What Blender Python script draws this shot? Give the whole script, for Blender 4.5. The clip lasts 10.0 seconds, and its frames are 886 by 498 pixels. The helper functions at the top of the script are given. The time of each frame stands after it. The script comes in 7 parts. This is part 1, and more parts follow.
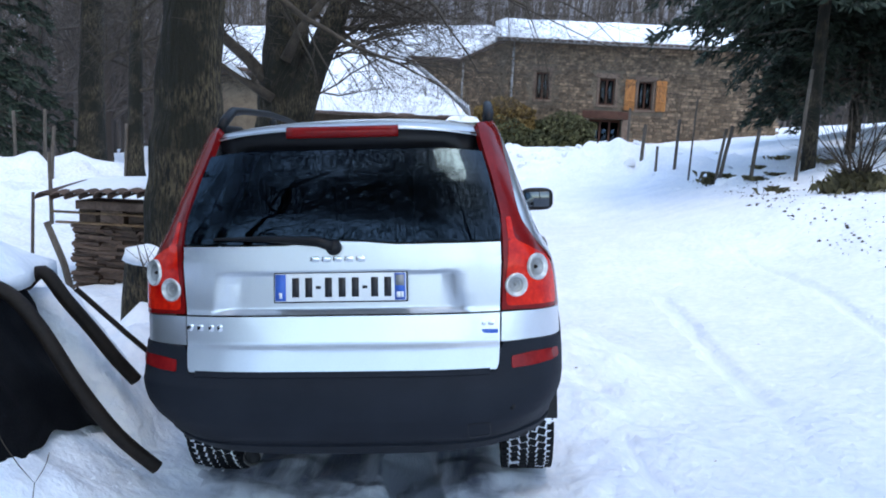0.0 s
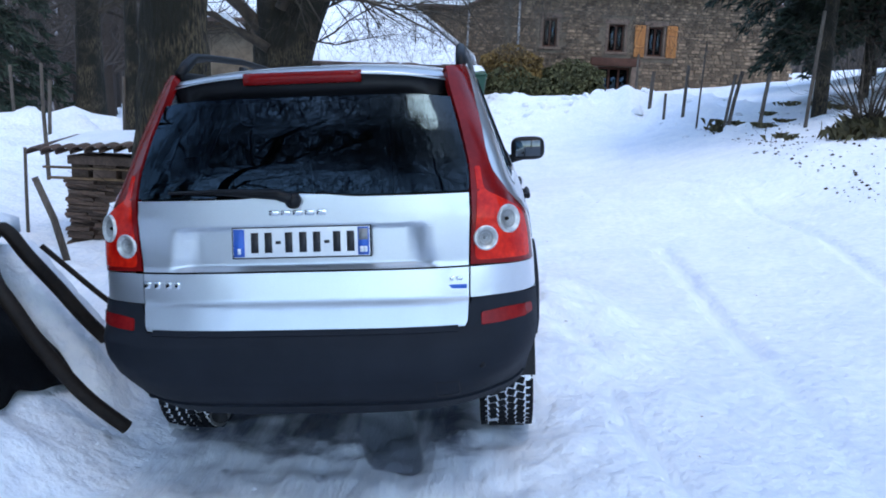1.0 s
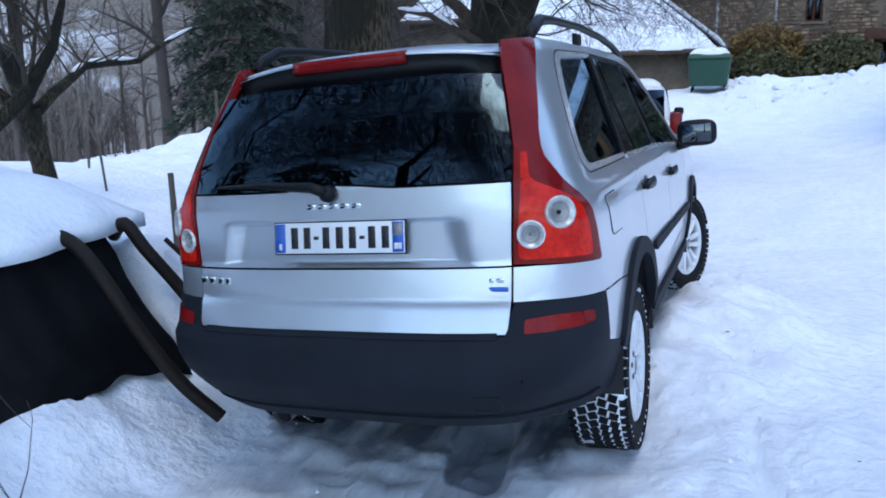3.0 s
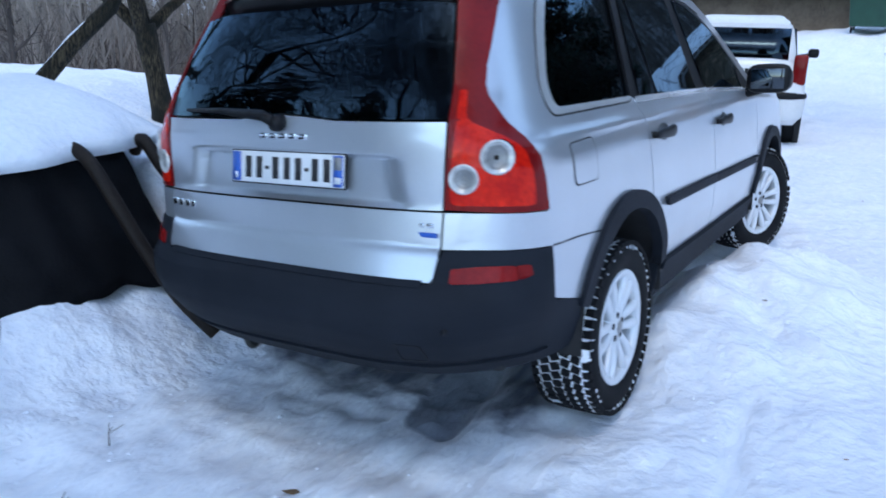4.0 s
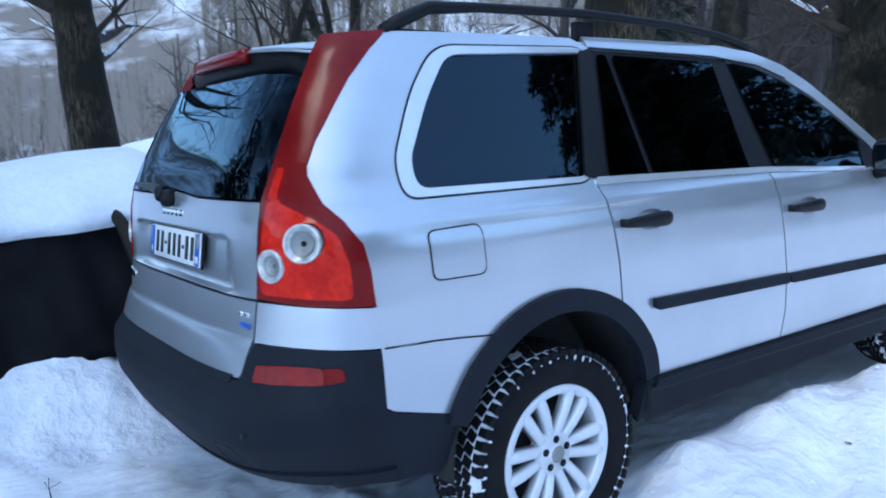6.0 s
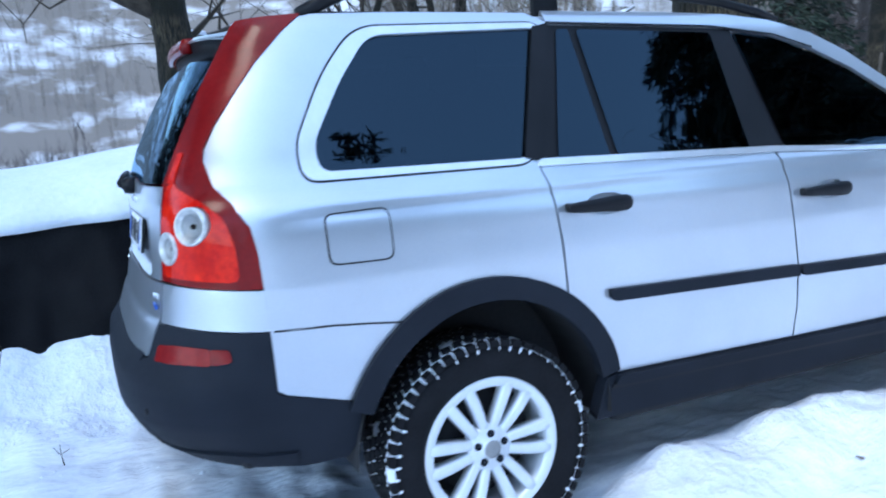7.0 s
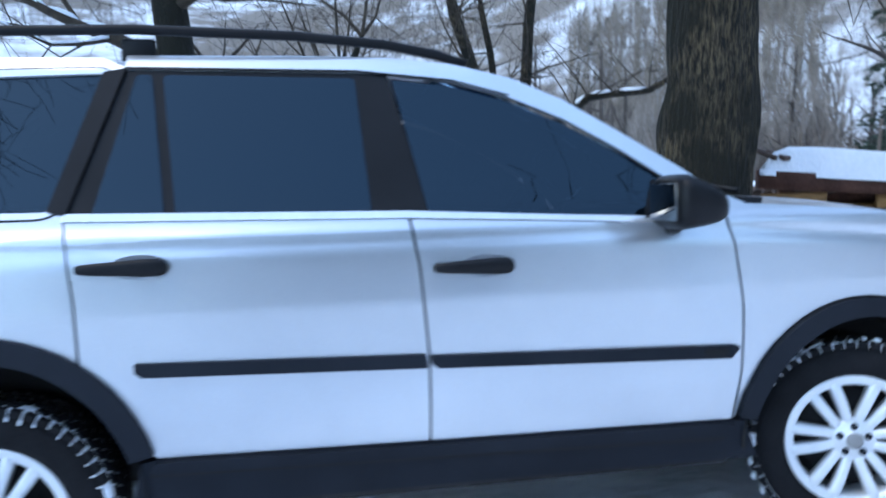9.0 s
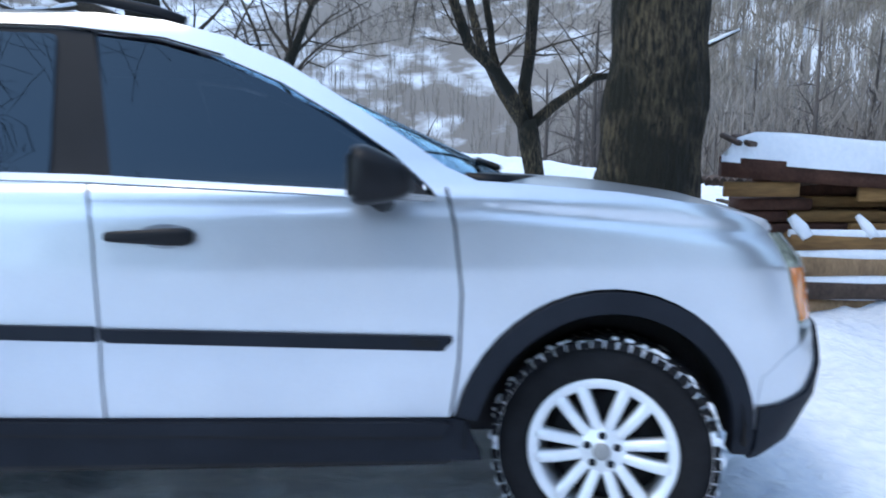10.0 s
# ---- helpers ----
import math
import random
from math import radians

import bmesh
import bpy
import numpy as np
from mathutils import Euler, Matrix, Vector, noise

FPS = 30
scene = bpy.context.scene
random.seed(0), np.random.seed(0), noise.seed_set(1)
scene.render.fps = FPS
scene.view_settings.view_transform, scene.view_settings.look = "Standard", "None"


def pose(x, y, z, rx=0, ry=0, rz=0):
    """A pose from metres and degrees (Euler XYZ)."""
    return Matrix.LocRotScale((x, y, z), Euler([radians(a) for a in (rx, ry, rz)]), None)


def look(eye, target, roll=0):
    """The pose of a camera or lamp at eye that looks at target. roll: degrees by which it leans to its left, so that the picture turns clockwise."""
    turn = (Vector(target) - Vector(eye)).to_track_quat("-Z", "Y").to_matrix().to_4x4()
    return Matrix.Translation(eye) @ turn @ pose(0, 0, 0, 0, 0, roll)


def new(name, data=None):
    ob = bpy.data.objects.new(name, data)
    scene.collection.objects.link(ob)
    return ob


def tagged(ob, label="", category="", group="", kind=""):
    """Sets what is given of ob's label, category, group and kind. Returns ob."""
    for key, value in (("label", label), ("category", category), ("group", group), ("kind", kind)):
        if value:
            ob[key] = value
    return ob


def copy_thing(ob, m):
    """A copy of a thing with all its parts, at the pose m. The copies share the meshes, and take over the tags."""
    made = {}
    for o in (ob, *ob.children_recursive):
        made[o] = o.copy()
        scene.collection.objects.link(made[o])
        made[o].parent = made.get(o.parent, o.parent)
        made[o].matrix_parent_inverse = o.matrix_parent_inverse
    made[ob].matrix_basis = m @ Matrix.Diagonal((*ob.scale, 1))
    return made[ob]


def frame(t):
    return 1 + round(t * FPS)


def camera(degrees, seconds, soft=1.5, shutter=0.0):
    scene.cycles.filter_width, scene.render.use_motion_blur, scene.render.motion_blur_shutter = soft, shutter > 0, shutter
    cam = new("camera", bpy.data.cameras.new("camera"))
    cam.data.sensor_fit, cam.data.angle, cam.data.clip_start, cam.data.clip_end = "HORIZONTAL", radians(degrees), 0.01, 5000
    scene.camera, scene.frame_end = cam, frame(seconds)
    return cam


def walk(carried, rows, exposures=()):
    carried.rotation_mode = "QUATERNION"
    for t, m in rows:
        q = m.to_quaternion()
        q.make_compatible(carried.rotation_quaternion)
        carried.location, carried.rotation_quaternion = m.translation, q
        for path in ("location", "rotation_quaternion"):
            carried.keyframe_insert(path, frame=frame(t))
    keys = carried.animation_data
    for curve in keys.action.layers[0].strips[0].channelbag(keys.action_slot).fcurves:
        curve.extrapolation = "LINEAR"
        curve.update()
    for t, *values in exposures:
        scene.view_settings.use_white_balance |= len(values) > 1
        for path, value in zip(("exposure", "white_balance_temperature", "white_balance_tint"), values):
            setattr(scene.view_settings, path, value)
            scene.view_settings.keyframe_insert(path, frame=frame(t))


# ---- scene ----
cam = camera(59.3, 10.0, 1.8, 0.5)
# The car's own level, tipped as it stands on the slope: nose down, left side down.
TIP = pose(0, 0, 0, -0.2, -4.2, 0)
PATH = [
    (0, (0.54, -2.87, 1.597), (0.452, -0.887, 1.354), -1.3),
    (0.5, (0.646, -2.809, 1.581), (0.519, -0.836, 1.279), -1.7),
    (1, (0.705, -2.714, 1.573), (0.585, -0.751, 1.209), -2.0),
    (1.5, (0.777, -2.561, 1.57), (0.523, -0.586, 1.386), -2.4),
    (2, (0.955, -2.473, 1.546), (0.432, -0.557, 1.304), -3.0),
    (2.5, (1.212, -2.39, 1.506), (0.528, -0.545, 1.148), -3.1),
    (2.7, (1.277, -2.338, 1.495), (0.57, -0.499, 1.149), -4.1),
    (3.8, (1.776, -1.936, 1.446), (0.786, -0.249, 1.026), -2.3),
    (4, (1.907, -1.837, 1.454), (0.852, -0.21, 0.965), -2.2),
    (4.5, (2.153, -1.546, 1.405), (1.069, 0.061, 0.911), -3.1),
    (5, (2.335, -1.232, 1.414), (1.076, 0.235, 0.901), -3.1),
    (5.5, (2.533, -0.979, 1.423), (1.058, 0.29, 0.958), -1.6),
    (5.7, (2.589, -0.861, 1.423), (1.059, 0.376, 1.068), -1.8),
    (6.8, (2.913, -0.19, 1.332), (1.155, 0.726, 1.062), -3.1),
    (7, (2.986, -0.033, 1.335), (1.184, 0.788, 1.055), -3.7),
    (7.5, (3.039, 0.393, 1.386), (1.185, 1.109, 1.166), -1.0),
    (8, (3.148, 0.806, 1.378), (1.223, 1.304, 1.163), 0.3),
    (8.5, (3.228, 1.415, 1.356), (1.292, 1.82, 1.059), -2.1),
    (8.7, (3.218, 1.606, 1.319), (1.286, 2.056, 1.06), -2.3),
    (9, (3.289, 2.015, 1.285), (1.325, 2.359, 1.14), -1.6),
    (9.5, (3.278, 2.64, 1.301), (1.294, 2.842, 1.14), 0.7),
    (10, (3.237, 3.241, 1.237), (1.251, 3.373, 1.047), 0.4),
]
# stops, kelvin and tint: the picture turns bluer as the camera comes round the car
EXPOSURES = [(0.0, 0.58, 7650, 7), (1.0, 0.40, 7050, 7), (2.0, 0.26, 7000, 7), (2.5, 0.26, 6950, 7), (4.5, 0.33, 6750, 5), (5.5, 0.28, 6420, 4), (7.0, 0.80, 6600, 3), (7.5, 0.82, 6850, 4), (8.5, 0.66, 6600, 2), (10.0, 0.68, 7250, 4)]
walk(cam, [(t, TIP @ look(eye, target, roll)) for t, eye, target, roll in PATH], EXPOSURES)

# ---- settings ----
from mathutils.geometry import tessellate_polygon

SKY_STRENGTH, SUN_STRENGTH = 0.40, 0.50


# ---- world, sun, sky ----
world = bpy.data.worlds.new("world")
scene.world = world
world.use_nodes = True
wn = world.node_tree
wn.nodes.clear()
sky = wn.nodes.new("ShaderNodeTexSky")
sky.sky_type, sky.sun_disc = "NISHITA", False
sky.sun_elevation, sky.sun_rotation = radians(64), radians(160)
sky.air_density, sky.dust_density, sky.ozone_density = 1.0, 0.5, 2.5
wbg = wn.nodes.new("ShaderNodeBackground")
wbg.inputs[1].default_value = SKY_STRENGTH
wout = wn.nodes.new("ShaderNodeOutputWorld")
wn.links.new(sky.outputs[0], wbg.inputs[0])
wn.links.new(wbg.outputs[0], wout.inputs[0])
sun = new("sun", bpy.data.lights.new("sun", "SUN"))
sun.data.energy, sun.data.angle, sun.data.color = SUN_STRENGTH, radians(16), (1.0, 0.97, 0.93)
sun.matrix_world = look((20 * math.sin(radians(160)), 20 * math.cos(radians(160)), 20 * math.tan(radians(64))), (0, 0, 0))


# ---- materials ----
def material(name, dark, light, scale=8.0, rough=0.6, metal=0.0, bump=0.0, fine=60.0, coat=0.0, spec=0.5, stretch=(1, 1, 1), spread=0.0, mottled=0.35, dist=0.02):
    """Two tones mixed by a coarse and a fine noise, with fine relief; spread varies one piece from the next."""
    m = bpy.data.materials.new(name)
    m.use_nodes = True
    n, l = m.node_tree.nodes, m.node_tree.links
    b = n["Principled BSDF"]
    co = n.new("ShaderNodeTexCoord")
    mp = n.new("ShaderNodeMapping")
    mp.inputs["Scale"].default_value = stretch
    l.new(co.outputs["Object"], mp.inputs[0])
    coarse, small = n.new("ShaderNodeTexNoise"), n.new("ShaderNodeTexNoise")
    coarse.inputs["Scale"].default_value, coarse.inputs["Detail"].default_value = scale, 5
    small.inputs["Scale"].default_value, small.inputs["Detail"].default_value = fine, 4
    l.new(mp.outputs[0], coarse.inputs["Vector"])
    l.new(mp.outputs[0], small.inputs["Vector"])
    mix = n.new("ShaderNodeMix")
    mix.inputs[0].default_value = mottled
    l.new(coarse.outputs[0], mix.inputs[2])
    l.new(small.outputs[0], mix.inputs[3])
    ramp = n.new("ShaderNodeValToRGB")
    ramp.color_ramp.elements[0].position, ramp.color_ramp.elements[1].position = 0.35, 0.65
    ramp.color_ramp.elements[0].color, ramp.color_ramp.elements[1].color = (*dark, 1), (*light, 1)
    l.new(mix.outputs[0], ramp.inputs[0])
    colour = ramp.outputs[0]
    if spread:
        info, hsv, rng = n.new("ShaderNodeObjectInfo"), n.new("ShaderNodeHueSaturation"), n.new("ShaderNodeMapRange")
        rng.inputs[3].default_value, rng.inputs[4].default_value = 1 - spread, 1 + spread
        geo, add, fr = n.new("ShaderNodeNewGeometry"), n.new("ShaderNodeMath"), n.new("ShaderNodeMath")
        add.operation, fr.operation = "ADD", "FRACT"
        l.new(info.outputs["Random"], add.inputs[0])
        l.new(geo.outputs["Random Per Island"], add.inputs[1])
        l.new(add.outputs[0], fr.inputs[0])
        l.new(fr.outputs[0], rng.inputs[0])
        l.new(rng.outputs[0], hsv.inputs["Value"])
        l.new(colour, hsv.inputs["Color"])
        colour = hsv.outputs[0]
    l.new(colour, b.inputs["Base Color"])
    b.inputs["Roughness"].default_value, b.inputs["Metallic"].default_value = rough, metal
    b.inputs["Coat Weight"].default_value, b.inputs["Specular IOR Level"].default_value = coat, spec
    if bump:
        bp = n.new("ShaderNodeBump")
        bp.inputs["Strength"].default_value, bp.inputs["Distance"].default_value = bump, dist
        l.new(mix.outputs[0], bp.inputs["Height"])
        l.new(bp.outputs[0], b.inputs["Normal"])
    return m


def glass(name, tint, gloss=0.02):
    """A thin pane: it passes light tinted and mirrors by Fresnel."""
    m = bpy.data.materials.new(name)
    m.use_nodes = True
    n, l = m.node_tree.nodes, m.node_tree.links
    n.clear()
    out, tr, gl, mx, fr = (n.new("ShaderNode" + k) for k in ("OutputMaterial", "BsdfTransparent", "BsdfGlossy", "MixShader", "Fresnel"))
    tr.inputs[0].default_value = (*tint, 1)
    gl.inputs["Roughness"].default_value = gloss
    fr.inputs[0].default_value = 1.62
    gl.inputs[0].default_value = (0.47, 0.70, 0.90, 1)
    l.new(fr.outputs[0], mx.inputs[0])
    l.new(tr.outputs[0], mx.inputs[1])
    l.new(gl.outputs[0], mx.inputs[2])
    l.new(mx.outputs[0], out.inputs[0])
    return m


SNOW = material("snow", (0.80, 0.84, 0.90), (0.90, 0.92, 0.95), 3.5, 0.75, bump=0.6, fine=26, spec=0.2, dist=0.035, mottled=0.45)
PACKED = material("packed_snow", (0.78, 0.82, 0.88), (0.92, 0.93, 0.95), 3.4, 0.5, bump=0.9, fine=22, spec=0.3, dist=0.04, stretch=(1, 0.32, 1), mottled=0.45)
TRODDEN = material("ground_snow", (0.76, 0.80, 0.87), (0.92, 0.93, 0.95), 2.2, 0.75, bump=1.0, fine=15, spec=0.2, dist=0.05, mottled=0.55)
SILVER = material("silver_paint", (0.54, 0.57, 0.61), (0.61, 0.64, 0.68), 2.5, 0.30, metal=0.75, fine=220, coat=0.6)
CLADDING = material("grey_cladding", (0.011, 0.013, 0.018), (0.017, 0.020, 0.027), 4, 0.65, bump=0.2, fine=300, spec=0.12)
BLACK = material("black_plastic", (0.004, 0.004, 0.005), (0.008, 0.008, 0.010), 6, 0.45, fine=200, spec=0.22)
SEAM = material("dark_underside", (0.010, 0.010, 0.011), (0.022, 0.022, 0.024), 5, 0.9)
RUBBER = material("tyre_rubber", (0.005, 0.005, 0.006), (0.011, 0.011, 0.013), 9, 0.8, bump=0.2, fine=90, spec=0.18)
ALLOY = material("alloy", (0.70, 0.72, 0.75), (0.78, 0.80, 0.82), 6, 0.35, metal=0.3, fine=120, coat=0.4)
CHROME = material("chrome", (0.75, 0.77, 0.80), (0.82, 0.84, 0.86), 6, 0.12, metal=1.0)
BRIGHT = material("bright_trim", (0.66, 0.68, 0.70), (0.74, 0.75, 0.77), 6, 0.22, metal=0.6, coat=0.5)
RED_DARK = material("dark_red_lens", (0.14, 0.004, 0.005), (0.22, 0.008, 0.008), 5, 0.16, spec=0.2)
RED = material("red_lens", (0.46, 0.004, 0.004), (0.86, 0.028, 0.010), 13, 0.10, spec=0.22)
RED_MID = material("red_reflector", (0.17, 0.006, 0.008), (0.28, 0.012, 0.012), 9, 0.18, spec=0.16)
ORANGE = material("amber_lens", (0.75, 0.18, 0.02), (0.85, 0.26, 0.04), 7, 0.1, coat=1.0)
LENS = material("clear_lens", (0.13, 0.15, 0.12), (0.42, 0.46, 0.38), 20, 0.12, metal=0.2, coat=0.6, stretch=(1, 1, 2.5))
BOWL = material("lamp_bowl", (0.42, 0.41, 0.39), (0.74, 0.73, 0.71), 45, 0.3, metal=0.45, coat=0.3)


def calc(m, how, a, b=0.0, c=0.0):
    """One arithmetic node, fed by sockets or numbers."""
    n = m.node_tree.nodes.new("ShaderNodeMath")
    n.operation, n.use_clamp = how, False
    for i, v in enumerate((a, b, c)):
        if isinstance(v, (int, float)):
            n.inputs[i].default_value = v
        else:
            m.node_tree.links.new(v, n.inputs[i])
    return n.outputs[0]


def ice_and_shade(m):
    """Bare grey icy patches on the drive: ragged bands between ribs of snow, with the car's shade put into their
    colour, and a slanting wet icy pad.
    """
    n, l = m.node_tree.nodes, m.node_tree.links
    b = n["Principled BSDF"]
    was = b.inputs["Base Color"].links[0].from_socket
    co, cut = n.new("ShaderNodeTexCoord"), n.new("ShaderNodeSeparateXYZ")
    l.new(co.outputs["Object"], cut.inputs[0])
    x, y = cut.outputs[0], cut.outputs[1]
    wild, long = n.new("ShaderNodeTexNoise"), n.new("ShaderNodeTexNoise")
    wild.inputs["Scale"].default_value, wild.inputs["Detail"].default_value = 6.0, 6
    mp = n.new("ShaderNodeMapping")
    mp.inputs["Scale"].default_value = (6.5, 0.7, 1.0)
    l.new(co.outputs["Object"], wild.inputs["Vector"])
    l.new(co.outputs["Object"], mp.inputs[0])
    l.new(mp.outputs[0], long.inputs["Vector"])
    long.inputs["Scale"].default_value, long.inputs["Detail"].default_value = 1.0, 5
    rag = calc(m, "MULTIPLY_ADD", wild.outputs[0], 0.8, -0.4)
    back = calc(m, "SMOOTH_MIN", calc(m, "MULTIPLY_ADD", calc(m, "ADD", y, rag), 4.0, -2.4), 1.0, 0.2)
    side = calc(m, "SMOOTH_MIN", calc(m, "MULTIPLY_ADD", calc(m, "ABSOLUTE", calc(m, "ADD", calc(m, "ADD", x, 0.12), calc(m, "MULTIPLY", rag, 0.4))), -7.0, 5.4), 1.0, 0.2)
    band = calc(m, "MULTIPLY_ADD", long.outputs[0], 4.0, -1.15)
    shaded_ice = calc(m, "MAXIMUM", calc(m, "MINIMUM", calc(m, "MINIMUM", back, side), calc(m, "MINIMUM", band, 1.0)), 0.0)
    fade_ahead = calc(m, "MINIMUM", calc(m, "MAXIMUM", calc(m, "MULTIPLY_ADD", calc(m, "ADD", y, rag), -1.1, 2.6), 0.18), 1.0)
    shaded_ice = calc(m, "MULTIPLY", shaded_ice, fade_ahead)
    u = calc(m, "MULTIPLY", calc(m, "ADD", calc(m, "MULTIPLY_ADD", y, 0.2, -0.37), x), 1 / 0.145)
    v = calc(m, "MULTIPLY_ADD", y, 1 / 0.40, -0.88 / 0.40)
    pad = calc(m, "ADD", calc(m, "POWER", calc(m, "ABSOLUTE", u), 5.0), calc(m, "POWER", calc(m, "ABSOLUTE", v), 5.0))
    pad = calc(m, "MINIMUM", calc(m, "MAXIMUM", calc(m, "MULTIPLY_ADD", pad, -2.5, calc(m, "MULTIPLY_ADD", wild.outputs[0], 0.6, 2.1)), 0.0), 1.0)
    # the bands' tone is set darker to carry shade from the car above
    for mask, colour in ((shaded_ice, (0.17, 0.19, 0.24)), (pad, (0.30, 0.33, 0.38))):
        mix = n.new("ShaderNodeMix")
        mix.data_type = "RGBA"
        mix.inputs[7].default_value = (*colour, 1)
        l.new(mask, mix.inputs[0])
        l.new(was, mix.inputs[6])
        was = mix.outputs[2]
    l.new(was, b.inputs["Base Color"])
    rough = calc(m, "MULTIPLY_ADD", calc(m, "MAXIMUM", shaded_ice, pad), -0.2, 0.55)
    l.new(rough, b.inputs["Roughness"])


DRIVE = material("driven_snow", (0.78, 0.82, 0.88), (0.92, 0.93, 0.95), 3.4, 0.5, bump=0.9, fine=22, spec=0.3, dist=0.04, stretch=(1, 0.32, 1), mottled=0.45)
ice_and_shade(DRIVE)
LITTER = material("snowy_wood_floor", (0.075, 0.062, 0.056), (0.30, 0.30, 0.33), 0.02, 0.95, fine=0.35, mottled=0.5)
HILL = material("patchy_hillside", (0.150, 0.128, 0.112), (0.62, 0.64, 0.68), 0.016, 0.95, fine=0.11, mottled=0.35)
hill_ramp = [n for n in HILL.node_tree.nodes if n.bl_idname == "ShaderNodeValToRGB"][0].color_ramp
hill_ramp.elements[0].position, hill_ramp.elements[1].position = 0.50, 0.62
MIRROR = material("mirror_glass", (0.08, 0.09, 0.10), (0.11, 0.12, 0.13), 4, 0.03, metal=1.0)
TINTED = glass("tinted_glass", (0.022, 0.024, 0.027))
CLEAR = glass("clear_glass", (0.55, 0.60, 0.58))
PLATE = material("plate_white", (0.72, 0.73, 0.74), (0.80, 0.80, 0.80), 12, 0.35)
BLUE = material("plate_blue", (0.02, 0.10, 0.45), (0.03, 0.13, 0.52), 12, 0.35)
INK = material("black_ink", (0.010, 0.010, 0.012), (0.016, 0.016, 0.018), 12, 0.5)
SEAT = material("seat_leather", (0.030, 0.028, 0.027), (0.050, 0.047, 0.044), 9, 0.6)
BARK = material("bark", (0.006, 0.005, 0.003), (0.112, 0.085, 0.048), 46, 0.95, bump=1.0, fine=120, stretch=(1, 1, 0.20), mottled=0.35, dist=0.06)
bark_ramp = [n for n in BARK.node_tree.nodes if n.bl_idname == "ShaderNodeValToRGB"][0].color_ramp
bark_ramp.elements[0].position, bark_ramp.elements[1].position = 0.43, 0.62


def patchy(m, colour, scale, low, high):
    """Lays broad stains of another colour over a material's own."""
    n, l = m.node_tree.nodes, m.node_tree.links
    b = n["Principled BSDF"]
    was = b.inputs["Base Color"].links[0].from_socket
    co, tex, rng, mix = n.new("ShaderNodeTexCoord"), n.new("ShaderNodeTexNoise"), n.new("ShaderNodeMapRange"), n.new("ShaderNodeMix")
    tex.inputs["Scale"].default_value, tex.inputs["Detail"].default_value = scale, 6
    rng.inputs[1].default_value, rng.inputs[2].default_value = low, high
    mix.data_type = "RGBA"
    mix.inputs[7].default_value = (*colour, 1)
    l.new(co.outputs["Object"], tex.inputs["Vector"])
    l.new(tex.outputs[0], rng.inputs[0])
    l.new(rng.outputs[0], mix.inputs[0])
    l.new(was, mix.inputs[6])
    l.new(mix.outputs[2], b.inputs["Base Color"])


patchy(BARK, (0.010, 0.009, 0.004), 1.9, 0.43, 0.55)
TWIG = material("twig_bark", (0.026, 0.019, 0.013), (0.075, 0.057, 0.040), 7, 0.9, bump=0.4, fine=40)
NEEDLES = material("needles", (0.010, 0.020, 0.012), (0.030, 0.050, 0.030), 3, 0.8, spread=0.35)
TARP = material("black_tarp", (0.002, 0.002, 0.003), (0.006, 0.006, 0.007), 6, 0.65, bump=0.4, fine=70, spec=0.12)
HOSE = material("brown_hose", (0.010, 0.007, 0.006), (0.024, 0.017, 0.013), 9, 0.6, bump=0.3, spec=0.2)
WOOD = material("weathered_wood", (0.130, 0.078, 0.042), (0.330, 0.205, 0.110), 6, 0.85, bump=0.6, fine=45, stretch=(1, 1, 0.3), spread=0.4)
SLATE = material("brown_slab", (0.060, 0.038, 0.028), (0.150, 0.098, 0.072), 6, 0.85, bump=0.5, fine=40, spread=0.4)
POST = material("fence_post", (0.060, 0.048, 0.038), (0.150, 0.122, 0.098), 6, 0.9, bump=0.6, fine=40, stretch=(1, 1, 0.25))
TILE = material("roof_tile", (0.060, 0.040, 0.034), (0.130, 0.085, 0.065), 9, 0.85, bump=0.4, spread=0.3)
STONE = material("stone", (0.090, 0.060, 0.040), (0.33, 0.225, 0.145), 5, 0.9, bump=0.7, fine=18, spread=0.5)
MORTAR = material("mortar", (0.110, 0.083, 0.058), (0.200, 0.155, 0.108), 3, 0.95, bump=0.6, fine=14)
SHUTTER = material("shutter_wood", (0.330, 0.120, 0.030), (0.470, 0.190, 0.050), 4, 0.7, bump=0.3, stretch=(3, 3, 0.5))
FRAME = material("window_frame", (0.060, 0.026, 0.018), (0.110, 0.050, 0.034), 5, 0.8, bump=0.3, fine=40, spec=0.25)
LINTEL = material("lintel", (0.125, 0.080, 0.058), (0.210, 0.145, 0.105), 5, 0.9, bump=0.4)
BIN = material("green_plastic", (0.008, 0.055, 0.032), (0.012, 0.075, 0.045), 4, 0.5)
WHITE_PAINT = material("white_paint", (0.68, 0.69, 0.70), (0.76, 0.77, 0.78), 3, 0.3, coat=0.6)
HEDGE = material("hedge_leaf", (0.045, 0.050, 0.020), (0.120, 0.112, 0.045), 2, 0.85, spread=0.4)
RUSSET = material("russet_leaf", (0.130, 0.080, 0.022), (0.280, 0.170, 0.050), 2, 0.85, spread=0.4)
GRASS = material("dry_grass", (0.090, 0.082, 0.038), (0.240, 0.200, 0.100), 5, 0.9, spread=0.4)
ZINC = material("zinc_pipe", (0.260, 0.255, 0.250), (0.360, 0.355, 0.350), 5, 0.5, metal=0.5)
# paler than the nearer wood: haze over distance is put into its colour
HAZED_WOOD = material("hazed_wood", (0.140, 0.118, 0.102), (0.260, 0.225, 0.195), 0.3, 0.95, spread=0.25)
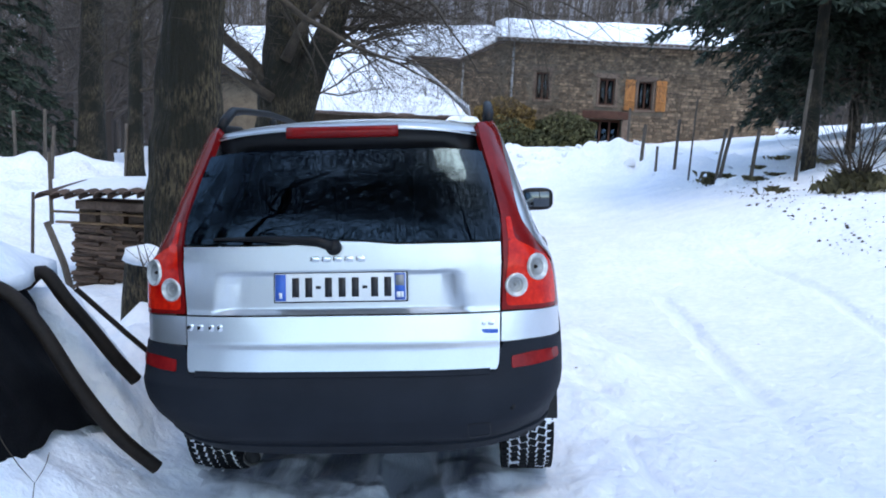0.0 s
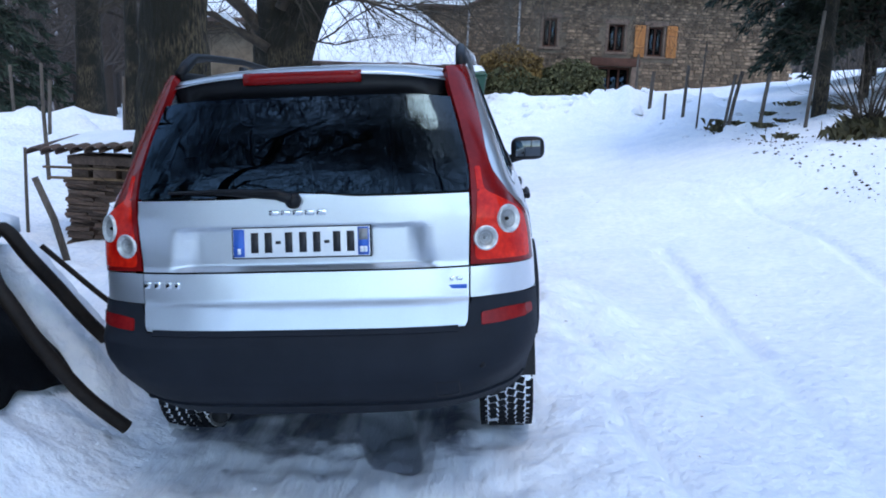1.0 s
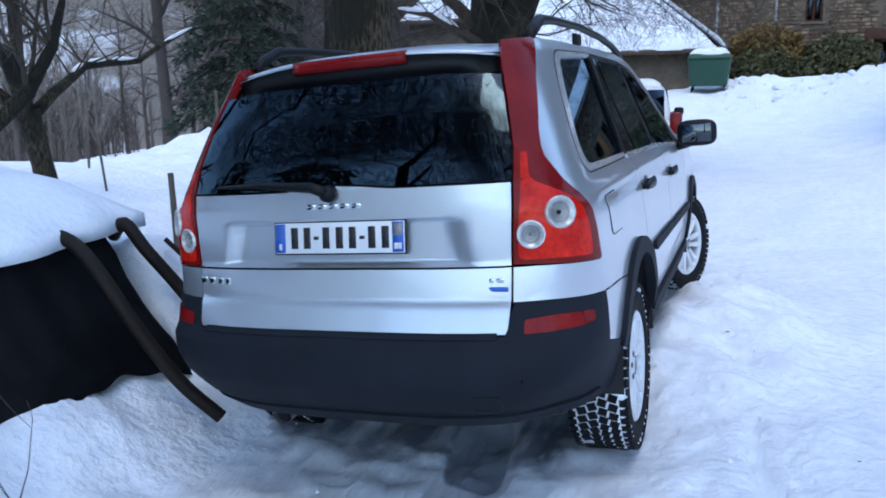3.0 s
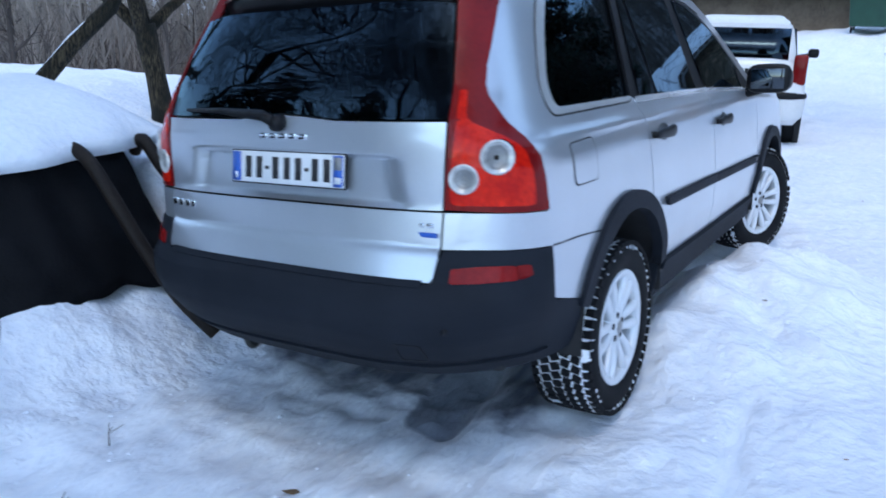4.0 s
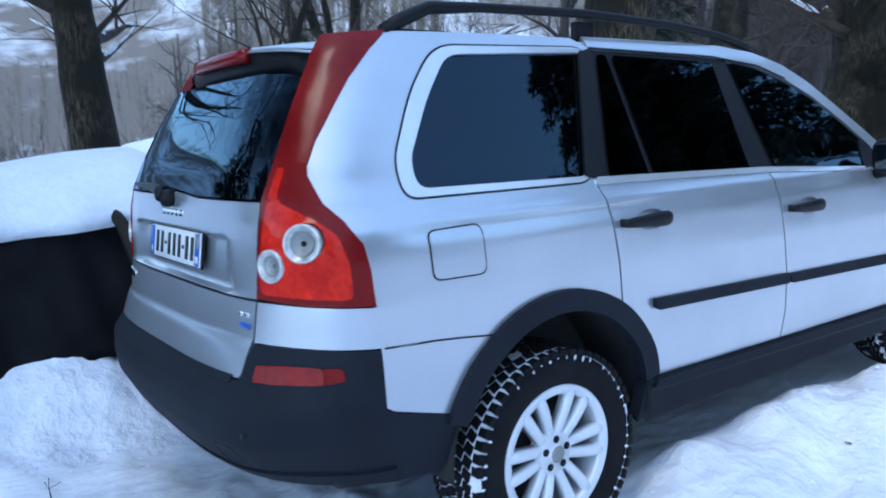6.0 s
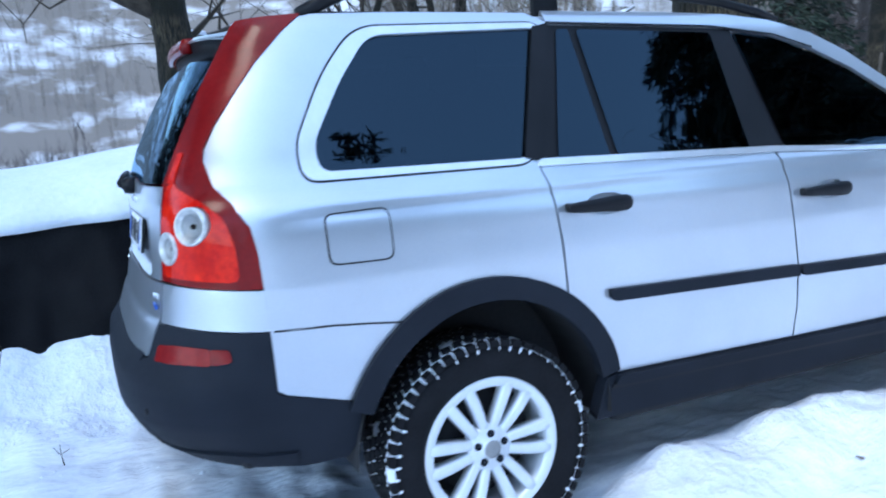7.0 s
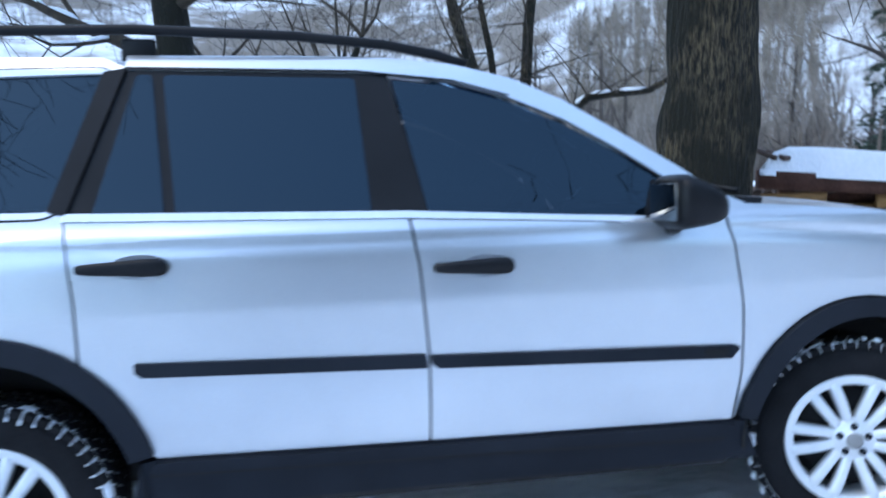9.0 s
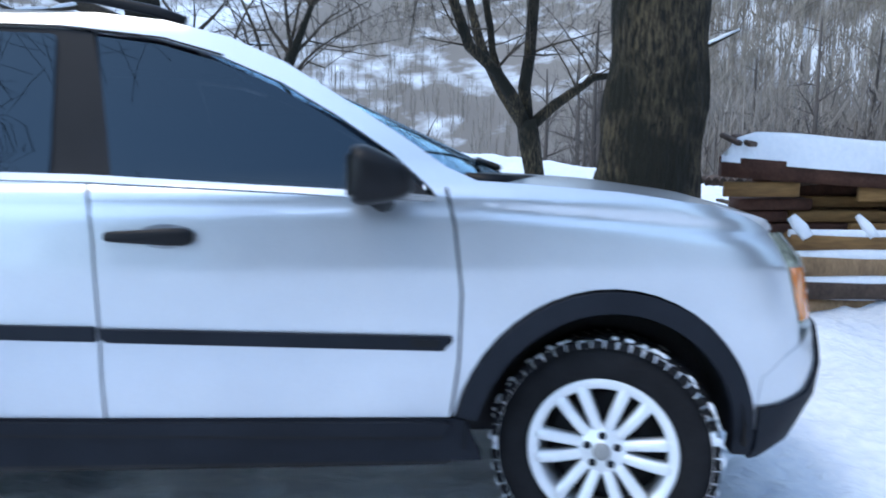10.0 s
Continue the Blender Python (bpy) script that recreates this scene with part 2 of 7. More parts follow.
OCHRE = material("ochre_plank", (0.130, 0.062, 0.020), (0.330, 0.175, 0.060), 5, 0.85, bump=0.5, fine=45, stretch=(1, 0.15, 1), spread=0.3)
FOREST = material("bare_wood", (0.052, 0.042, 0.036), (0.110, 0.088, 0.076), 0.3, 0.95, spread=0.3)


# ---- building helpers ----
def mesh_of(name, bm, mat, smooth=True):
    me = bpy.data.meshes.new(name)
    if smooth:
        for f in bm.faces:
            f.smooth = True
    bm.to_mesh(me)
    bm.free()
    me.materials.append(mat)
    return me


def part(name, bm, mat, parent=None, label="", smooth=True):
    """Links a bmesh as one mesh object under a thing or a part."""
    ob = new(name, mesh_of(name, bm, mat, smooth))
    ob.parent = parent
    return tagged(ob, label)


def thing(name, label, category, group="", m=None, kind=""):
    """A top-level Empty that parents its parts."""
    ob = new(name)
    if m is not None:
        ob.matrix_world = m
    ob.empty_display_size = 0.1
    return tagged(ob, label, category, group, kind)


def box(x0, x1, y0, y1, z0, z1, bevel=0.0, segments=2, bm=None):
    made = bm or bmesh.new()
    vs = bmesh.ops.create_cube(made, size=1.0)["verts"]
    for v in vs:
        v.co = ((x0 + x1) / 2 + v.co.x * (x1 - x0), (y0 + y1) / 2 + v.co.y * (y1 - y0), (z0 + z1) / 2 + v.co.z * (z1 - z0))
    if bevel:
        es = {e for v in vs for e in v.link_edges}
        bmesh.ops.bevel(made, geom=list(es), offset=bevel, segments=segments, affect="EDGES", profile=0.5, clamp_overlap=True)
    return made


def moved(bm, m):
    bmesh.ops.transform(bm, matrix=m, verts=bm.verts)
    return bm


def tube(points, radii, sides=8, bm=None, wobble=0.0, caps=True):
    """A tapered tube along points."""
    made = bm or bmesh.new()
    pts = [Vector(p) for p in points]
    up = Vector((0.31, 0.17, 0.93))
    rings = []
    for i, p in enumerate(pts):
        d = (pts[min(i + 1, len(pts) - 1)] - pts[max(i - 1, 0)]).normalized()
        a = d.cross(up)
        if a.length < 0.05:
            a = d.cross(Vector((1, 0, 0)))
        a.normalize()
        b = d.cross(a)
        ring = []
        for k in range(sides):
            w = 2 * math.pi * k / sides
            r = radii[i] * (1 + wobble * noise.noise((p + a * math.cos(w) * radii[i] * 1.5 + b * math.sin(w) * radii[i] * 1.5) * 2.2))
            ring.append(made.verts.new(p + (a * math.cos(w) + b * math.sin(w)) * r))
        rings.append(ring)
    for r0, r1 in zip(rings, rings[1:]):
        for k in range(sides):
            made.faces.new((r0[k], r0[(k + 1) % sides], r1[(k + 1) % sides], r1[k]))
    if caps:
        made.faces.new(rings[0][::-1])
        made.faces.new(rings[-1])
    return made


def revolve(profile, steps=48, axis="x", bm=None):
    """Turns a profile of (along, radius) round the axis."""
    made = bm or bmesh.new()
    rings = []
    for k in range(steps):
        w = 2 * math.pi * k / steps
        c, s = math.cos(w), math.sin(w)
        rings.append([made.verts.new((a, r * c, r * s) if axis == "x" else (r * c, r * s, a)) for a, r in profile])
    for k in range(steps):
        r0, r1 = rings[k], rings[(k + 1) % steps]
        for i in range(len(profile) - 1):
            made.faces.new((r0[i], r0[i + 1], r1[i + 1], r1[i]))
    return made


def swept(stations, closed=True):
    """Skins a row of cross sections."""
    bm = bmesh.new()
    rows = [[bm.verts.new(p) for p in s] for s in stations]
    n = len(rows[0])
    for r0, r1 in zip(rows, rows[1:]):
        for k in range(n if closed else n - 1):
            bm.faces.new((r0[k], r0[(k + 1) % n], r1[(k + 1) % n], r1[k]))
    if closed:
        bm.faces.new(rows[0][::-1])
        bm.faces.new(rows[-1])
    bmesh.ops.recalc_face_normals(bm, faces=bm.faces[:])
    return bm


def interp(t, table):
    return float(np.interp(t, [a for a, _ in table], [b for _, b in table]))


def rounded(points, radius, steps=4):
    """A polygon with its corners rounded."""
    out = []
    n = len(points)
    for i in range(n):
        p, a, b = Vector(points[i]), Vector(points[i - 1]), Vector(points[(i + 1) % n])
        r = min(radius, (a - p).length * 0.45, (b - p).length * 0.45)
        s, e = p + (a - p).normalized() * r, p + (b - p).normalized() * r
        for k in range(steps + 1):
            t = k / steps
            q = s * (1 - t) ** 2 + p * 2 * t * (1 - t) + e * t * t
            out.append((q.x, q.y))
    return out


def patch(outline, surface, step=(0.06, 0.06), holes=(), rim=0.015, off=0.0):
    """A panel cut out of a curved surface: the outline lies in the surface's own two coordinates; its edge turns inwards by rim."""
    loops = [list(outline)] + [list(h) for h in holes]
    flat = [p for lp in loops for p in lp]
    tris = tessellate_polygon([[Vector((a, b, 0)) for a, b in lp] for lp in loops])
    bm = bmesh.new()
    vs = [bm.verts.new((a, b, 0)) for a, b in flat]
    for t in tris:
        if len(set(t)) == 3:
            bm.faces.new([vs[i] for i in t])
    for axis in (0, 1):
        lo, hi = min(p[axis] for p in flat), max(p[axis] for p in flat)
        no = (1, 0, 0) if axis == 0 else (0, 1, 0)
        for k in range(1, int((hi - lo) / step[axis]) + 1):
            c = lo + k * step[axis]
            if c < hi - 1e-4:
                bmesh.ops.bisect_plane(bm, geom=bm.verts[:] + bm.edges[:] + bm.faces[:], plane_co=(c, 0, 0) if axis == 0 else (0, c, 0), plane_no=no, dist=1e-5)
    bmesh.ops.remove_doubles(bm, verts=bm.verts[:], dist=2e-4)
    for f in bm.faces:
        if f.normal.z < 0:
            f.normal_flip()
    edge = [e for e in bm.edges if e.is_boundary]
    if rim:
        made = bmesh.ops.extrude_edge_only(bm, edges=edge)["geom"]
        for v in made:
            if isinstance(v, bmesh.types.BMVert):
                v.co.z = 1.0
        for e in edge:
            e.smooth = False
    bm.verts.ensure_lookup_table()
    for v in bm.verts:
        v.co = surface(v.co.x, v.co.y, off - rim * v.co.z)
    bmesh.ops.recalc_face_normals(bm, faces=bm.faces[:])
    return bm


def along(surface, grad=0.004):
    """Wraps a surface of two coordinates so that it can be offset along its normal."""
    def at(a, b, off):
        p = surface(a, b)
        if abs(off) < 1e-6:
            return p
        n = (surface(a + grad, b) - surface(a - grad, b)).cross(surface(a, b + grad) - surface(a, b - grad))
        if n.length < 1e-12:
            return p
        n.normalize()
        if n.dot(p - Vector((0, 2.4, 0.8))) < 0:
            n = -n
        return p + n * off
    return at


# ---- the silver car: its skin in the car's own level, x right, y ahead, z up ----
WIDTH = [(0.2, 0.80), (0.35, 0.86), (0.5, 0.885), (0.62, 0.905), (0.78, 0.91), (0.95, 0.902), (1.08, 0.889), (1.15, 0.880), (1.172, 0.872), (1.195, 0.850), (1.23, 0.833), (1.27, 0.815), (1.7, 0.655), (1.745, 0.625), (1.775, 0.57)]
REAR = [(0.25, 0.36), (0.34, 0.22), (0.40, 0.13), (0.48, 0.045), (0.56, 0.005), (0.62, 0.0), (0.69, 0.01), (0.74, 0.05), (0.84, 0.085), (0.98, 0.115), (1.24, 0.14), (1.34, 0.172), (1.5, 0.245), (1.7, 0.36), (1.78, 0.42)]
NOSE = [(0.25, 4.58), (0.36, 4.72), (0.5, 4.79), (0.62, 4.80), (0.75, 4.77), (0.95, 4.74), (1.05, 4.66), (1.3, 4.4)]


def skin_x(y, z):
    """Half width of the skin at y, z."""
    w = interp(z, WIDTH)
    k = max(0.0, min(1.0, (1.4 - y) / 1.2))
    up = min(1.0, max(0.0, (z - 1.1) / 0.2))
    w *= 1 - (0.03 + 0.02 * up) * k * k
    k = max(0.0, (y - 3.3) / 1.4)
    w *= 1 - 0.035 * k * k
    d, f = y - interp(z, REAR), interp(z, NOSE) - y
    if d <= 0 or f <= 0:
        return 0.0
    p = 3.7 + 1.4 * min(1.0, max(0.0, (z - 0.85) / 0.4))
    low = min(1.0, max(0.0, (0.70 - z) / 0.30)) * min(1.0, max(0.0, (0.75 - y) / 0.5))
    w *= 1 - 0.20 * low * low
    if d < 0.5:
        w *= (1 - ((0.5 - d) / 0.5) ** p) ** (1 / p)
    if f < 0.5:
        w *= (1 - ((0.5 - f) / 0.5) ** 3.0) ** (1 / 3.0)
    # the shoulder crease along the doors and down the wing
    crease = 1.145 if y < 3.4 else 1.145 - 0.085 * (y - 3.4)
    if y > 0.42:
        w -= 0.009 * min(1.0, (y - 0.42) / 0.15) * math.exp(-((z - crease) / 0.022) ** 2)
    return w


def skin_ring(a, z, centre, sign):
    """Where a ray at angle a from straight back (or ahead) leaves the skin at height z."""
    lo, hi = 0.0, 3.0
    c, s = math.cos(a), math.sin(a)
    for _ in range(26):
        r = (lo + hi) / 2
        y = centre + sign * r * c
        if interp(z, REAR) < y < interp(z, NOSE) and abs(r * s) < skin_x(y, z):
            lo = r
        else:
            hi = r
    return Vector((lo * s, centre + sign * lo * c, z))


side_at = along(lambda y, z: Vector((skin_x(y, z), y, z)))
left_at = along(lambda y, z: Vector((-skin_x(y, z), y, z)))


def tail_skin(a, z):
    """The rear skin, its middle set up a little from the flanks."""
    p = skin_ring(a, z, 1.2, -1)
    k = 0.018 * max(0.0, min(1.0, (0.37 - p.y) / 0.2))
    return p + Vector((0, 0, k))


back_at = along(tail_skin)
nose_at = along(lambda a, z: skin_ring(a, z, 3.7, 1))


def back_y(x, z):
    lo, hi = interp(z, REAR), 1.4
    for _ in range(24):
        m = (lo + hi) / 2
        if skin_x(m, z) < abs(x):
            lo = m
        else:
            hi = m
    return lo


def tx(x, z):
    """The rear skin's coordinates of a place given by x and z."""
    return (math.atan2(x, 1.2 - back_y(x, z)), z)


def ty(y, z, sign=1):
    """The rear skin's coordinates of a place on the flank given by y and z."""
    return (sign * math.atan2(skin_x(y, z), 1.2 - y), z)


def both(name, outline, mat, step=(0.06, 0.05), holes=(), rim=0.015, off=0.0, label=""):
    """The same panel on the right and the left flank."""
    return [part(name, patch(outline, s, step, holes, rim, off), mat, CAR, label) for s in (side_at, left_at)]


def arc(cy, cz, r, a0, a1, n=14):
    return [(cy + r * math.cos(radians(a0 + (a1 - a0) * k / n)), cz + r * math.sin(radians(a0 + (a1 - a0) * k / n))) for k in range(n + 1)]


def line(table, n=6):
    """Points close together along a polyline."""
    out = []
    for (a, b), (c, d) in zip(table, table[1:]):
        out += [(a + (c - a) * k / n, b + (d - b) * k / n) for k in range(n)]
    return out + [table[-1]]


CAR = thing("car", "silver estate off-roader with grey cladding parked on packed snow", "car", m=TIP)
AX_R, AX_F, AX_Z = 1.06, 3.917, 0.37

# flanks
LAMP_EDGE = [(0.385, 0.96), (0.380, 1.06), (0.368, 1.13), (0.335, 1.185), (0.295, 1.235), (0.280, 1.31), (0.288, 1.345), (0.325, 1.41), (0.40, 1.51), (0.465, 1.59), (0.55, 1.675), (0.625, 1.735)]
QUARTER_GLASS = rounded([(0.592, 1.262), (0.588, 1.345), (0.70, 1.525), (0.815, 1.665), (1.445, 1.688), (1.298, 1.256)], 0.055)
QUARTER_TRIM = rounded([(0.540, 1.238), (0.536, 1.345), (0.650, 1.550), (0.778, 1.692), (1.462, 1.706), (1.304, 1.238)], 0.08, 6)
TRIM_EDGE = rounded([(0.534, 1.232), (0.530, 1.347), (0.645, 1.554), (0.774, 1.698), (1.462, 1.712), (1.304, 1.232)], 0.08, 6)
arch_up = arc(AX_R, AX_Z + 0.04, 0.49, 157, 54.6)
quarter = LAMP_EDGE[::-1] + [(0.39, 0.84), (0.395, 0.67), (0.42, 0.655), (0.609, 0.602)] + arch_up + [(1.337, 0.98), (1.318, 1.156), (1.305, 1.235), (1.473, 1.708), (1.40, 1.742), (0.94, 1.742)]
both("quarter_panel", quarter, SILVER, (0.035, 0.02), [QUARTER_TRIM])
both("quarter_trim", QUARTER_TRIM, BRIGHT, (0.06, 0.06), [QUARTER_GLASS], 0.02, 0.003, "bright metal window surround")
both("trim_gap", TRIM_EDGE, SEAM, (0.06, 0.06), [QUARTER_TRIM], 0.002, 0.0012)
both("window_post", [(1.262, 1.256), (1.408, 1.690), (1.474, 1.702), (1.314, 1.244)], BLACK, (0.06, 0.06), (), 0.012, 0.007)
both("quarter_window", QUARTER_GLASS, TINTED, (0.08, 0.08), (), 0.0, -0.008, "dark tinted glass")
arch_dn = arc(AX_R, AX_Z + 0.04, 0.49, 53.4, 14)
rear_door = [(1.312, 1.225), (1.325, 1.156), (1.345, 0.98), (1.350, 0.86)] + arch_dn + [(1.55, 0.512), (2.376, 0.498), (2.376, 0.78), (2.357, 1.05), (2.333, 1.205)]


def dish(y, z):
    """Outline of the pressed dish behind a door handle."""
    return [(y + 0.035 + 0.088 * math.cos(w), z + 0.036 * math.sin(w)) for w in np.linspace(0, 2 * math.pi, 25)[:-1]]


HANDLE_R, HANDLE_F = (1.492, 1.090), (2.540, 1.050)
DOORS_R = both("rear_door", rear_door, SILVER, (0.12, 0.018), [dish(*HANDLE_R)])
front_door = [(2.343, 1.204), (2.365, 1.05), (2.384, 0.78), (2.384, 0.498), (3.42, 0.486), (3.443, 0.67), (3.45, 0.88), (3.428, 1.086), (3.40, 1.20), (3.36, 1.155)]
DOORS_F = both("front_door", front_door, SILVER, (0.12, 0.018), [dish(*HANDLE_F)])
arch_f = arc(AX_F, AX_Z + 0.03, 0.49, 168, 8, 20)
fender = [(3.41, 1.215), (3.437, 1.086), (3.459, 0.88), (3.452, 0.67), (3.430, 0.486)] + arch_f + [(4.46, 0.62), (4.56, 0.67), (4.57, 0.75), (4.53, 0.96), (4.47, 1.06), (4.38, 1.108), (4.24, 1.146), (3.95, 1.187), (3.68, 1.208), (3.50, 1.22)]
both("fender", fender, SILVER, (0.035, 0.018))

# glasshouse
both("pillar_trim", [(1.312, 1.236), (1.478, 1.70), (2.30, 1.685), (2.42, 1.20), (2.30, 1.212)], BLACK, (0.08, 0.06), (), 0.02, -0.006)
both("rear_quarter_light", rounded([(1.385, 1.238), (1.505, 1.684), (1.553, 1.684), (1.595, 1.233)], 0.015), TINTED, (0.08, 0.08), (), 0.0, 0.0, "dark tinted glass")
both("rear_side_window", rounded([(1.628, 1.232), (1.585, 1.683), (2.192, 1.670), (2.222, 1.218)], 0.02), TINTED, (0.08, 0.08), (), 0.0, 0.0, "dark tinted glass")
FRONT_GLASS = [(2.405, 1.206), (2.315, 1.664), (2.51, 1.640), (2.70, 1.586), (2.885, 1.508), (3.065, 1.402), (3.235, 1.285), (3.345, 1.185), (3.35, 1.165)]
both("front_side_window", FRONT_GLASS, TINTED, (0.08, 0.08), (), 0.0, 0.0, "dark tinted glass")
both("belt_trim", line([(1.305, 1.250), (2.33, 1.228), (3.37, 1.172)], 8) + line([(3.37, 1.156), (2.33, 1.206), (1.305, 1.226)], 8), BRIGHT, (0.3, 0.05), (), 0.012, 0.006, "bright metal strip")
cant_low = [(1.472, 1.703), (1.60, 1.702), (2.20, 1.690), (2.33, 1.682), (2.52, 1.656), (2.71, 1.603), (2.895, 1.524), (3.075, 1.418), (3.245, 1.302), (3.362, 1.195), (3.385, 1.16), (3.41, 1.20)]
cant_up = [(3.50, 1.222), (3.41, 1.262), (3.27, 1.36), (3.09, 1.475), (2.90, 1.592), (2.73, 1.668), (2.52, 1.722), (2.30, 1.745), (2.0, 1.752), (1.472, 1.752)]
both("roof_side", cant_low + cant_up, SILVER, (0.07, 0.03))
both("roof_groove", line([(1.47, 1.709), (2.20, 1.697), (2.52, 1.664), (2.71, 1.611)], 5) + line([(2.71, 1.605), (2.52, 1.658), (2.20, 1.691), (1.47, 1.703)], 5), BLACK, (0.3, 0.1), (), 0.004, 0.003)

# cladding
for cy, a0, a1, r0, r1, cz in ((AX_R, 160, 14, 0.425, 0.497, 0.04), (AX_F, 168, -6, 0.42, 0.487, 0.025)):
    ring = arc(cy, AX_Z + cz, r1, a0, a1, 22) + arc(cy, AX_Z + cz, r0, a1, a0, 22)
    both("wheel_arch", ring, CLADDING, (0.06, 0.06), (), 0.045, 0.022, "grey plastic wheel arch")
both("sill", [(1.47, 0.35), (1.50, 0.50), (1.545, 0.508), (2.38, 0.494), (3.43, 0.482), (3.47, 0.478), (3.53, 0.34)], CLADDING, (0.12, 0.03), (), 0.05, 0.006)
both("sill_groove", line([(1.525, 0.470), (3.40, 0.430)], 8) + line([(3.40, 0.414), (1.525, 0.456)], 8), BLACK, (0.3, 0.1), (), 0.004, 0.009)
both("sill_strip", [(1.53, 0.474), (1.545, 0.504)] + line([(1.60, 0.506), (2.38, 0.490), (3.40, 0.478)], 6) + [(3.425, 0.468), (3.40, 0.438)] + line([(3.38, 0.432), (1.56, 0.470)], 6), CLADDING, (0.12, 0.03), (), 0.02, 0.022, "grey plastic sill strip")
for lo, hi in ((1.505, 2.372), (2.386, 3.428)):
    z = lambda y: 0.812 - (y - 1.5) * 0.0335
    e = 0.02
    both("side_moulding", [(lo, z(lo) - 0.004), (lo, z(lo) - 0.03), (lo + e, z(lo) - 0.044), (hi - (0.03 if hi > 3 else 0), z(hi) - 0.042), (hi, z(hi) - (0.01 if hi > 3 else 0.042)), (hi - 0.004, z(hi))], CLADDING, (0.1, 0.05), (), 0.022, 0.02, "grey rubbing strip")
both("moulding_badge", rounded([(3.30, 0.744), (3.39, 0.741), (3.38, 0.718), (3.30, 0.720)], 0.008), BLACK, (0.1, 0.05), (), 0.004, 0.023)
both("panel_groove", line([(0.40, 0.842), (0.56, 0.836), (0.66, 0.827), (0.775, 0.814)], 4) + line([(0.775, 0.808), (0.66, 0.821), (0.56, 0.830), (0.40, 0.836)], 4), SEAM, (0.3, 0.1), (), 0.003, 0.0015)
# fuel flap on the right flank alone
FUEL_OUT = rounded([(0.572, 1.000), (0.570, 1.146), (0.768, 1.152), (0.768, 0.998)], 0.03)
FUEL_IN = rounded([(0.577, 1.005), (0.575, 1.141), (0.763, 1.147), (0.763, 1.003)], 0.027)
part("fuel_flap", patch(FUEL_IN, side_at, (0.05, 0.05), (), 0.004, 0.003), SILVER, CAR)
part("fuel_flap_gap", patch(FUEL_OUT, side_at, (0.05, 0.05), [FUEL_IN], 0.002, 0.0015), SEAM, CAR)


def door_handle(y, z, sx, door):
    bar = []
    for dy, hz, hx in ((-0.138, 0.008, 0.005), (-0.130, 0.014, 0.009), (-0.09, 0.018, 0.011), (-0.02, 0.022, 0.013), (0.05, 0.027, 0.015), (0.095, 0.027, 0.014), (0.112, 0.020, 0.010), (0.118, 0.010, 0.005)):
        bar.append([(sx * (skin_x(y, z) + 0.026 + hx * math.cos(w)), y + dy, z + hz * math.sin(w)) for w in np.linspace(0, 2 * math.pi, 15)[:-1]])
    h = part("door_handle", swept(bar), BLACK, door, "black pull handle")
    for dy in (-0.118, 0.098):
        part("handle_foot", box(min(sx * (skin_x(y, z) - 0.012), sx * (skin_x(y, z) + 0.020)), max(sx * (skin_x(y, z) - 0.012), sx * (skin_x(y, z) + 0.020)), y + dy - 0.012, y + dy + 0.012, z - 0.014, z + 0.014, 0.006), BLACK, h)
    skin = side_at if sx > 0 else left_at

    def hollow(a, b, off):
        r = ((a - y - 0.035) / 0.088) ** 2 + ((b - z) / 0.036) ** 2
        return skin(a, b, off - 0.034 * max(0.0, 1 - r) ** 0.8)
    part("handle_dish", patch(dish(y, z), hollow, (0.012, 0.010), (), 0.0), SILVER, door, "pressed dish behind the handle")


for k, sx in ((0, 1), (1, -1)):
    door_handle(*HANDLE_R, sx, DOORS_R[k])
    door_handle(*HANDLE_F, sx, DOORS_F[k])

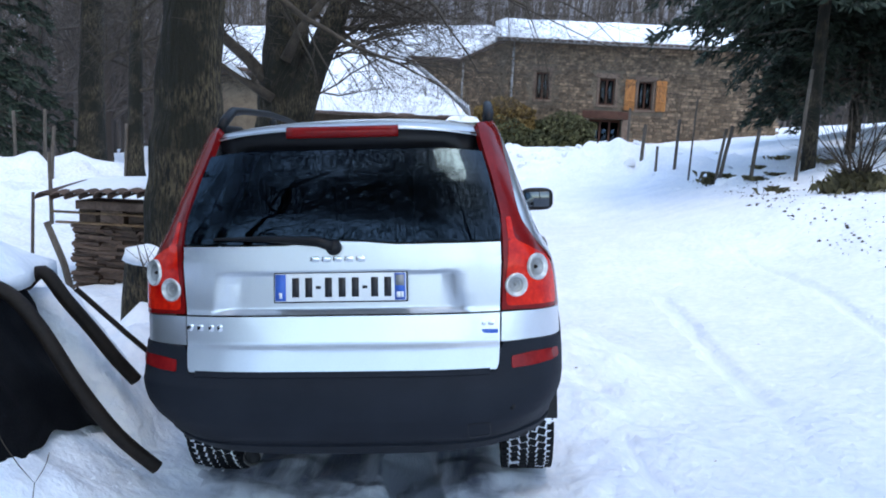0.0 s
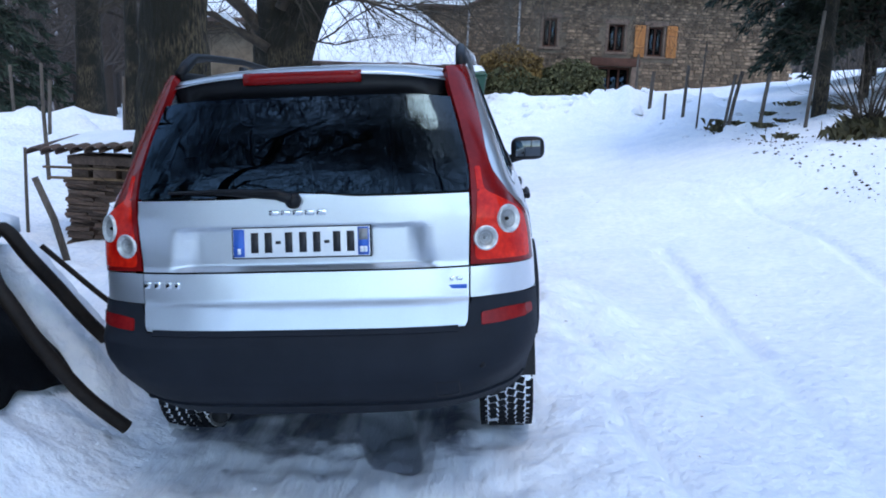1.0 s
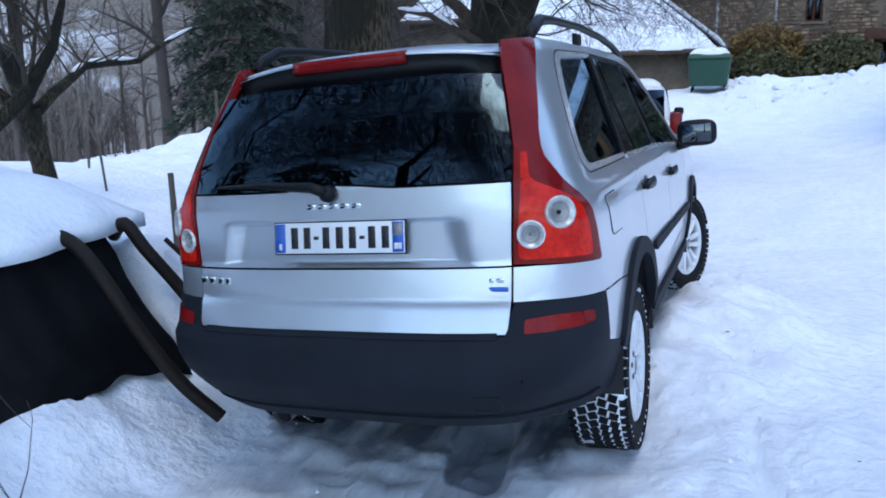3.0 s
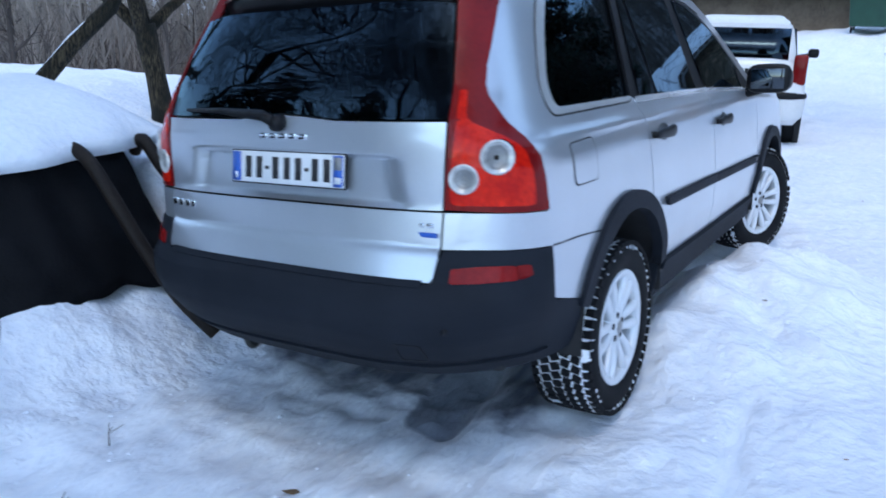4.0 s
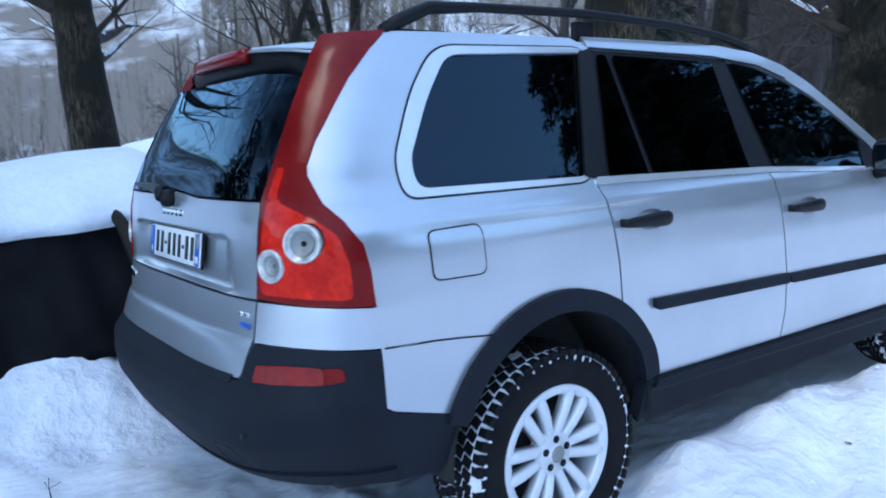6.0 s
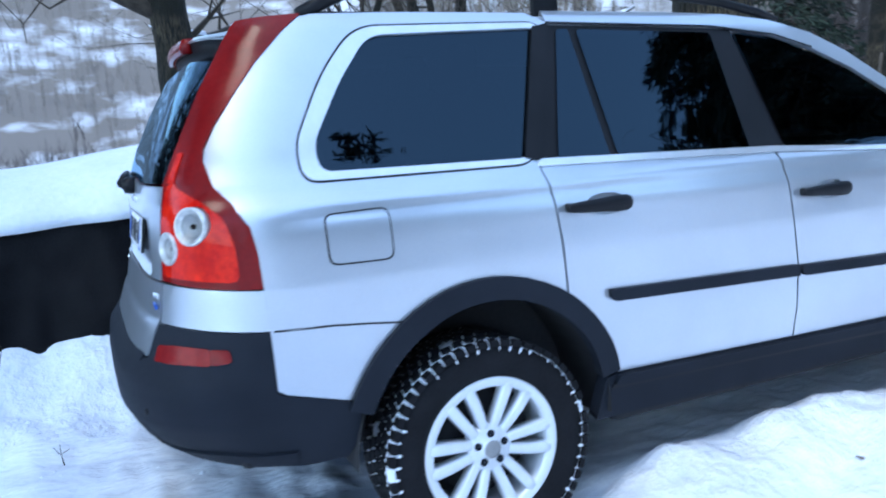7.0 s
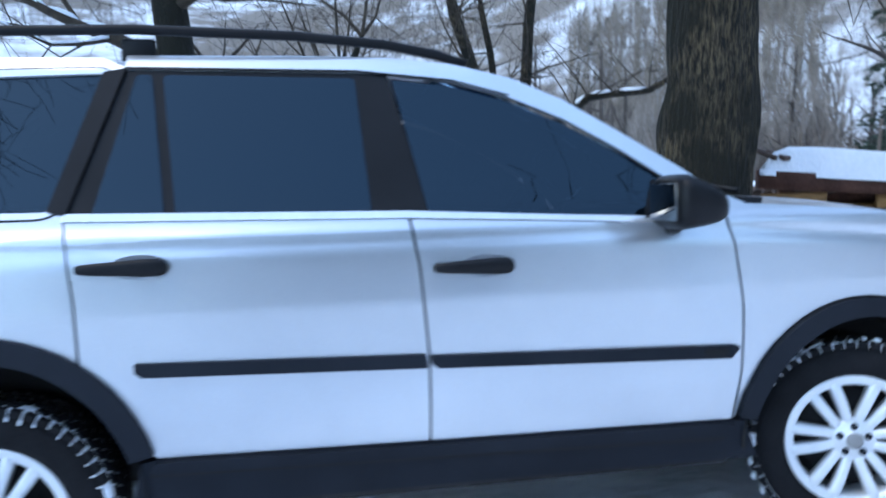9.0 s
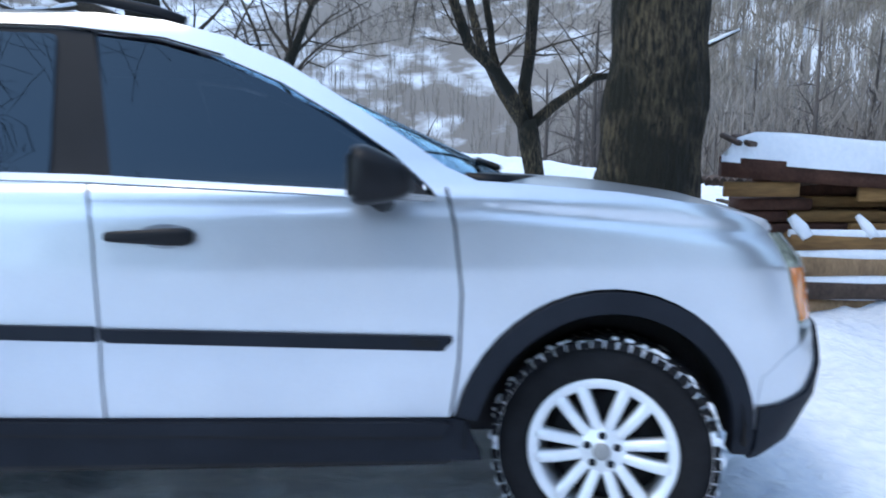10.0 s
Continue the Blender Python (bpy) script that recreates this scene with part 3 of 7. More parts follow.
# tail
LAMP_IN = [(0.632, 0.965), (0.638, 1.10), (0.640, 1.24), (0.634, 1.345)]
LAMP_IN_TOP = [(0.634, 1.345), (0.612, 1.45), (0.585, 1.56), (0.558, 1.66), (0.545, 1.722)]
for sign in (1, -1):
    inner = [tx(sign * x, z) for x, z in LAMP_IN]
    outer = [ty(y, z, sign) for y, z in LAMP_EDGE if z < 1.35]
    lower = inner[::-1] + [ty(0.24, 0.958, sign)] + outer
    eyes = ((0.776, 1.128, 0.053), (0.690, 1.060, 0.046))
    rounds = []
    for x, z, r in eyes:
        n = (back_at(*tx(sign * x, z), 0.05) - back_at(*tx(sign * x, z), 0.0)).normalized()
        rounds.append([tx(sign * (x + r * abs(n.y) * math.cos(w)), z + r * math.sin(w)) for w in np.linspace(0, 2 * math.pi, 25)[:-1]])
    lamp = part("tail_lamp", patch(lower, back_at, (0.04, 0.04), rounds, 0.03, 0.004), RED_DARK, CAR, "red tail lamp with two round clear lenses")
    glow = [tx(sign * 0.648, 0.978), tx(sign * 0.652, 1.10), tx(sign * 0.652, 1.33), tx(sign * 0.672, 1.33), tx(sign * 0.685, 1.24), ty(0.262, 1.19, sign), ty(0.305, 1.155, sign), ty(0.325, 1.08, sign), ty(0.328, 0.978, sign)]
    part("lamp_reflector", patch(rounded(glow, 0.02, 2), back_at, (0.04, 0.04), rounds, 0.003, 0.006), RED, lamp, "bright red reflector")
    upper = [tx(sign * x, z) for x, z in LAMP_IN_TOP][::-1] + [ty(y, z, sign) for y, z in LAMP_EDGE if z > 1.34]
    part("pillar_lamp", patch(upper, back_at, (0.04, 0.04), (), 0.03, 0.004), RED_DARK, CAR, "dark red lamp strip")
    for x, z, r in eyes:
        a, b = tx(sign * x, z)
        c, d = back_at(a, b, 0.004), back_at(a, b, 0.05)
        turn = (d - c).to_track_quat("Z", "Y").to_matrix().to_4x4()
        seat = Matrix.Translation(c) @ turn
        cup = [(-0.02, r + 0.001), (0.006, r + 0.001), (0.009, r - 0.003), (0.006, r - 0.008)]
        cup += [(0.004 - 0.020 * (1 - (1 - k / 12) ** 2) + (0.0030 if k % 2 else 0.0), (r - 0.009) * (1 - k / 12)) for k in range(12)] + [(-0.018, 0.001)]
        bowl = part("round_lens", moved(revolve(cup, 40, "z"), seat), BOWL, lamp, "clear round lens over a ribbed reflector")
        for k in range(14):
            w = 2 * math.pi * k / 14
            rib = [(0.30 * r * math.cos(w), 0.30 * r * math.sin(w), -0.014), (0.62 * r * math.cos(w), 0.62 * r * math.sin(w), -0.008), (0.86 * r * math.cos(w), 0.86 * r * math.sin(w), 0.001)]
            if r > 0.05 or k % 2 == 0:
                part("rib", moved(tube(rib, [0.0012, 0.0018, 0.0022], 5), seat), BOWL, bowl)
        part("bulb", moved(tube([(0.0, 0.0, -0.020), (0.0, 0.0, -0.006), (0.0, 0.0, 0.0)], [r * 0.15, r * 0.14, r * 0.06], 14), seat), HOSE if r > 0.05 else ZINC, bowl)
        part("inner_reflector", moved(revolve([(0.0005, r * 0.66), (-0.006, r * 0.5), (-0.012, r * 0.2), (-0.013, 0.001)], 28, "z"), seat), ZINC, bowl, "grey inner reflector")

GATE_EDGE = [(0.625, 0.962), (0.630, 1.10), (0.632, 1.232)]


def gate_at(a, z, off):
    p = back_at(a, z, 0.0)
    dx = min(1.0, max(0.0, (0.46 + (1.125 - z) * 0.25 - abs(p.x)) / 0.045))
    dz = min(1.0, max(0.0, (1.128 - z) / 0.010)) * min(1.0, max(0.0, (z - 0.958) / 0.022))
    return back_at(a, z, off - 0.028 * dx * dz)


gate_top = [tx(x, z) for x, z in GATE_EDGE] + [tx(x, 1.232) for x in (0.4, 0.22)] + [tx(0.10, 1.243), tx(0, 1.248), tx(-0.10, 1.243)] + [tx(x, 1.232) for x in (-0.22, -0.4)] + [tx(-x, z) for x, z in GATE_EDGE[::-1]] + [tx(x, 0.962) for x in (-0.45, -0.3, -0.15, 0, 0.15, 0.3, 0.45)]
part("tailgate", patch(gate_top, gate_at, (0.025, 0.007), (), 0.02), SILVER, CAR)
low = [tx(x, 0.742) for x in (-0.606, -0.3, 0, 0.3, 0.606)] + [tx(0.614, 0.76), tx(0.622, 0.85), tx(0.625, 0.955)] + [tx(x, 0.955) for x in (0.45, 0.3, 0.15, 0, -0.15, -0.3, -0.45)] + [tx(-0.625, 0.955), tx(-0.622, 0.85), tx(-0.614, 0.76)]


def drop_at(a, z, off):
    return back_at(a, z, off + 0.006 * min(1.0, max(0.0, (0.842 - z) / 0.006)))


part("tailgate_flap", patch(low, drop_at, (0.05, 0.012), (), 0.02, 0.001), SILVER, CAR)
for sign in (1, -1):
    corner = [tx(sign * x, 0.955) for x in (0.632, 0.70, 0.78)] + [ty(0.30, 0.955, sign), ty(0.385, 0.955, sign), ty(0.39, 0.842, sign), ty(0.30, 0.842, sign)] + [tx(sign * x, 0.842) for x in (0.75, 0.69, 0.629)]
    part("corner_panel", patch(corner, back_at, (0.04, 0.03), (), 0.02), SILVER, CAR)
rear_glass = [tx(0.632, 1.240), tx(0.636, 1.30), tx(0.626, 1.36), tx(0.602, 1.46), tx(0.578, 1.56), tx(0.566, 1.605)] + [tx(x, 1.618) for x in (0.4, 0.2, 0, -0.2, -0.4)] + [tx(-0.566, 1.605), tx(-0.578, 1.56), tx(-0.602, 1.46), tx(-0.626, 1.36), tx(-0.636, 1.30), tx(-0.632, 1.240), tx(-0.4, 1.240), tx(-0.22, 1.240), tx(-0.10, 1.250), tx(0, 1.255), tx(0.10, 1.250), tx(0.22, 1.240), tx(0.4, 1.240)]
part("rear_window", patch(rear_glass, back_at, (0.08, 0.06), (), 0.0, -0.002), TINTED, CAR, "dark tinted rear glass")


def roof_z(x, y):
    return interp(y, [(0.30, 1.722), (0.6, 1.752), (1.0, 1.775), (1.6, 1.788), (2.1, 1.778), (2.5, 1.735), (2.7, 1.69)]) - 0.05 * (abs(x) / 0.6) ** 2.6


spoiler, under = [], []
for k in range(25):
    x = -0.56 + 1.12 * k / 24
    e = 1 - abs(x / 0.56) ** 6
    tip, top = 0.325 + 0.10 * (x / 0.56) ** 2, roof_z(x, 0.6)
    spoiler.append([(x, 0.62, top), (x, 0.48, roof_z(x, 0.48)), (x, tip + 0.02, roof_z(x, 0.36) - 0.004), (x, tip, roof_z(x, 0.36) - 0.02), (x, tip + 0.01, 1.706 - 0.03 * (x / 0.56) ** 2), (x, 0.50, 1.706 - 0.03 * (x / 0.56) ** 2)])
    under.append([(x * 0.985, tip + 0.006, 1.712 - 0.03 * (x / 0.56) ** 2), (x * 0.97, tip + 0.020, 1.624 - 0.006 * (x / 0.56) ** 2), (x * 0.96, 0.42, 1.604 + 0.012 * (x / 0.56) ** 2), (x * 0.96, 0.55, 1.65), (x * 0.96, 0.55, 1.70)])
part("spoiler", swept(spoiler), SILVER, CAR)
part("spoiler_underside", swept(under), BLACK, CAR, "black roof spoiler lip")
brake = [[(x, 0.322 + 0.10 * (x / 0.56) ** 2 + dy, 1.674 + dz) for dy, dz in ((-0.012, 0.0), (-0.016, 0.02), (-0.010, 0.042), (0.02, 0.046), (0.02, -0.004))] for x in np.linspace(-0.235, 0.225, 13)]
part("brake_lamp", swept(brake), RED_DARK, CAR, "dark red high brake lamp")

# bumper
edge = [tx(0.606, 0.735), tx(0.614, 0.75), tx(0.618, 0.80), tx(0.635, 0.838), tx(0.72, 0.84), ty(0.30, 0.838), ty(0.388, 0.838), ty(0.393, 0.665), ty(0.42, 0.650), ty(0.60, 0.602), ty(0.628, 0.56), ty(0.622, 0.47), ty(0.59, 0.425), ty(0.47, 0.410)]
foot = [(0.62, 0.41), (0.5, 0.395), (0.3, 0.39), (0, 0.39)]
bumper = edge + [tx(x, z) for x, z in foot] + [tx(-x, z) for x, z in foot[:-1][::-1]] + [(-a, z) for a, z in edge[::-1]] + [tx(x, 0.735) for x in (-0.4, -0.2, 0, 0.2, 0.4)]
BUMPER = part("rear_bumper", patch(bumper, back_at, (0.04, 0.03), (), 0.06, 0.006), CLADDING, CAR, "dark grey plastic rear bumper")
for sign in (1, -1):
    for name, refl, mat in (("reflector", [tx(sign * 0.665, 0.738), tx(sign * 0.74, 0.740), ty(0.235, 0.748, sign), ty(0.235, 0.793, sign), tx(sign * 0.74, 0.792), tx(sign * 0.665, 0.785)], RED_MID), ("side_reflector", [ty(0.236, 0.748, sign), ty(0.255, 0.753, sign), ty(0.285, 0.760, sign), ty(0.282, 0.793, sign), ty(0.236, 0.793, sign)], RED_DARK)):
        part(name, patch(rounded(refl, 0.008, 2), back_at, (0.05, 0.05), (), 0.01, 0.010), mat, BUMPER, "red reflector")
lip = [tx(x, 0.452) for x in (-0.6, -0.3, 0, 0.3, 0.6)] + [ty(0.45, 0.470), ty(0.45, 0.430)] + [tx(x, 0.402) for x in (0.6, 0.3, 0, -0.3, -0.6)] + [ty(0.45, 0.430, -1), ty(0.45, 0.470, -1)]
part("bumper_lip", patch(lip, back_at, (0.06, 0.02), (), 0.02, 0.016), CLADDING, BUMPER)
SENSE = moved(revolve([(0.0, 0.013), (0.006, 0.012), (0.008, 0.001)], 18, "z"), Matrix.Translation(back_at(*tx(0.665, 0.60), 0.002)) @ Matrix.Rotation(radians(75), 4, "X"))
part("parking_sensor", SENSE, BLACK, BUMPER)
tow = [tx(0.49, 0.545), tx(0.58, 0.545), tx(0.58, 0.475), tx(0.49, 0.475)]
part("tow_cover_gap", patch(rounded(tow, 0.012, 3), back_at, (0.03, 0.03), [rounded([tx(0.494, 0.541), tx(0.576, 0.541), tx(0.576, 0.479), tx(0.494, 0.479)], 0.010, 3)], 0.002, 0.0075), BLACK, BUMPER)
part("bumper_step", patch([tx(x, 0.748) for x in (-0.58, -0.3, 0, 0.3, 0.58)] + [tx(x, 0.725) for x in (0.58, 0.3, 0, -0.3, -0.58)], back_at, (0.1, 0.05), (), 0.03, 0.010), CLADDING, BUMPER)

# number plate, badges, wiper
PLATE_ROT = Matrix.Translation((0, 0.126, 1.086)) @ Matrix.Rotation(radians(-8), 4, "X")
PL = part("number_plate", moved(box(-0.26, 0.26, -0.004, 0.004, -0.055, 0.055, 0.003), PLATE_ROT), PLATE, CAR, "white plate with blue end bands")
part("plate_rim", moved(box(-0.265, 0.265, 0.0, 0.010, -0.060, 0.060, 0.003), PLATE_ROT), BLACK, PL)
for x0, x1 in ((-0.257, -0.215), (0.215, 0.257)):
    part("plate_band", moved(box(x0, x1, -0.0055, -0.003, -0.052, 0.052), PLATE_ROT), BLUE, PL, "blue band")
for x in (-0.176, -0.124, -0.046, 0.008, 0.060, 0.136, 0.188):
    part("plate_bar", moved(box(x - 0.014, x + 0.014, -0.0055, -0.003, -0.038, 0.038), PLATE_ROT), INK, PL, "plain dark bar")
for x in (-0.086, 0.098):
    part("plate_dash", moved(box(x - 0.010, x + 0.010, -0.0055, -0.003, -0.006, 0.006), PLATE_ROT), INK, PL)
part("plate_emblem", moved(box(0.219, 0.253, -0.0065, -0.004, 0.004, 0.046), PLATE_ROT), ZINC, PL, "small grey emblem")
for x, w in ((-0.236, 0.006), (0.229, 0.007), (0.243, 0.007)):
    part("plate_mark", moved(box(x - w, x + w, -0.0065, -0.004, -0.042, -0.020), PLATE_ROT), PLATE, PL)
for k in range(5):
    x = -0.098 + k * 0.045
    part("badge_bar", moved(box(-0.019, 0.019, -0.004, 0.006, -0.011, 0.011, 0.004), Matrix.Translation((x, back_y(0, 1.178) - 0.002, 1.196))), CHROME, CAR, "chrome badge")
for x, w, h, z in ((-0.610, 0.030, 0.028, 0.912), (-0.566, 0.026, 0.028, 0.912), (-0.520, 0.024, 0.028, 0.912), (-0.484, 0.022, 0.028, 0.912), (0.560, 0.016, 0.016, 0.915), (0.588, 0.026, 0.016, 0.915)):
    part("badge_bar", moved(box(-w / 2, w / 2, -0.003, 0.004, -h / 2, h / 2, 0.003), Matrix.Translation((x, back_y(x, z) - 0.001, z + 0.018))), CHROME, CAR, "chrome badge")
part("badge_strip", moved(box(-0.045, 0.045, -0.003, 0.004, -0.008, 0.008, 0.003), Matrix.Translation((0.572, back_y(0.57, 0.886) - 0.001, 0.904))), BLUE, CAR, "blue badge strip")
WIPER = part("rear_wiper", tube([(-0.02, 0.100, 1.250), (-0.08, 0.115, 1.268), (-0.30, 0.133, 1.280), (-0.50, 0.150, 1.280)], [0.020, 0.020, 0.012, 0.006], 8), BLACK, CAR, "black rear wiper")
part("wiper_pivot", moved(revolve([(0.0, 0.001), (0.0, 0.028), (0.03, 0.031), (0.05, 0.024), (0.055, 0.001)], 20, "z"), Matrix.Translation((-0.02, 0.150, 1.246)) @ Matrix.Rotation(radians(98), 4, "X")), BLACK, WIPER)
part("wiper_blade", tube([(-0.10, 0.150, 1.274), (-0.36, 0.161, 1.272), (-0.56, 0.175, 1.268)], [0.009, 0.009, 0.007], 6), BLACK, WIPER)

# roof, windscreen, bonnet, nose
roof_at = along(lambda x, y: Vector((x, y, roof_z(x, y))))
part("roof", patch([(-0.545, 0.60), (0.545, 0.60), (0.612, 1.0), (0.622, 1.6), (0.622, 2.1), (0.625, 2.40), (0.4, 2.50), (0, 2.54), (-0.4, 2.50), (-0.625, 2.40), (-0.622, 2.1), (-0.622, 1.6), (-0.612, 1.0)], roof_at, (0.08, 0.1), (), 0.02), SILVER, CAR)


def screen_at(u, v, off=0.0):
    w = 0.625 + 0.165 * v
    bow = (1 - u * u)
    return Vector((u * w, 2.42 + 1.03 * v + (0.12 + 0.12 * v) * bow, 1.722 - 0.46 * v - 0.05 * v * v + 0.035 * bow))


part("windscreen", patch([(-1, 0), (1, 0), (1, 1), (-1, 1)], screen_at, (0.1, 0.1), (), 0.0), CLEAR, CAR, "clear windscreen")
part("scuttle", swept([[(x, 3.44 + 0.23 * (1 - (x / 0.78) ** 2), 1.215), (x, 3.47 + 0.23 * (1 - (x / 0.78) ** 2), 1.245), (x, 3.60 + 0.23 * (1 - (x / 0.78) ** 2), 1.235), (x, 3.60 + 0.23 * (1 - (x / 0.78) ** 2), 1.19)] for x in np.linspace(-0.77, 0.77, 15)]), BLACK, CAR)
for x0, x1 in ((0.62, 0.05), (0.02, -0.52)):
    part("front_wiper", tube([(x0, 3.60, 1.262), ((x0 + x1) / 2, 3.56, 1.295), (x1, 3.60, 1.285)], [0.012, 0.010, 0.007], 6), BLACK, CAR)


def hood_z(x, y):
    top = interp(y, [(3.4, 1.255), (3.7, 1.248), (4.0, 1.230), (4.3, 1.190), (4.5, 1.140), (4.62, 1.085), (4.72, 1.00)])
    fall = interp(y, [(3.4, 0.035), (4.0, 0.045), (4.5, 0.06), (4.75, 0.07)])
    return top - fall * (abs(x) / 0.8) ** 2.2


hood_at = along(lambda x, y: Vector((x, y, hood_z(x, y))))
part("bonnet", patch([(-0.80, 3.50), (-0.5, 3.62), (0, 3.68), (0.5, 3.62), (0.80, 3.50), (0.815, 3.7), (0.81, 3.95), (0.78, 4.24), (0.73, 4.40), (0.64, 4.52), (0.44, 4.645), (0, 4.70), (-0.44, 4.645), (-0.64, 4.52), (-0.73, 4.40), (-0.78, 4.24), (-0.81, 3.95), (-0.815, 3.7)], hood_at, (0.08, 0.08), (), 0.03), SILVER, CAR)


def fy(y, z, sign=1):
    return (sign * math.atan2(skin_x(y, z), y - 3.7), z)


for sign in (1, -1):
    head = [fy(4.510, 0.955, sign), fy(4.465, 1.055, sign), fy(4.60, 1.045, sign), fy(4.66, 1.00, sign), fy(4.70, 0.80, sign), fy(4.64, 0.76, sign), fy(4.565, 0.76, sign)]
    H = part("headlamp", patch(head, nose_at, (0.05, 0.04), (), 0.05, 0.002), LENS, CAR, "clear headlamp with an amber corner")
    amber = [fy(4.568, 0.770, sign), fy(4.525, 0.945, sign), fy(4.60, 0.94, sign), fy(4.650, 0.775, sign)]
    part("indicator", patch(amber, nose_at, (0.05, 0.04), (), 0.004, 0.006), ORANGE, H, "amber indicator")
fb = [fy(4.63, 0.735), fy(4.50, 0.665), fy(4.42, 0.60), fy(4.405, 0.42)]
nose = fb + [(0.6, 0.42), (0.3, 0.42), (0, 0.42), (-0.3, 0.42), (-0.6, 0.42)] + [(-a, z) for a, z in fb[::-1]] + [(-0.6, 0.74), (-0.3, 0.74), (0, 0.74), (0.3, 0.74), (0.6, 0.74)]
part("front_bumper", patch(nose, nose_at, (0.03, 0.03), (), 0.05, 0.004), SILVER, CAR)
fl = [fy(4.735, 0.742), fy(4.690, 0.725), fy(4.665, 0.67), fy(4.650, 0.59), fy(4.610, 0.535), fy(4.50, 0.505), fy(4.415, 0.50), fy(4.41, 0.32)]
skirt = fl + [(0.5, 0.27), (0.25, 0.26), (0, 0.26), (-0.25, 0.26), (-0.5, 0.27)] + [(-a, z) for a, z in fl[::-1]] + [(-0.4, 0.72), (0, 0.72), (0.4, 0.72)]
part("bumper_skirt", patch(skirt, nose_at, (0.06, 0.05), (), 0.05, 0.018), CLADDING, CAR, "dark grey lower bumper")
part("grille", patch([(-0.30, 0.76), (0.30, 0.76), (0.33, 1.0), (-0.33, 1.0)], nose_at, (0.08, 0.06), (), 0.03, 0.004), BLACK, CAR, "black grille")

# roof rails, mirrors
for sx in (1, -1):
    pts = [(0.60, 0.62, 1.735), (0.60, 0.70, 1.775), (0.598, 0.80, 1.815), (0.60, 1.0, 1.828), (0.605, 1.5, 1.836), (0.61, 2.0, 1.818), (0.615, 2.3, 1.79), (0.62, 2.48, 1.755), (0.625, 2.58, 1.722)]
    rail = part("roof_rail", tube([(sx * x, y, z) for x, y, z in pts], [0.020, 0.024, 0.022, 0.017, 0.017, 0.017, 0.017, 0.018, 0.016], 10), BLACK, CAR, "black roof rail")
    for y0, y1, h in ((0.62, 0.90, 0.06), (1.45, 1.56, 0.085), (2.34, 2.58, 0.035)):
        zt = roof_z(0.6, (y0 + y1) / 2)
        part("rail_foot", box(sx * 0.592 - 0.012, sx * 0.592 + 0.012, y0, y1, zt - 0.004, zt + h * (0.6 if y0 < 1 else 0.85), 0.01), BLACK, rail)
    m = bmesh.new()
    bmesh.ops.create_uvsphere(m, u_segments=24, v_segments=14, radius=1.0)
    for v in m.verts:
        c = v.co
        v.co = Vector([math.copysign(abs(t) ** 0.55, t) for t in c])
        v.co = Vector((v.co.x * 0.125, v.co.y * (0.05 if v.co.y < 0 else 0.135), v.co.z * 0.086 * (1 - 0.45 * max(0.0, v.co.y)) - 0.02 * max(0.0, v.co.y)))
    mirror = part("door_mirror", moved(m, Matrix.Translation((sx * 1.005, 3.17, 1.235))), BLACK, CAR, "black door mirror")
    part("mirror_foot", tube([(sx * 0.85, 3.22, 1.15), (sx * 0.90, 3.21, 1.16), (sx * 0.96, 3.19, 1.18)], [0.035, 0.032, 0.035], 10), BLACK, mirror)
    part("mirror_sail", patch([(3.12, 1.178), (3.175, 1.31), (3.235, 1.285), (3.345, 1.185), (3.35, 1.168)], side_at if sx > 0 else left_at, (0.05, 0.05), (), 0.01, 0.006), BLACK, mirror)
    part("mirror_glass", moved(box(-0.092, 0.092, -0.003, 0.003, -0.058, 0.058, 0.003), Matrix.Translation((sx * 1.005, 3.119, 1.235))), MIRROR, mirror)

# underside, wells and cabin
part("underbody", box(-0.60, 0.60, 0.45, 4.50, 0.33, 0.85, 0.06), SEAM, CAR)
for sx in (1, -1):
    part("side_member", box(min(sx * 0.55, sx * 0.84), max(sx * 0.55, sx * 0.84), 1.56, 3.44, 0.31, 1.10, 0.02), SEAM, CAR)
    part("rear_side_member", box(min(sx * 0.55, sx * 0.74), max(sx * 0.55, sx * 0.74), 0.30, 0.58, 0.40, 1.10, 0.02), SEAM, CAR)
    for cy in (AX_R, AX_F):
        well = bmesh.new()
        rows = [[well.verts.new((sx * x, cy + 0.452 * math.cos(w), AX_Z + 0.03 + 0.452 * math.sin(w))) for w in np.linspace(-0.05, math.pi + 0.05, 25)] for x in (0.52, 0.895)]
        for k in range(24):
            well.faces.new((rows[0][k], rows[0][k + 1], rows[1][k + 1], rows[1][k]))
        well.faces.new(rows[0])
        part("wheel_well", well, SEAM, CAR)
part("cabin_floor", box(-0.80, 0.80, 0.35, 3.5, 0.86, 0.90), SEAM, CAR)
EXHAUST = part("exhaust", tube([(-0.47, 0.9, 0.33), (-0.46, 0.5, 0.33), (-0.44, 0.31, 0.325)], [0.034, 0.034, 0.036], 14), SEAM, CAR)
part("tip", tube([(-0.452, 0.40, 0.328), (-0.437, 0.285, 0.324)], [0.038, 0.038], 16, caps=False), ZINC, EXHAUST, "bright exhaust tip")
part("silencer", moved(box(-0.28, 0.28, -0.09, 0.09, -0.07, 0.07, 0.05, 3), Matrix.Translation((-0.30, 0.50, 0.37))), SEAM, CAR)
SEATS = ((-0.37, 2.35), (0.37, 2.35), (-0.42, 1.40), (0.0, 1.40), (0.42, 1.40))
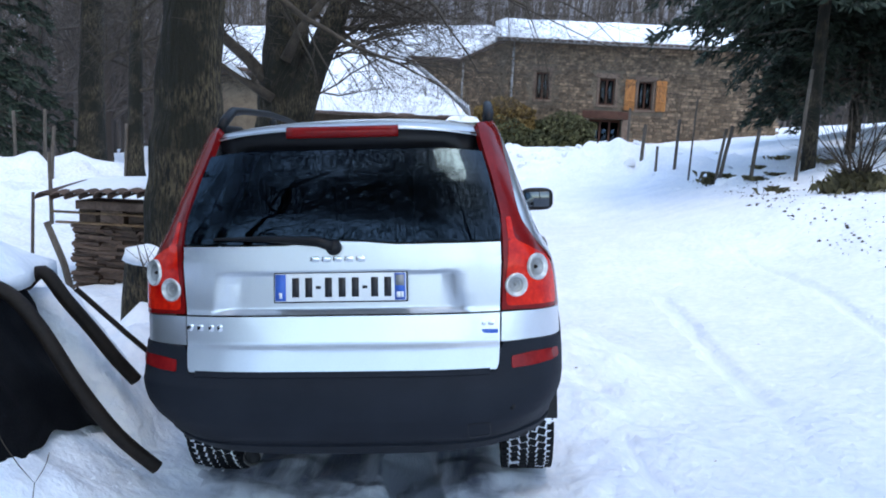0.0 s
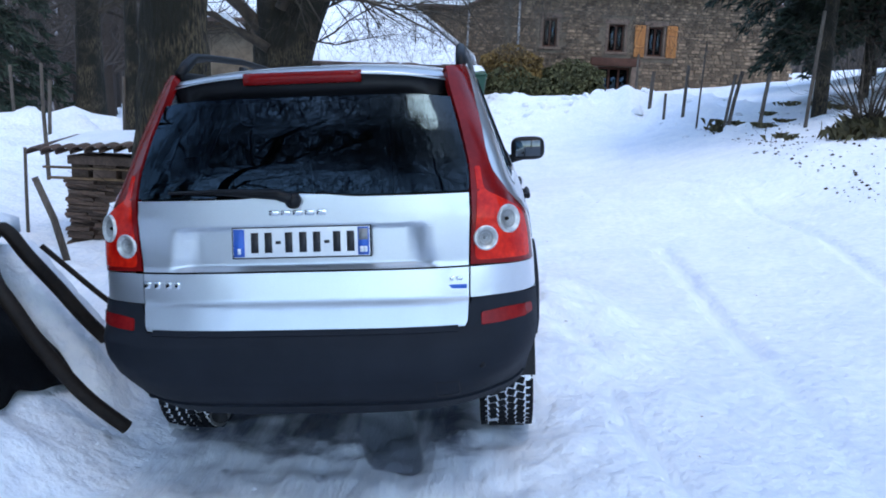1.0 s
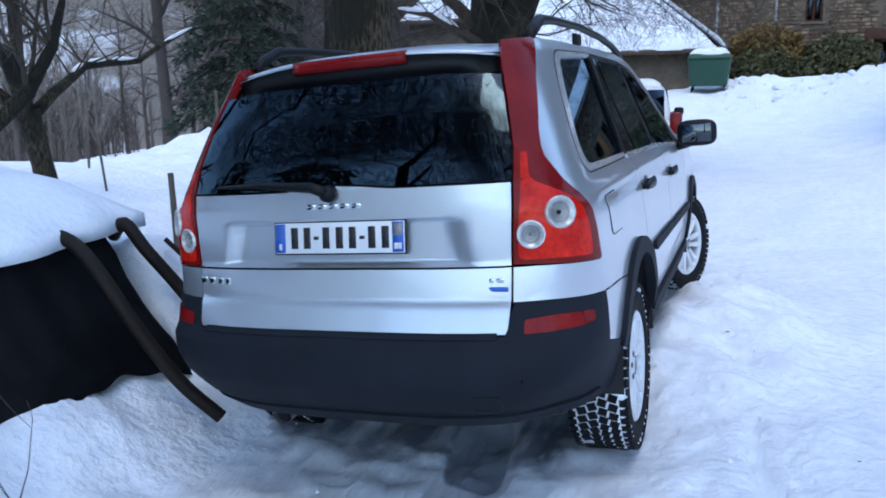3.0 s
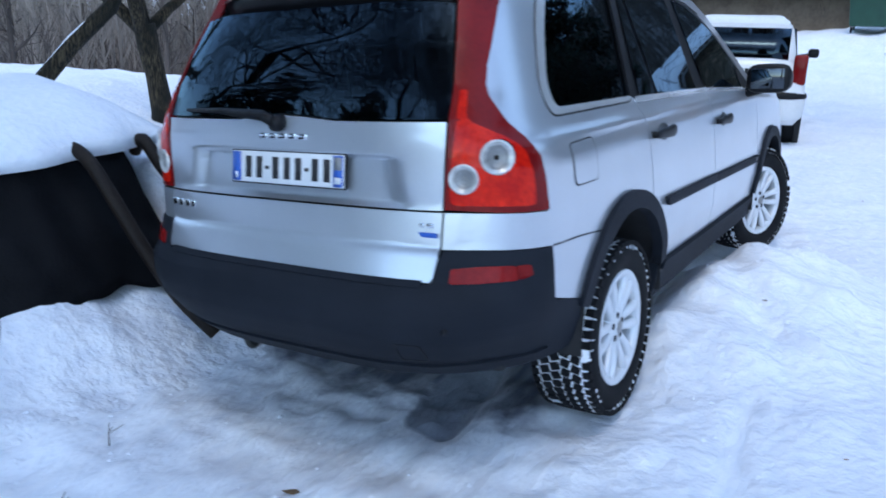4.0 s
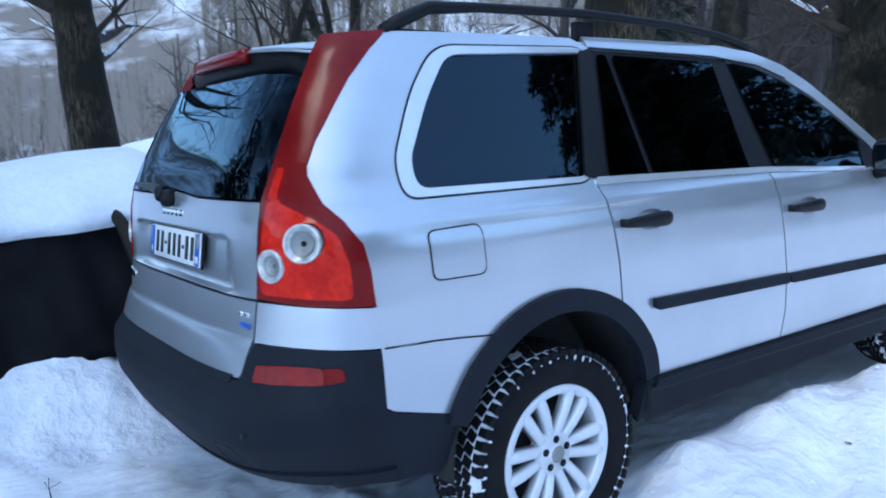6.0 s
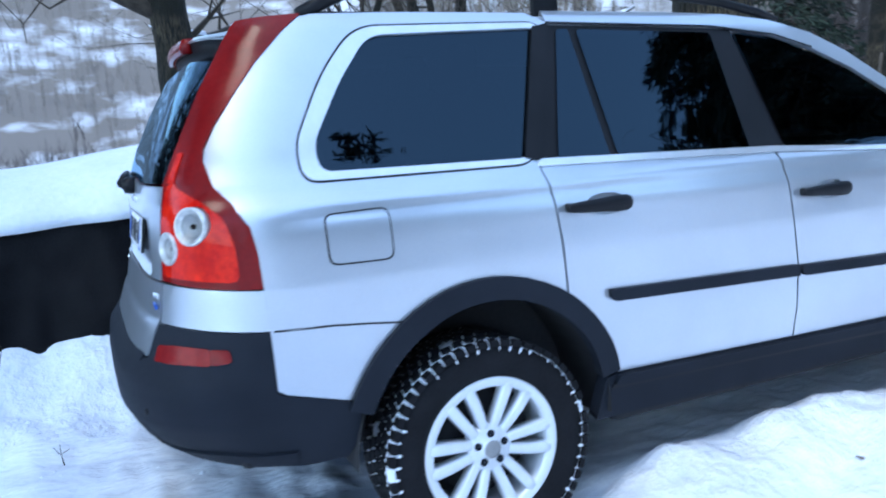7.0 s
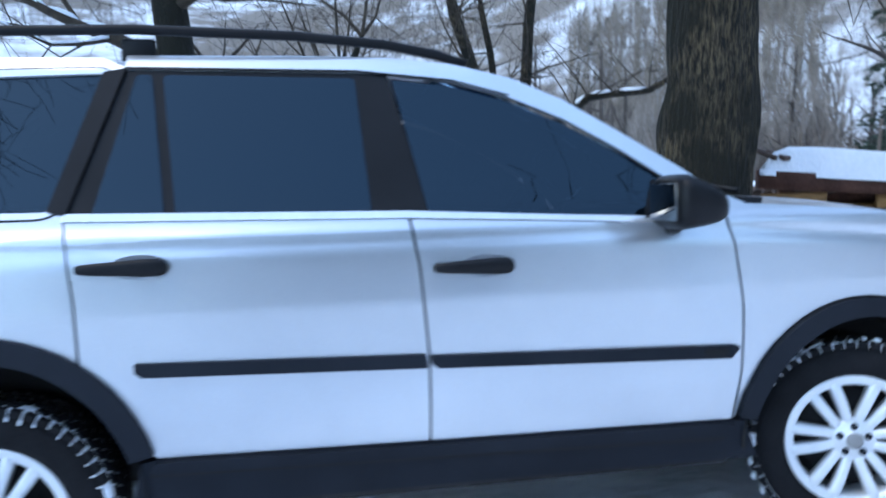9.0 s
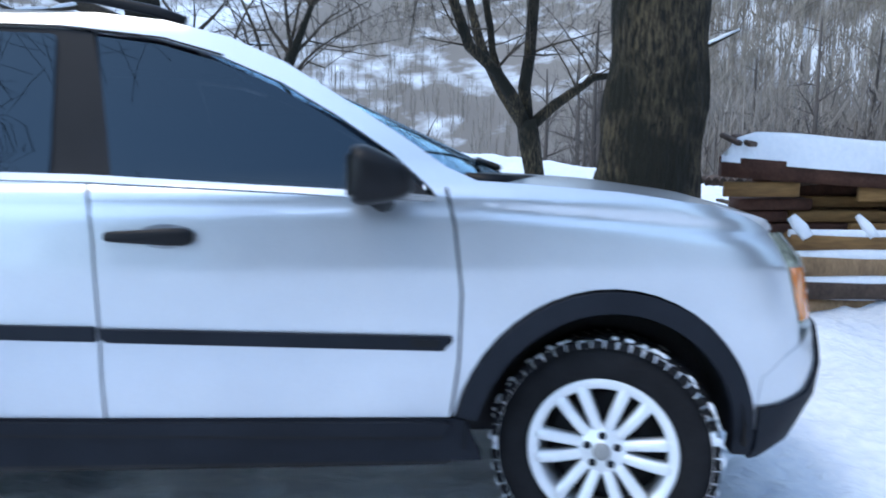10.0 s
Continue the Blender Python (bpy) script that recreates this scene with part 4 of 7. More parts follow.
for x, y in SEATS:
    w = 0.24 if y > 2 else 0.205
    seat = part("car_seat", box(x - w, x + w, y, y + 0.5, 0.84, 1.0, 0.06, 3), SEAT, CAR)
    part("backrest", moved(box(-w, w, -0.07, 0.07, 0, 0.62, 0.06, 3), Matrix.Translation((x, y, 0.92)) @ Matrix.Rotation(radians(14), 4, "X")), SEAT, seat)
    part("headrest", box(x - 0.12, x + 0.12, y - 0.24, y - 0.13, 1.50, 1.66, 0.04, 3), SEAT, seat)
part("dashboard", box(-0.76, 0.76, 3.1, 3.5, 0.9, 1.16, 0.07, 3), SEAM, CAR)
part("steering_wheel", moved(tube([(0.18 * math.cos(w), 0.18 * math.sin(w), 0) for w in np.linspace(0, 2 * math.pi, 25)], [0.014] * 25, 8, caps=False), Matrix.Translation((-0.37, 2.98, 1.13)) @ Matrix.Rotation(radians(65), 4, "X")), BLACK, CAR)


# wheels
def wheel(y, sx, steer=0.0):
    m = Matrix.Translation((sx * 0.765, y + (0.03 if steer else 0.0), AX_Z - (0.010 if steer else 0.028))) @ Matrix.Rotation(radians(steer), 4, "Z") @ Matrix.Rotation(0 if sx > 0 else math.pi, 4, "Z")
    W_ = part("wheel", revolve([(-0.11, 0.235), (-0.118, 0.26), (-0.124, 0.30), (-0.116, 0.335), (-0.100, 0.349), (0.100, 0.349), (0.116, 0.335), (0.124, 0.30), (0.120, 0.26), (0.108, 0.238), (0.098, 0.235)], 72), RUBBER, CAR, "black winter tyre on a silver alloy rim")
    W_.matrix_local = m
    part("tread_snow", revolve([(-0.099, 0.349), (-0.099, 0.3578), (0.104, 0.3570), (0.114, 0.345), (0.114, 0.338)], 72), PACKED, W_, "snow packed in the tread")
    blocks = bmesh.new()
    for k in range(54):
        w = 2 * math.pi * k / 54
        for j, (x, wd, ln, sl) in enumerate(((-0.106, 0.038, 0.034, 0.0), (-0.063, 0.041, 0.036, 0.30), (-0.020, 0.040, 0.036, 0.30), (0.022, 0.040, 0.036, -0.30), (0.065, 0.041, 0.036, -0.30), (0.107, 0.038, 0.034, 0.0))):
            if (k * 7 + j * 5) % 29 == 0:
                continue
            turn = Matrix.Rotation(w + (j % 2) * 0.058, 4, "X") @ Matrix.Translation((x, 0, 0.3535 if j not in (0, 5) else 0.349)) @ Matrix.Rotation(sl, 4, "Z")
            vs = bmesh.ops.create_cube(blocks, size=1.0)["verts"]
            for v in vs:
                s = 1 if v.co.z < 0 else 0.86
                v.co = turn @ Vector((v.co.x * wd * s, v.co.y * ln * s, v.co.z * 0.020))
    part("tread_block", blocks, RUBBER, W_, smooth=False)
    part("rim", revolve([(0.102, 0.239), (0.111, 0.239), (0.115, 0.234), (0.112, 0.226), (0.110, 0.209), (0.100, 0.204), (0.060, 0.202), (-0.08, 0.200), (-0.08, 0.236)], 72), ALLOY, W_, "silver alloy rim")
    part("brake_disc", revolve([(0.0, 0.17), (0.012, 0.17), (0.012, 0.05), (0.0, 0.05)], 40), SEAM, W_)
    part("rim_back", revolve([(-0.02, 0.212), (-0.02, 0.001)], 40), SEAM, W_)
    for k in range(6):
        for s in (-1, 1):
            a0, a1 = 2 * math.pi * k / 6 + s * 0.30, 2 * math.pi * k / 6 + s * 0.185
            rows = []
            for t in np.linspace(0, 1, 6):
                r, a = 0.052 + (0.224 - 0.052) * t, a0 + (a1 - a0) * t ** 0.6
                hw, xx = 0.0165 + 0.0035 * t, 0.088 + 0.020 * math.sin(t * 1.9)
                c, sn = math.cos(a), math.sin(a)
                rows.append([(xx + dx, r * c - o * sn, r * sn + o * c) for dx, o in ((-0.035, -hw * 1.1), (-0.004, -hw), (0.004, -hw * 0.6), (0.004, hw * 0.6), (-0.004, hw), (-0.035, hw * 1.1))])
            part("spoke", swept(rows), ALLOY, W_)
    part("hub", revolve([(0.05, 0.082), (0.088, 0.080), (0.097, 0.068), (0.099, 0.034), (0.106, 0.031), (0.109, 0.020), (0.110, 0.001)], 32), ALLOY, W_)
    for k in range(5):
        a = 2 * math.pi * (k + 0.25) / 5
        part("wheel_nut", moved(revolve([(0.09, 0.013), (0.1005, 0.013), (0.0995, 0.009), (0.102, 0.006), (0.102, 0.001)], 12), Matrix.Translation((0, 0.050 * math.cos(a), 0.050 * math.sin(a)))), CLADDING, W_)
    part("centre_cap", revolve([(0.105, 0.030), (0.1075, 0.029), (0.1105, 0.022), (0.1115, 0.001)], 24), ZINC, W_, "grey centre cap")
    rng = random.Random(int(y * 100) + sx)
    lumps = bmesh.new()
    for k in range(110 if steer else 54):
        if not steer and rng.random() < 0.2:
            continue
        w, x = (rng.uniform(0, 6.28), rng.uniform(0.085, 0.118)) if steer else (2 * math.pi * (k + 0.5) / 54 + 0.058, rng.uniform(0.114, 0.121))
        vs = bmesh.ops.create_icosphere(lumps, subdivisions=1, radius=1.0)["verts"]
        turn = Matrix.Rotation(w, 4, "X") @ Matrix.Translation((x, 0, 0.368 - max(0.0, x - 0.095) * 1.1 - (0.0 if steer else 0.010)))
        a, b, c = (rng.uniform(0.006, 0.016), rng.uniform(0.006, 0.022), rng.uniform(0.004, 0.010)) if steer else (rng.uniform(0.003, 0.007), rng.uniform(0.003, 0.006), rng.uniform(0.006, 0.014))
        for v in vs:
            v.co = turn @ Vector((v.co.x * a, v.co.y * b, v.co.z * c)) * 1.0
    part("snow_clumps", lumps, SNOW, W_, "snow clinging to the tread")["kind"] = "stuff"
    return W_


wheel(AX_R, 1)
wheel(AX_R, -1)
wheel(AX_F, 1, -20)
wheel(AX_F, -1, -20)


# ---- ground: one sheet of snow from the drive to the hills ----
def plane_z(x, y):
    return x * math.tan(radians(4.2)) - y * math.tan(radians(0.2))


KNOTS = [(x, y, plane_z(x, y)) for x, y in ((0, 0), (0, 4.8), (1, 2.2), (-1, 2.2), (2.6, 0), (2.6, 3), (0.5, -3), (3, -3), (-1, -1.5), (-1.6, 4.2), (2.4, 5.5))]
KNOTS += [(-2.2, 1.2, -0.08), (-2.0, -0.6, -0.02), (-4.9, 6.6, -0.42), (-4.8, 4.6, -0.12), (-2.5, 5.3, -0.10), (-2.8, 6.8, -0.02), (-0.4, 8.4, 0.12), (-0.4, 11.0, 0.13), (3, 12, 0.35), (0.5, 16.5, 0.55), (4, 18, 0.85), (0, 21.5, 1.55), (0, 25, 1.80), (4.5, 31, 1.95), (13, 28, 2.9)]
KNOTS += [(4.2, 7, 0.40), (5.3, 6, 0.85), (5.2, 8.5, 1.20), (5.8, 13, 1.35), (6.2, 17.5, 1.50), (9, 10, 2.0), (14, 4, 2.6), (5.5, 0, 0.75), (6, -5, 0.9), (0, -12, 1.2), (-8, -9, 0.0), (-9.2, 5.6, 0.62), (-8.5, 0.5, 0.05), (-13, 4.5, 0.75), (-14.3, 12, -0.25), (-8, 18, 0.4), (-22, 24, -1.0), (-21, 7, -0.6), (-32, 6, -4.5), (20, 20, 4.5), (10, 40, 3.2), (-12, 40, 2.0), (22, -6, 4.0), (8, -24, 2.0), (-20, -16, -2.0)]
K_XY = np.array([(k[0], k[1]) for k in KNOTS], float)
K_D = np.hypot(K_XY[:, None, 0] - K_XY[None, :, 0], K_XY[:, None, 1] - K_XY[None, :, 1])
K_W = np.linalg.solve(K_D + np.eye(len(KNOTS)) * -0.02, np.array([k[2] for k in KNOTS]) - 0.5)


def smooth(t):
    t = np.clip(t, 0, 1)
    return t * t * (3 - 2 * t)


def lay(x, y):
    """Height of the land without its snow relief."""
    x, y = np.asarray(x, float), np.asarray(y, float)
    z = 0.5 + sum(w * np.hypot(x - a, y - b) for w, (a, b) in zip(K_W, K_XY))
    r = np.hypot(x, y - 5)
    far = smooth((r - 32) / 40)
    ang = np.arctan2(y - 5, x)
    west = smooth((np.abs(np.abs(ang) - math.pi) < 9) * (-np.cos(ang) + 0.15) / 0.8)
    north = smooth((np.sin(ang) - 0.1) / 0.6)
    hill = -18 * west * smooth((r - 40) / 80) + (14 + 85 * west + 105 * north * (1 - 0.3 * west) + 8 * np.sin(ang * 5 + 1)) * smooth((r - 90) / 330)
    return z * (1 - far) + far * (1.5 * (1 - west) - 4 * west + hill) + far * 2.0 * np.sin(x * 0.02 + 1) * np.cos(y * 0.023)


def rut(x, y, cx, half, depth):
    return -depth * np.exp(-((x - cx) / half) ** 2)


def fbm(x, y, scale):
    return (np.sin(x * scale + 1.3 * np.sin(y * scale * 0.7 + 0.5)) * np.cos(y * scale * 1.1 + 1.7 * np.sin(x * scale * 0.6)) + 0.5 * np.sin(x * scale * 2.3 + y * scale * 1.9 + 2 * np.sin(y * scale * 1.3)) * np.cos(y * scale * 2.1 - x * scale * 0.8))


def grain(x, y, s):
    """Uneven lumps from a lattice of random heights."""
    u, v = (x * 0.83 + y * 0.56) * s, (y * 0.83 - x * 0.56) * s
    i, j = np.floor(u), np.floor(v)
    a, b = smooth(u - i), smooth(v - j)

    def at(p, q):
        h = np.sin(p * 127.1 + q * 311.7) * 43758.5453
        return h - np.floor(h)
    return (at(i, j) * (1 - a) + at(i + 1, j) * a) * (1 - b) + (at(i, j + 1) * (1 - a) + at(i + 1, j + 1) * a) * b - 0.5


# where wheels have pressed the lane: corner points, half width and depth
TRACKS = (
    (((2.50, 5.45), (2.44, 4.4), (2.37, 3.3), (2.31, 1.95)), 0.075, 0.050),
    (((2.30, 1.75), (2.26, 1.07), (2.20, -0.4)), 0.060, 0.016),
    (((3.97, 7.55), (4.02, 6.4), (3.99, 5.09), (3.71, 3.25), (3.3, 1.2)), 0.055, 0.040),
    (((3.40, 9.6), (3.58, 8.79), (3.85, 8.25), (4.30, 7.95)), 0.060, 0.040),
    (((2.15, 9.4), (2.22, 8.4), (2.43, 7.84)), 0.050, 0.022),
    (((1.33, 1.35), (1.36, 0.95), (1.48, 0.3), (1.62, -0.6)), 0.045, 0.022),
)


def off_track(x, y, way):
    """Distance from a bent line, widened a little here and there."""
    best = np.full(np.broadcast(x, y).shape, 1e9)
    for (ax, ay), (bx, by) in zip(way, way[1:]):
        t = np.clip(((x - ax) * (bx - ax) + (y - ay) * (by - ay)) / ((bx - ax) ** 2 + (by - ay) ** 2), 0, 1)
        best = np.minimum(best, np.hypot(x - ax - t * (bx - ax), y - ay - t * (by - ay)))
    return best * (1 + 0.25 * fbm(x, y, 6.0))


def melted(x, y):
    """A slanting pad with rounded corners, 1 inside and 0 outside."""
    u, v = (x - 0.27 + 0.2 * (y - 0.5)) / 0.145, (y - 0.86) / 0.38
    return smooth((1.3 - (u ** 4 + v ** 4)) / 1.1)


def ground(x, y):
    x, y = np.asarray(x, float), np.asarray(y, float)
    z = lay(x, y)
    near = np.exp(-(np.hypot(x, y - 6) / 26) ** 2)
    soft = smooth((np.abs(x - 2.2) - 2.6) / 1.6)
    z = z + near * (0.012 + 0.035 * soft) * fbm(x, y, 1.7) + near * (0.006 + 0.012 * soft) * fbm(x + 3, y - 2, 5.1)
    close = np.exp(-(np.hypot(x, y - 2) / 9) ** 2)
    rough = 0.35 + 0.65 * smooth((np.abs(x - 2.9) - 1.1) / 0.8)
    z = z + close * rough * (0.007 * fbm(x * 0.8 + y * 0.6, y * 0.8 - x * 0.6, 9.3) + 0.005 * fbm(x * 0.5 - y * 0.87, y * 0.5 + x * 0.87, 17) + 0.0035 * fbm(x + 0.4 * y, y - 0.4 * x, 31))
    z = z + close * rough * (0.040 * grain(x, y, 3.1) * grain(x + 7, y, 1.3) * 2 + 0.026 * grain(x + 4, y + 9, 6.3) + 0.020 * grain(x, y + 3, 11.0))
    # tyre ruts of the lane
    for way, half, deep in TRACKS:
        z = z - deep * np.exp(-(off_track(x, y, way) / half) ** 4)
    # the ploughed ridge along the car, and the hollow swept under it
    by = smooth((y - 1.30) / 0.55) * (1 - smooth((y - 3.15) / 0.35))
    crest = 0.90 + 0.05 * np.sin(y * 2.3 + 1)
    z = z + by * (0.16 + 0.10 * smooth((y - 2.0) / 0.6) + 0.030 * fbm(x * 0.6, y, 3.1) + 0.035 * grain(x, y, 5.0) + 0.025 * grain(x + 2, y, 9.0)) * np.exp(-((x - crest) / np.where(x < crest, 0.26, 0.62)) ** 2)
    z = z - 0.05 * by * np.exp(-((x - 1.02 - 0.45 * (2.6 - y)) / 0.10) ** 2)
    # the hollow pressed round each right wheel
    for wy in (AX_R, AX_F):
        z = z - 0.030 * np.exp(-(((x - 0.80) / 0.22) ** 4 + ((y - wy) / 0.30) ** 4))
    under = np.exp(-((x / 0.85) ** 6)) * smooth((y + 0.6) / 0.6) * (1 - smooth((y - 4.6) / 0.5))
    z = z - 0.012 * under + under * (0.016 * grain(x, y * 0.6, 9.0) + 0.010 * grain(x + 3, y, 19.0))
    for cx in (-0.77, -0.30, -0.06, 0.30, 0.77):
        z = z + smooth((y + 2.2) / 0.8) * (1 - smooth((y - 1.1) / 0.4)) * rut(x, y, cx, 0.10, 0.012)
    # a pad melted into the packed snow
    z = z - 0.040 * melted(x, y)
    # banked snow on the left of the drive
    bank = 0.43 * np.exp(-(((x + 1.62) / 0.52) ** 2)) * smooth((y + 2.4) / 1.2) * (1 - smooth((y - 3.0) / 1.5)) * (1 + 0.12 * fbm(x, y, 4.0))
    # the drifted flank of the covered heap
    flank = 0.98 * smooth((-0.92 - x) / 0.80) * smooth((y - 0.60) / 0.22) * (1 - smooth((y - 0.90) / 1.0)) * smooth((x + 3.6) / 0.5) * (1 + 0.04 * fbm(x, y, 9))
    z = z + np.maximum(bank, flank)
    # lumps thrown up along the drive
    for cx, cy, cr, ch in ((-0.9, -0.3, 0.16, 0.05), (-1.1, -0.7, 0.20, 0.06), (-0.75, 0.05, 0.12, 0.04), (-1.2, 0.1, 0.14, 0.04), (1.45, 1.9, 0.18, 0.06), (1.5, 2.6, 0.14, 0.05), (1.4, 3.3, 0.2, 0.06), (1.6, 1.2, 0.16, 0.03), (-0.6, -1.3, 0.2, 0.04)):
        z = z + ch * np.exp(-(((x - cx) ** 2 + (y - cy) ** 2) / cr ** 2)) * (1 + 0.5 * fbm(x, y, 14))
    # heaps pushed aside where the lane forks
    for hx, hy, hr, hh in ((3.2, 19.5, 1.6, 0.35), (4.6, 20.6, 1.5, 0.45), (1.4, 21.6, 1.4, 0.30), (5.9, 18.6, 1.4, 0.35), (-8.8, 13.5, 3.2, 0.75)):
        z = z + hh * np.exp(-(((x - hx) ** 2 + (y - hy) ** 2) / hr ** 2)) * (1 + 0.35 * fbm(x, y, 3.3))
    # broken snow of the verges, the bank and the turning place
    rowdy = smooth((x + 3.5) / 2.0) * smooth((y - 8) / 6) * (1 - smooth((y - 27) / 3)) * (0.25 + 0.75 * smooth((np.abs(x - 2.6) - 1.6) / 1.2 + smooth((y - 15) / 4)))
    z = z + rowdy * (0.16 * grain(x + 5, y, 1.6) + 0.12 * grain(x, y + 4, 3.0))
    return z


def gz(x, y):
    return float(ground(x, y))


def axis_steps(near0, near1, step, far0, far1, grow=1.05):
    mid = list(np.arange(near0, near1, step))
    lo, hi, s = [], [], step
    v = near0
    while v > far0:
        s *= grow
        v -= s
        lo.append(v)
    v, s = mid[-1], step
    while v < far1:
        s *= grow
        v += s
        hi.append(v)
    return np.array(lo[::-1] + mid + hi)


gx, gy = axis_steps(-3.4, 5.4, 0.034, -700, 700), axis_steps(-2.2, 9.5, 0.036, -700, 700)
GX, GY = np.meshgrid(gx, gy)
GZ = ground(GX, GY)
nx, ny = len(gx), len(gy)
verts = np.stack([GX.ravel(), GY.ravel(), GZ.ravel()], 1)
idx = np.arange(nx * ny).reshape(ny, nx)
quads = np.stack([idx[:-1, :-1].ravel(), idx[:-1, 1:].ravel(), idx[1:, 1:].ravel(), idx[1:, :-1].ravel()], 1)
me = bpy.data.meshes.new("ground")
me.from_pydata(verts.tolist(), [], quads.tolist())
me.shade_smooth()
me.materials.append(TRODDEN)
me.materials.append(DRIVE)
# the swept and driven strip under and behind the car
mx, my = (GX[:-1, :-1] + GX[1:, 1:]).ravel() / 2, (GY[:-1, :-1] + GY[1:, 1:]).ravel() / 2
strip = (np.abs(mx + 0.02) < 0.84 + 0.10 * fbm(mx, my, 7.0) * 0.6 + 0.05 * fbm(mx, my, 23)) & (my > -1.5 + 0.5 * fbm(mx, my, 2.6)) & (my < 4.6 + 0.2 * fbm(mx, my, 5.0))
for way, half, deep in TRACKS:
    strip = strip | ((off_track(mx, my, way) < 0.75 * half) & (deep > 0.02))
me.materials.append(LITTER)
far = np.hypot(mx, my - 5) > 62
wood = far & (my > 30) & (mx > -0.70 * my)
hill = far & ~wood & (mx < -30)
me.materials.append(HILL)
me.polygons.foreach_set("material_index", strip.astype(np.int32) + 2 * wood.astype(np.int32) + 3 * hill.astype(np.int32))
tagged(new("ground", me), "white snow-covered ground with tyre ruts and heaps", "ground", kind="structure")


# ---- trees ----
def limb(bm, start, way, length, radius, depth, rng, droop=0.0, sides=5, tips=None, slim=0.0016):
    """A crooked tapering limb with its side shoots."""
    pts, rad = [Vector(start)], [radius]
    d = Vector(way).normalized()
    n = max(3, min(9, int(length / 0.28)))
    for k in range(n):
        d = (d + Vector((rng.uniform(-1, 1), rng.uniform(-1, 1), rng.uniform(-0.8, 1) - droop)) * 0.20).normalized()
        if pts[-1].z < min(2.5, start[2] - 0.02):
            d.z = abs(d.z) + 0.12
        pts.append(pts[-1] + d * length / n)
        rad.append(max(slim, radius * (1 - 0.88 * (k + 1) / n)))
    tube(pts, rad, max(3, sides), bm, caps=False)
    if tips is not None and radius > 0.02:
        tips.append((pts, rad))
    if depth <= 0:
        return
    for k in range(1, n + 1):
        if rng.random() < (0.9 if depth > 1 else 0.75):
            for _ in range(1 if rng.random() < 0.6 else 2):
                e = (pts[k] - pts[k - 1]).normalized()
                o = Vector((rng.uniform(-1, 1), rng.uniform(-1, 1), rng.uniform(-0.7, 0.9)))
                o = (o - e * o.dot(e)).normalized()
                limb(bm, pts[k], e * 0.75 + o * 0.80, length * rng.uniform(0.42, 0.72), rad[k] * 0.50, depth - 1, rng, droop, sides - 1, tips, slim)


def snow_on(runs, rng, chance=0.3):
    """Snow lying along the upper side of flat limbs."""
    bm = bmesh.new()
    for pts, rad in runs:
        for k in range(len(pts) - 1):
            d = (pts[k + 1] - pts[k])
            if abs(d.normalized().z) < 0.6 and rng.random() < chance:
                r = max(0.012, rad[k] * 0.85)
                lift = Vector((0, 0, rad[k] * 0.55))
                tube([pts[k] + lift, pts[k] + d * 0.3 + lift * 1.25, pts[k] + d * 0.7 + lift * 1.25, pts[k + 1] + lift], [r * 0.4, r, r * 0.9, r * 0.35], 6, bm, 0.2)
    return bm


def bare_tree(x, y, height, radius, seed, label, limbs=8, depth=3, lean=(0, 0), low=2.2, group="", reach=0.55, droop=0.05, sides=14, snow=0.0, rise=(0.1, 0.75), spin=2.4, turn0=0.0, thick=0.55, wood=None, slim=0.0016):
    rng = random.Random(seed)
    base = gz(x, y) - 0.1
    T = thing("tree", label, "tree", group, Matrix.Translation((x, y, base)))
    n = 150 if sides > 20 else 26
    pts = [Vector((lean[0] * t * height + 0.06 * math.sin(t * 5 + seed), lean[1] * t * height + 0.06 * math.cos(t * 4 + seed), t * height)) for t in np.linspace(0, 1, n)]
    rad = [radius * ((1 + 0.40 * math.exp(-t * height / 0.35)) * (1 - 0.72 * t)) for t in np.linspace(0, 1, n)]
    trunk = tube(pts, rad, sides, None, 0.14)
    if sides > 20:
        for v in trunk.verts:
            w = math.atan2(v.co.y, v.co.x)
            f = noise.noise((math.cos(w) * 4.5 + seed, math.sin(w) * 4.5, v.co.z * 0.55)) + 0.9 * noise.noise((math.cos(w) * 10, math.sin(w) * 10 + seed, v.co.z * 1.5))
            k = 1 + 0.085 * min(0.6, abs(f)) ** 0.6 + 0.02 * noise.noise((math.cos(w) * 18, math.sin(w) * 18, v.co.z * 6))
            v.co.x, v.co.y = v.co.x * k, v.co.y * k
    part("trunk", trunk, wood or BARK, T)
    crown, runs = bmesh.new(), []
    for k in range(limbs):
        t = min(0.97, (low / height) + (1 - low / height) * (k + rng.random() * 0.6) / limbs)
        i = min(n - 1, int(t * (n - 1)))
        w = turn0 + spin * k + rng.uniform(-0.5, 0.5)
        limb(crown, pts[i], (math.cos(w), math.sin(w), rng.uniform(*rise)), height * reach * (1.1 - 0.55 * t) * rng.uniform(0.7, 1.1), rad[i] * thick, depth, rng, droop, 6, runs, slim)
    part("crown", crown, wood or TWIG, T)
    if snow:
        part("snow", snow_on(runs, rng, snow), SNOW, T, "snow lying on the limbs")["kind"] = "stuff"
    return T


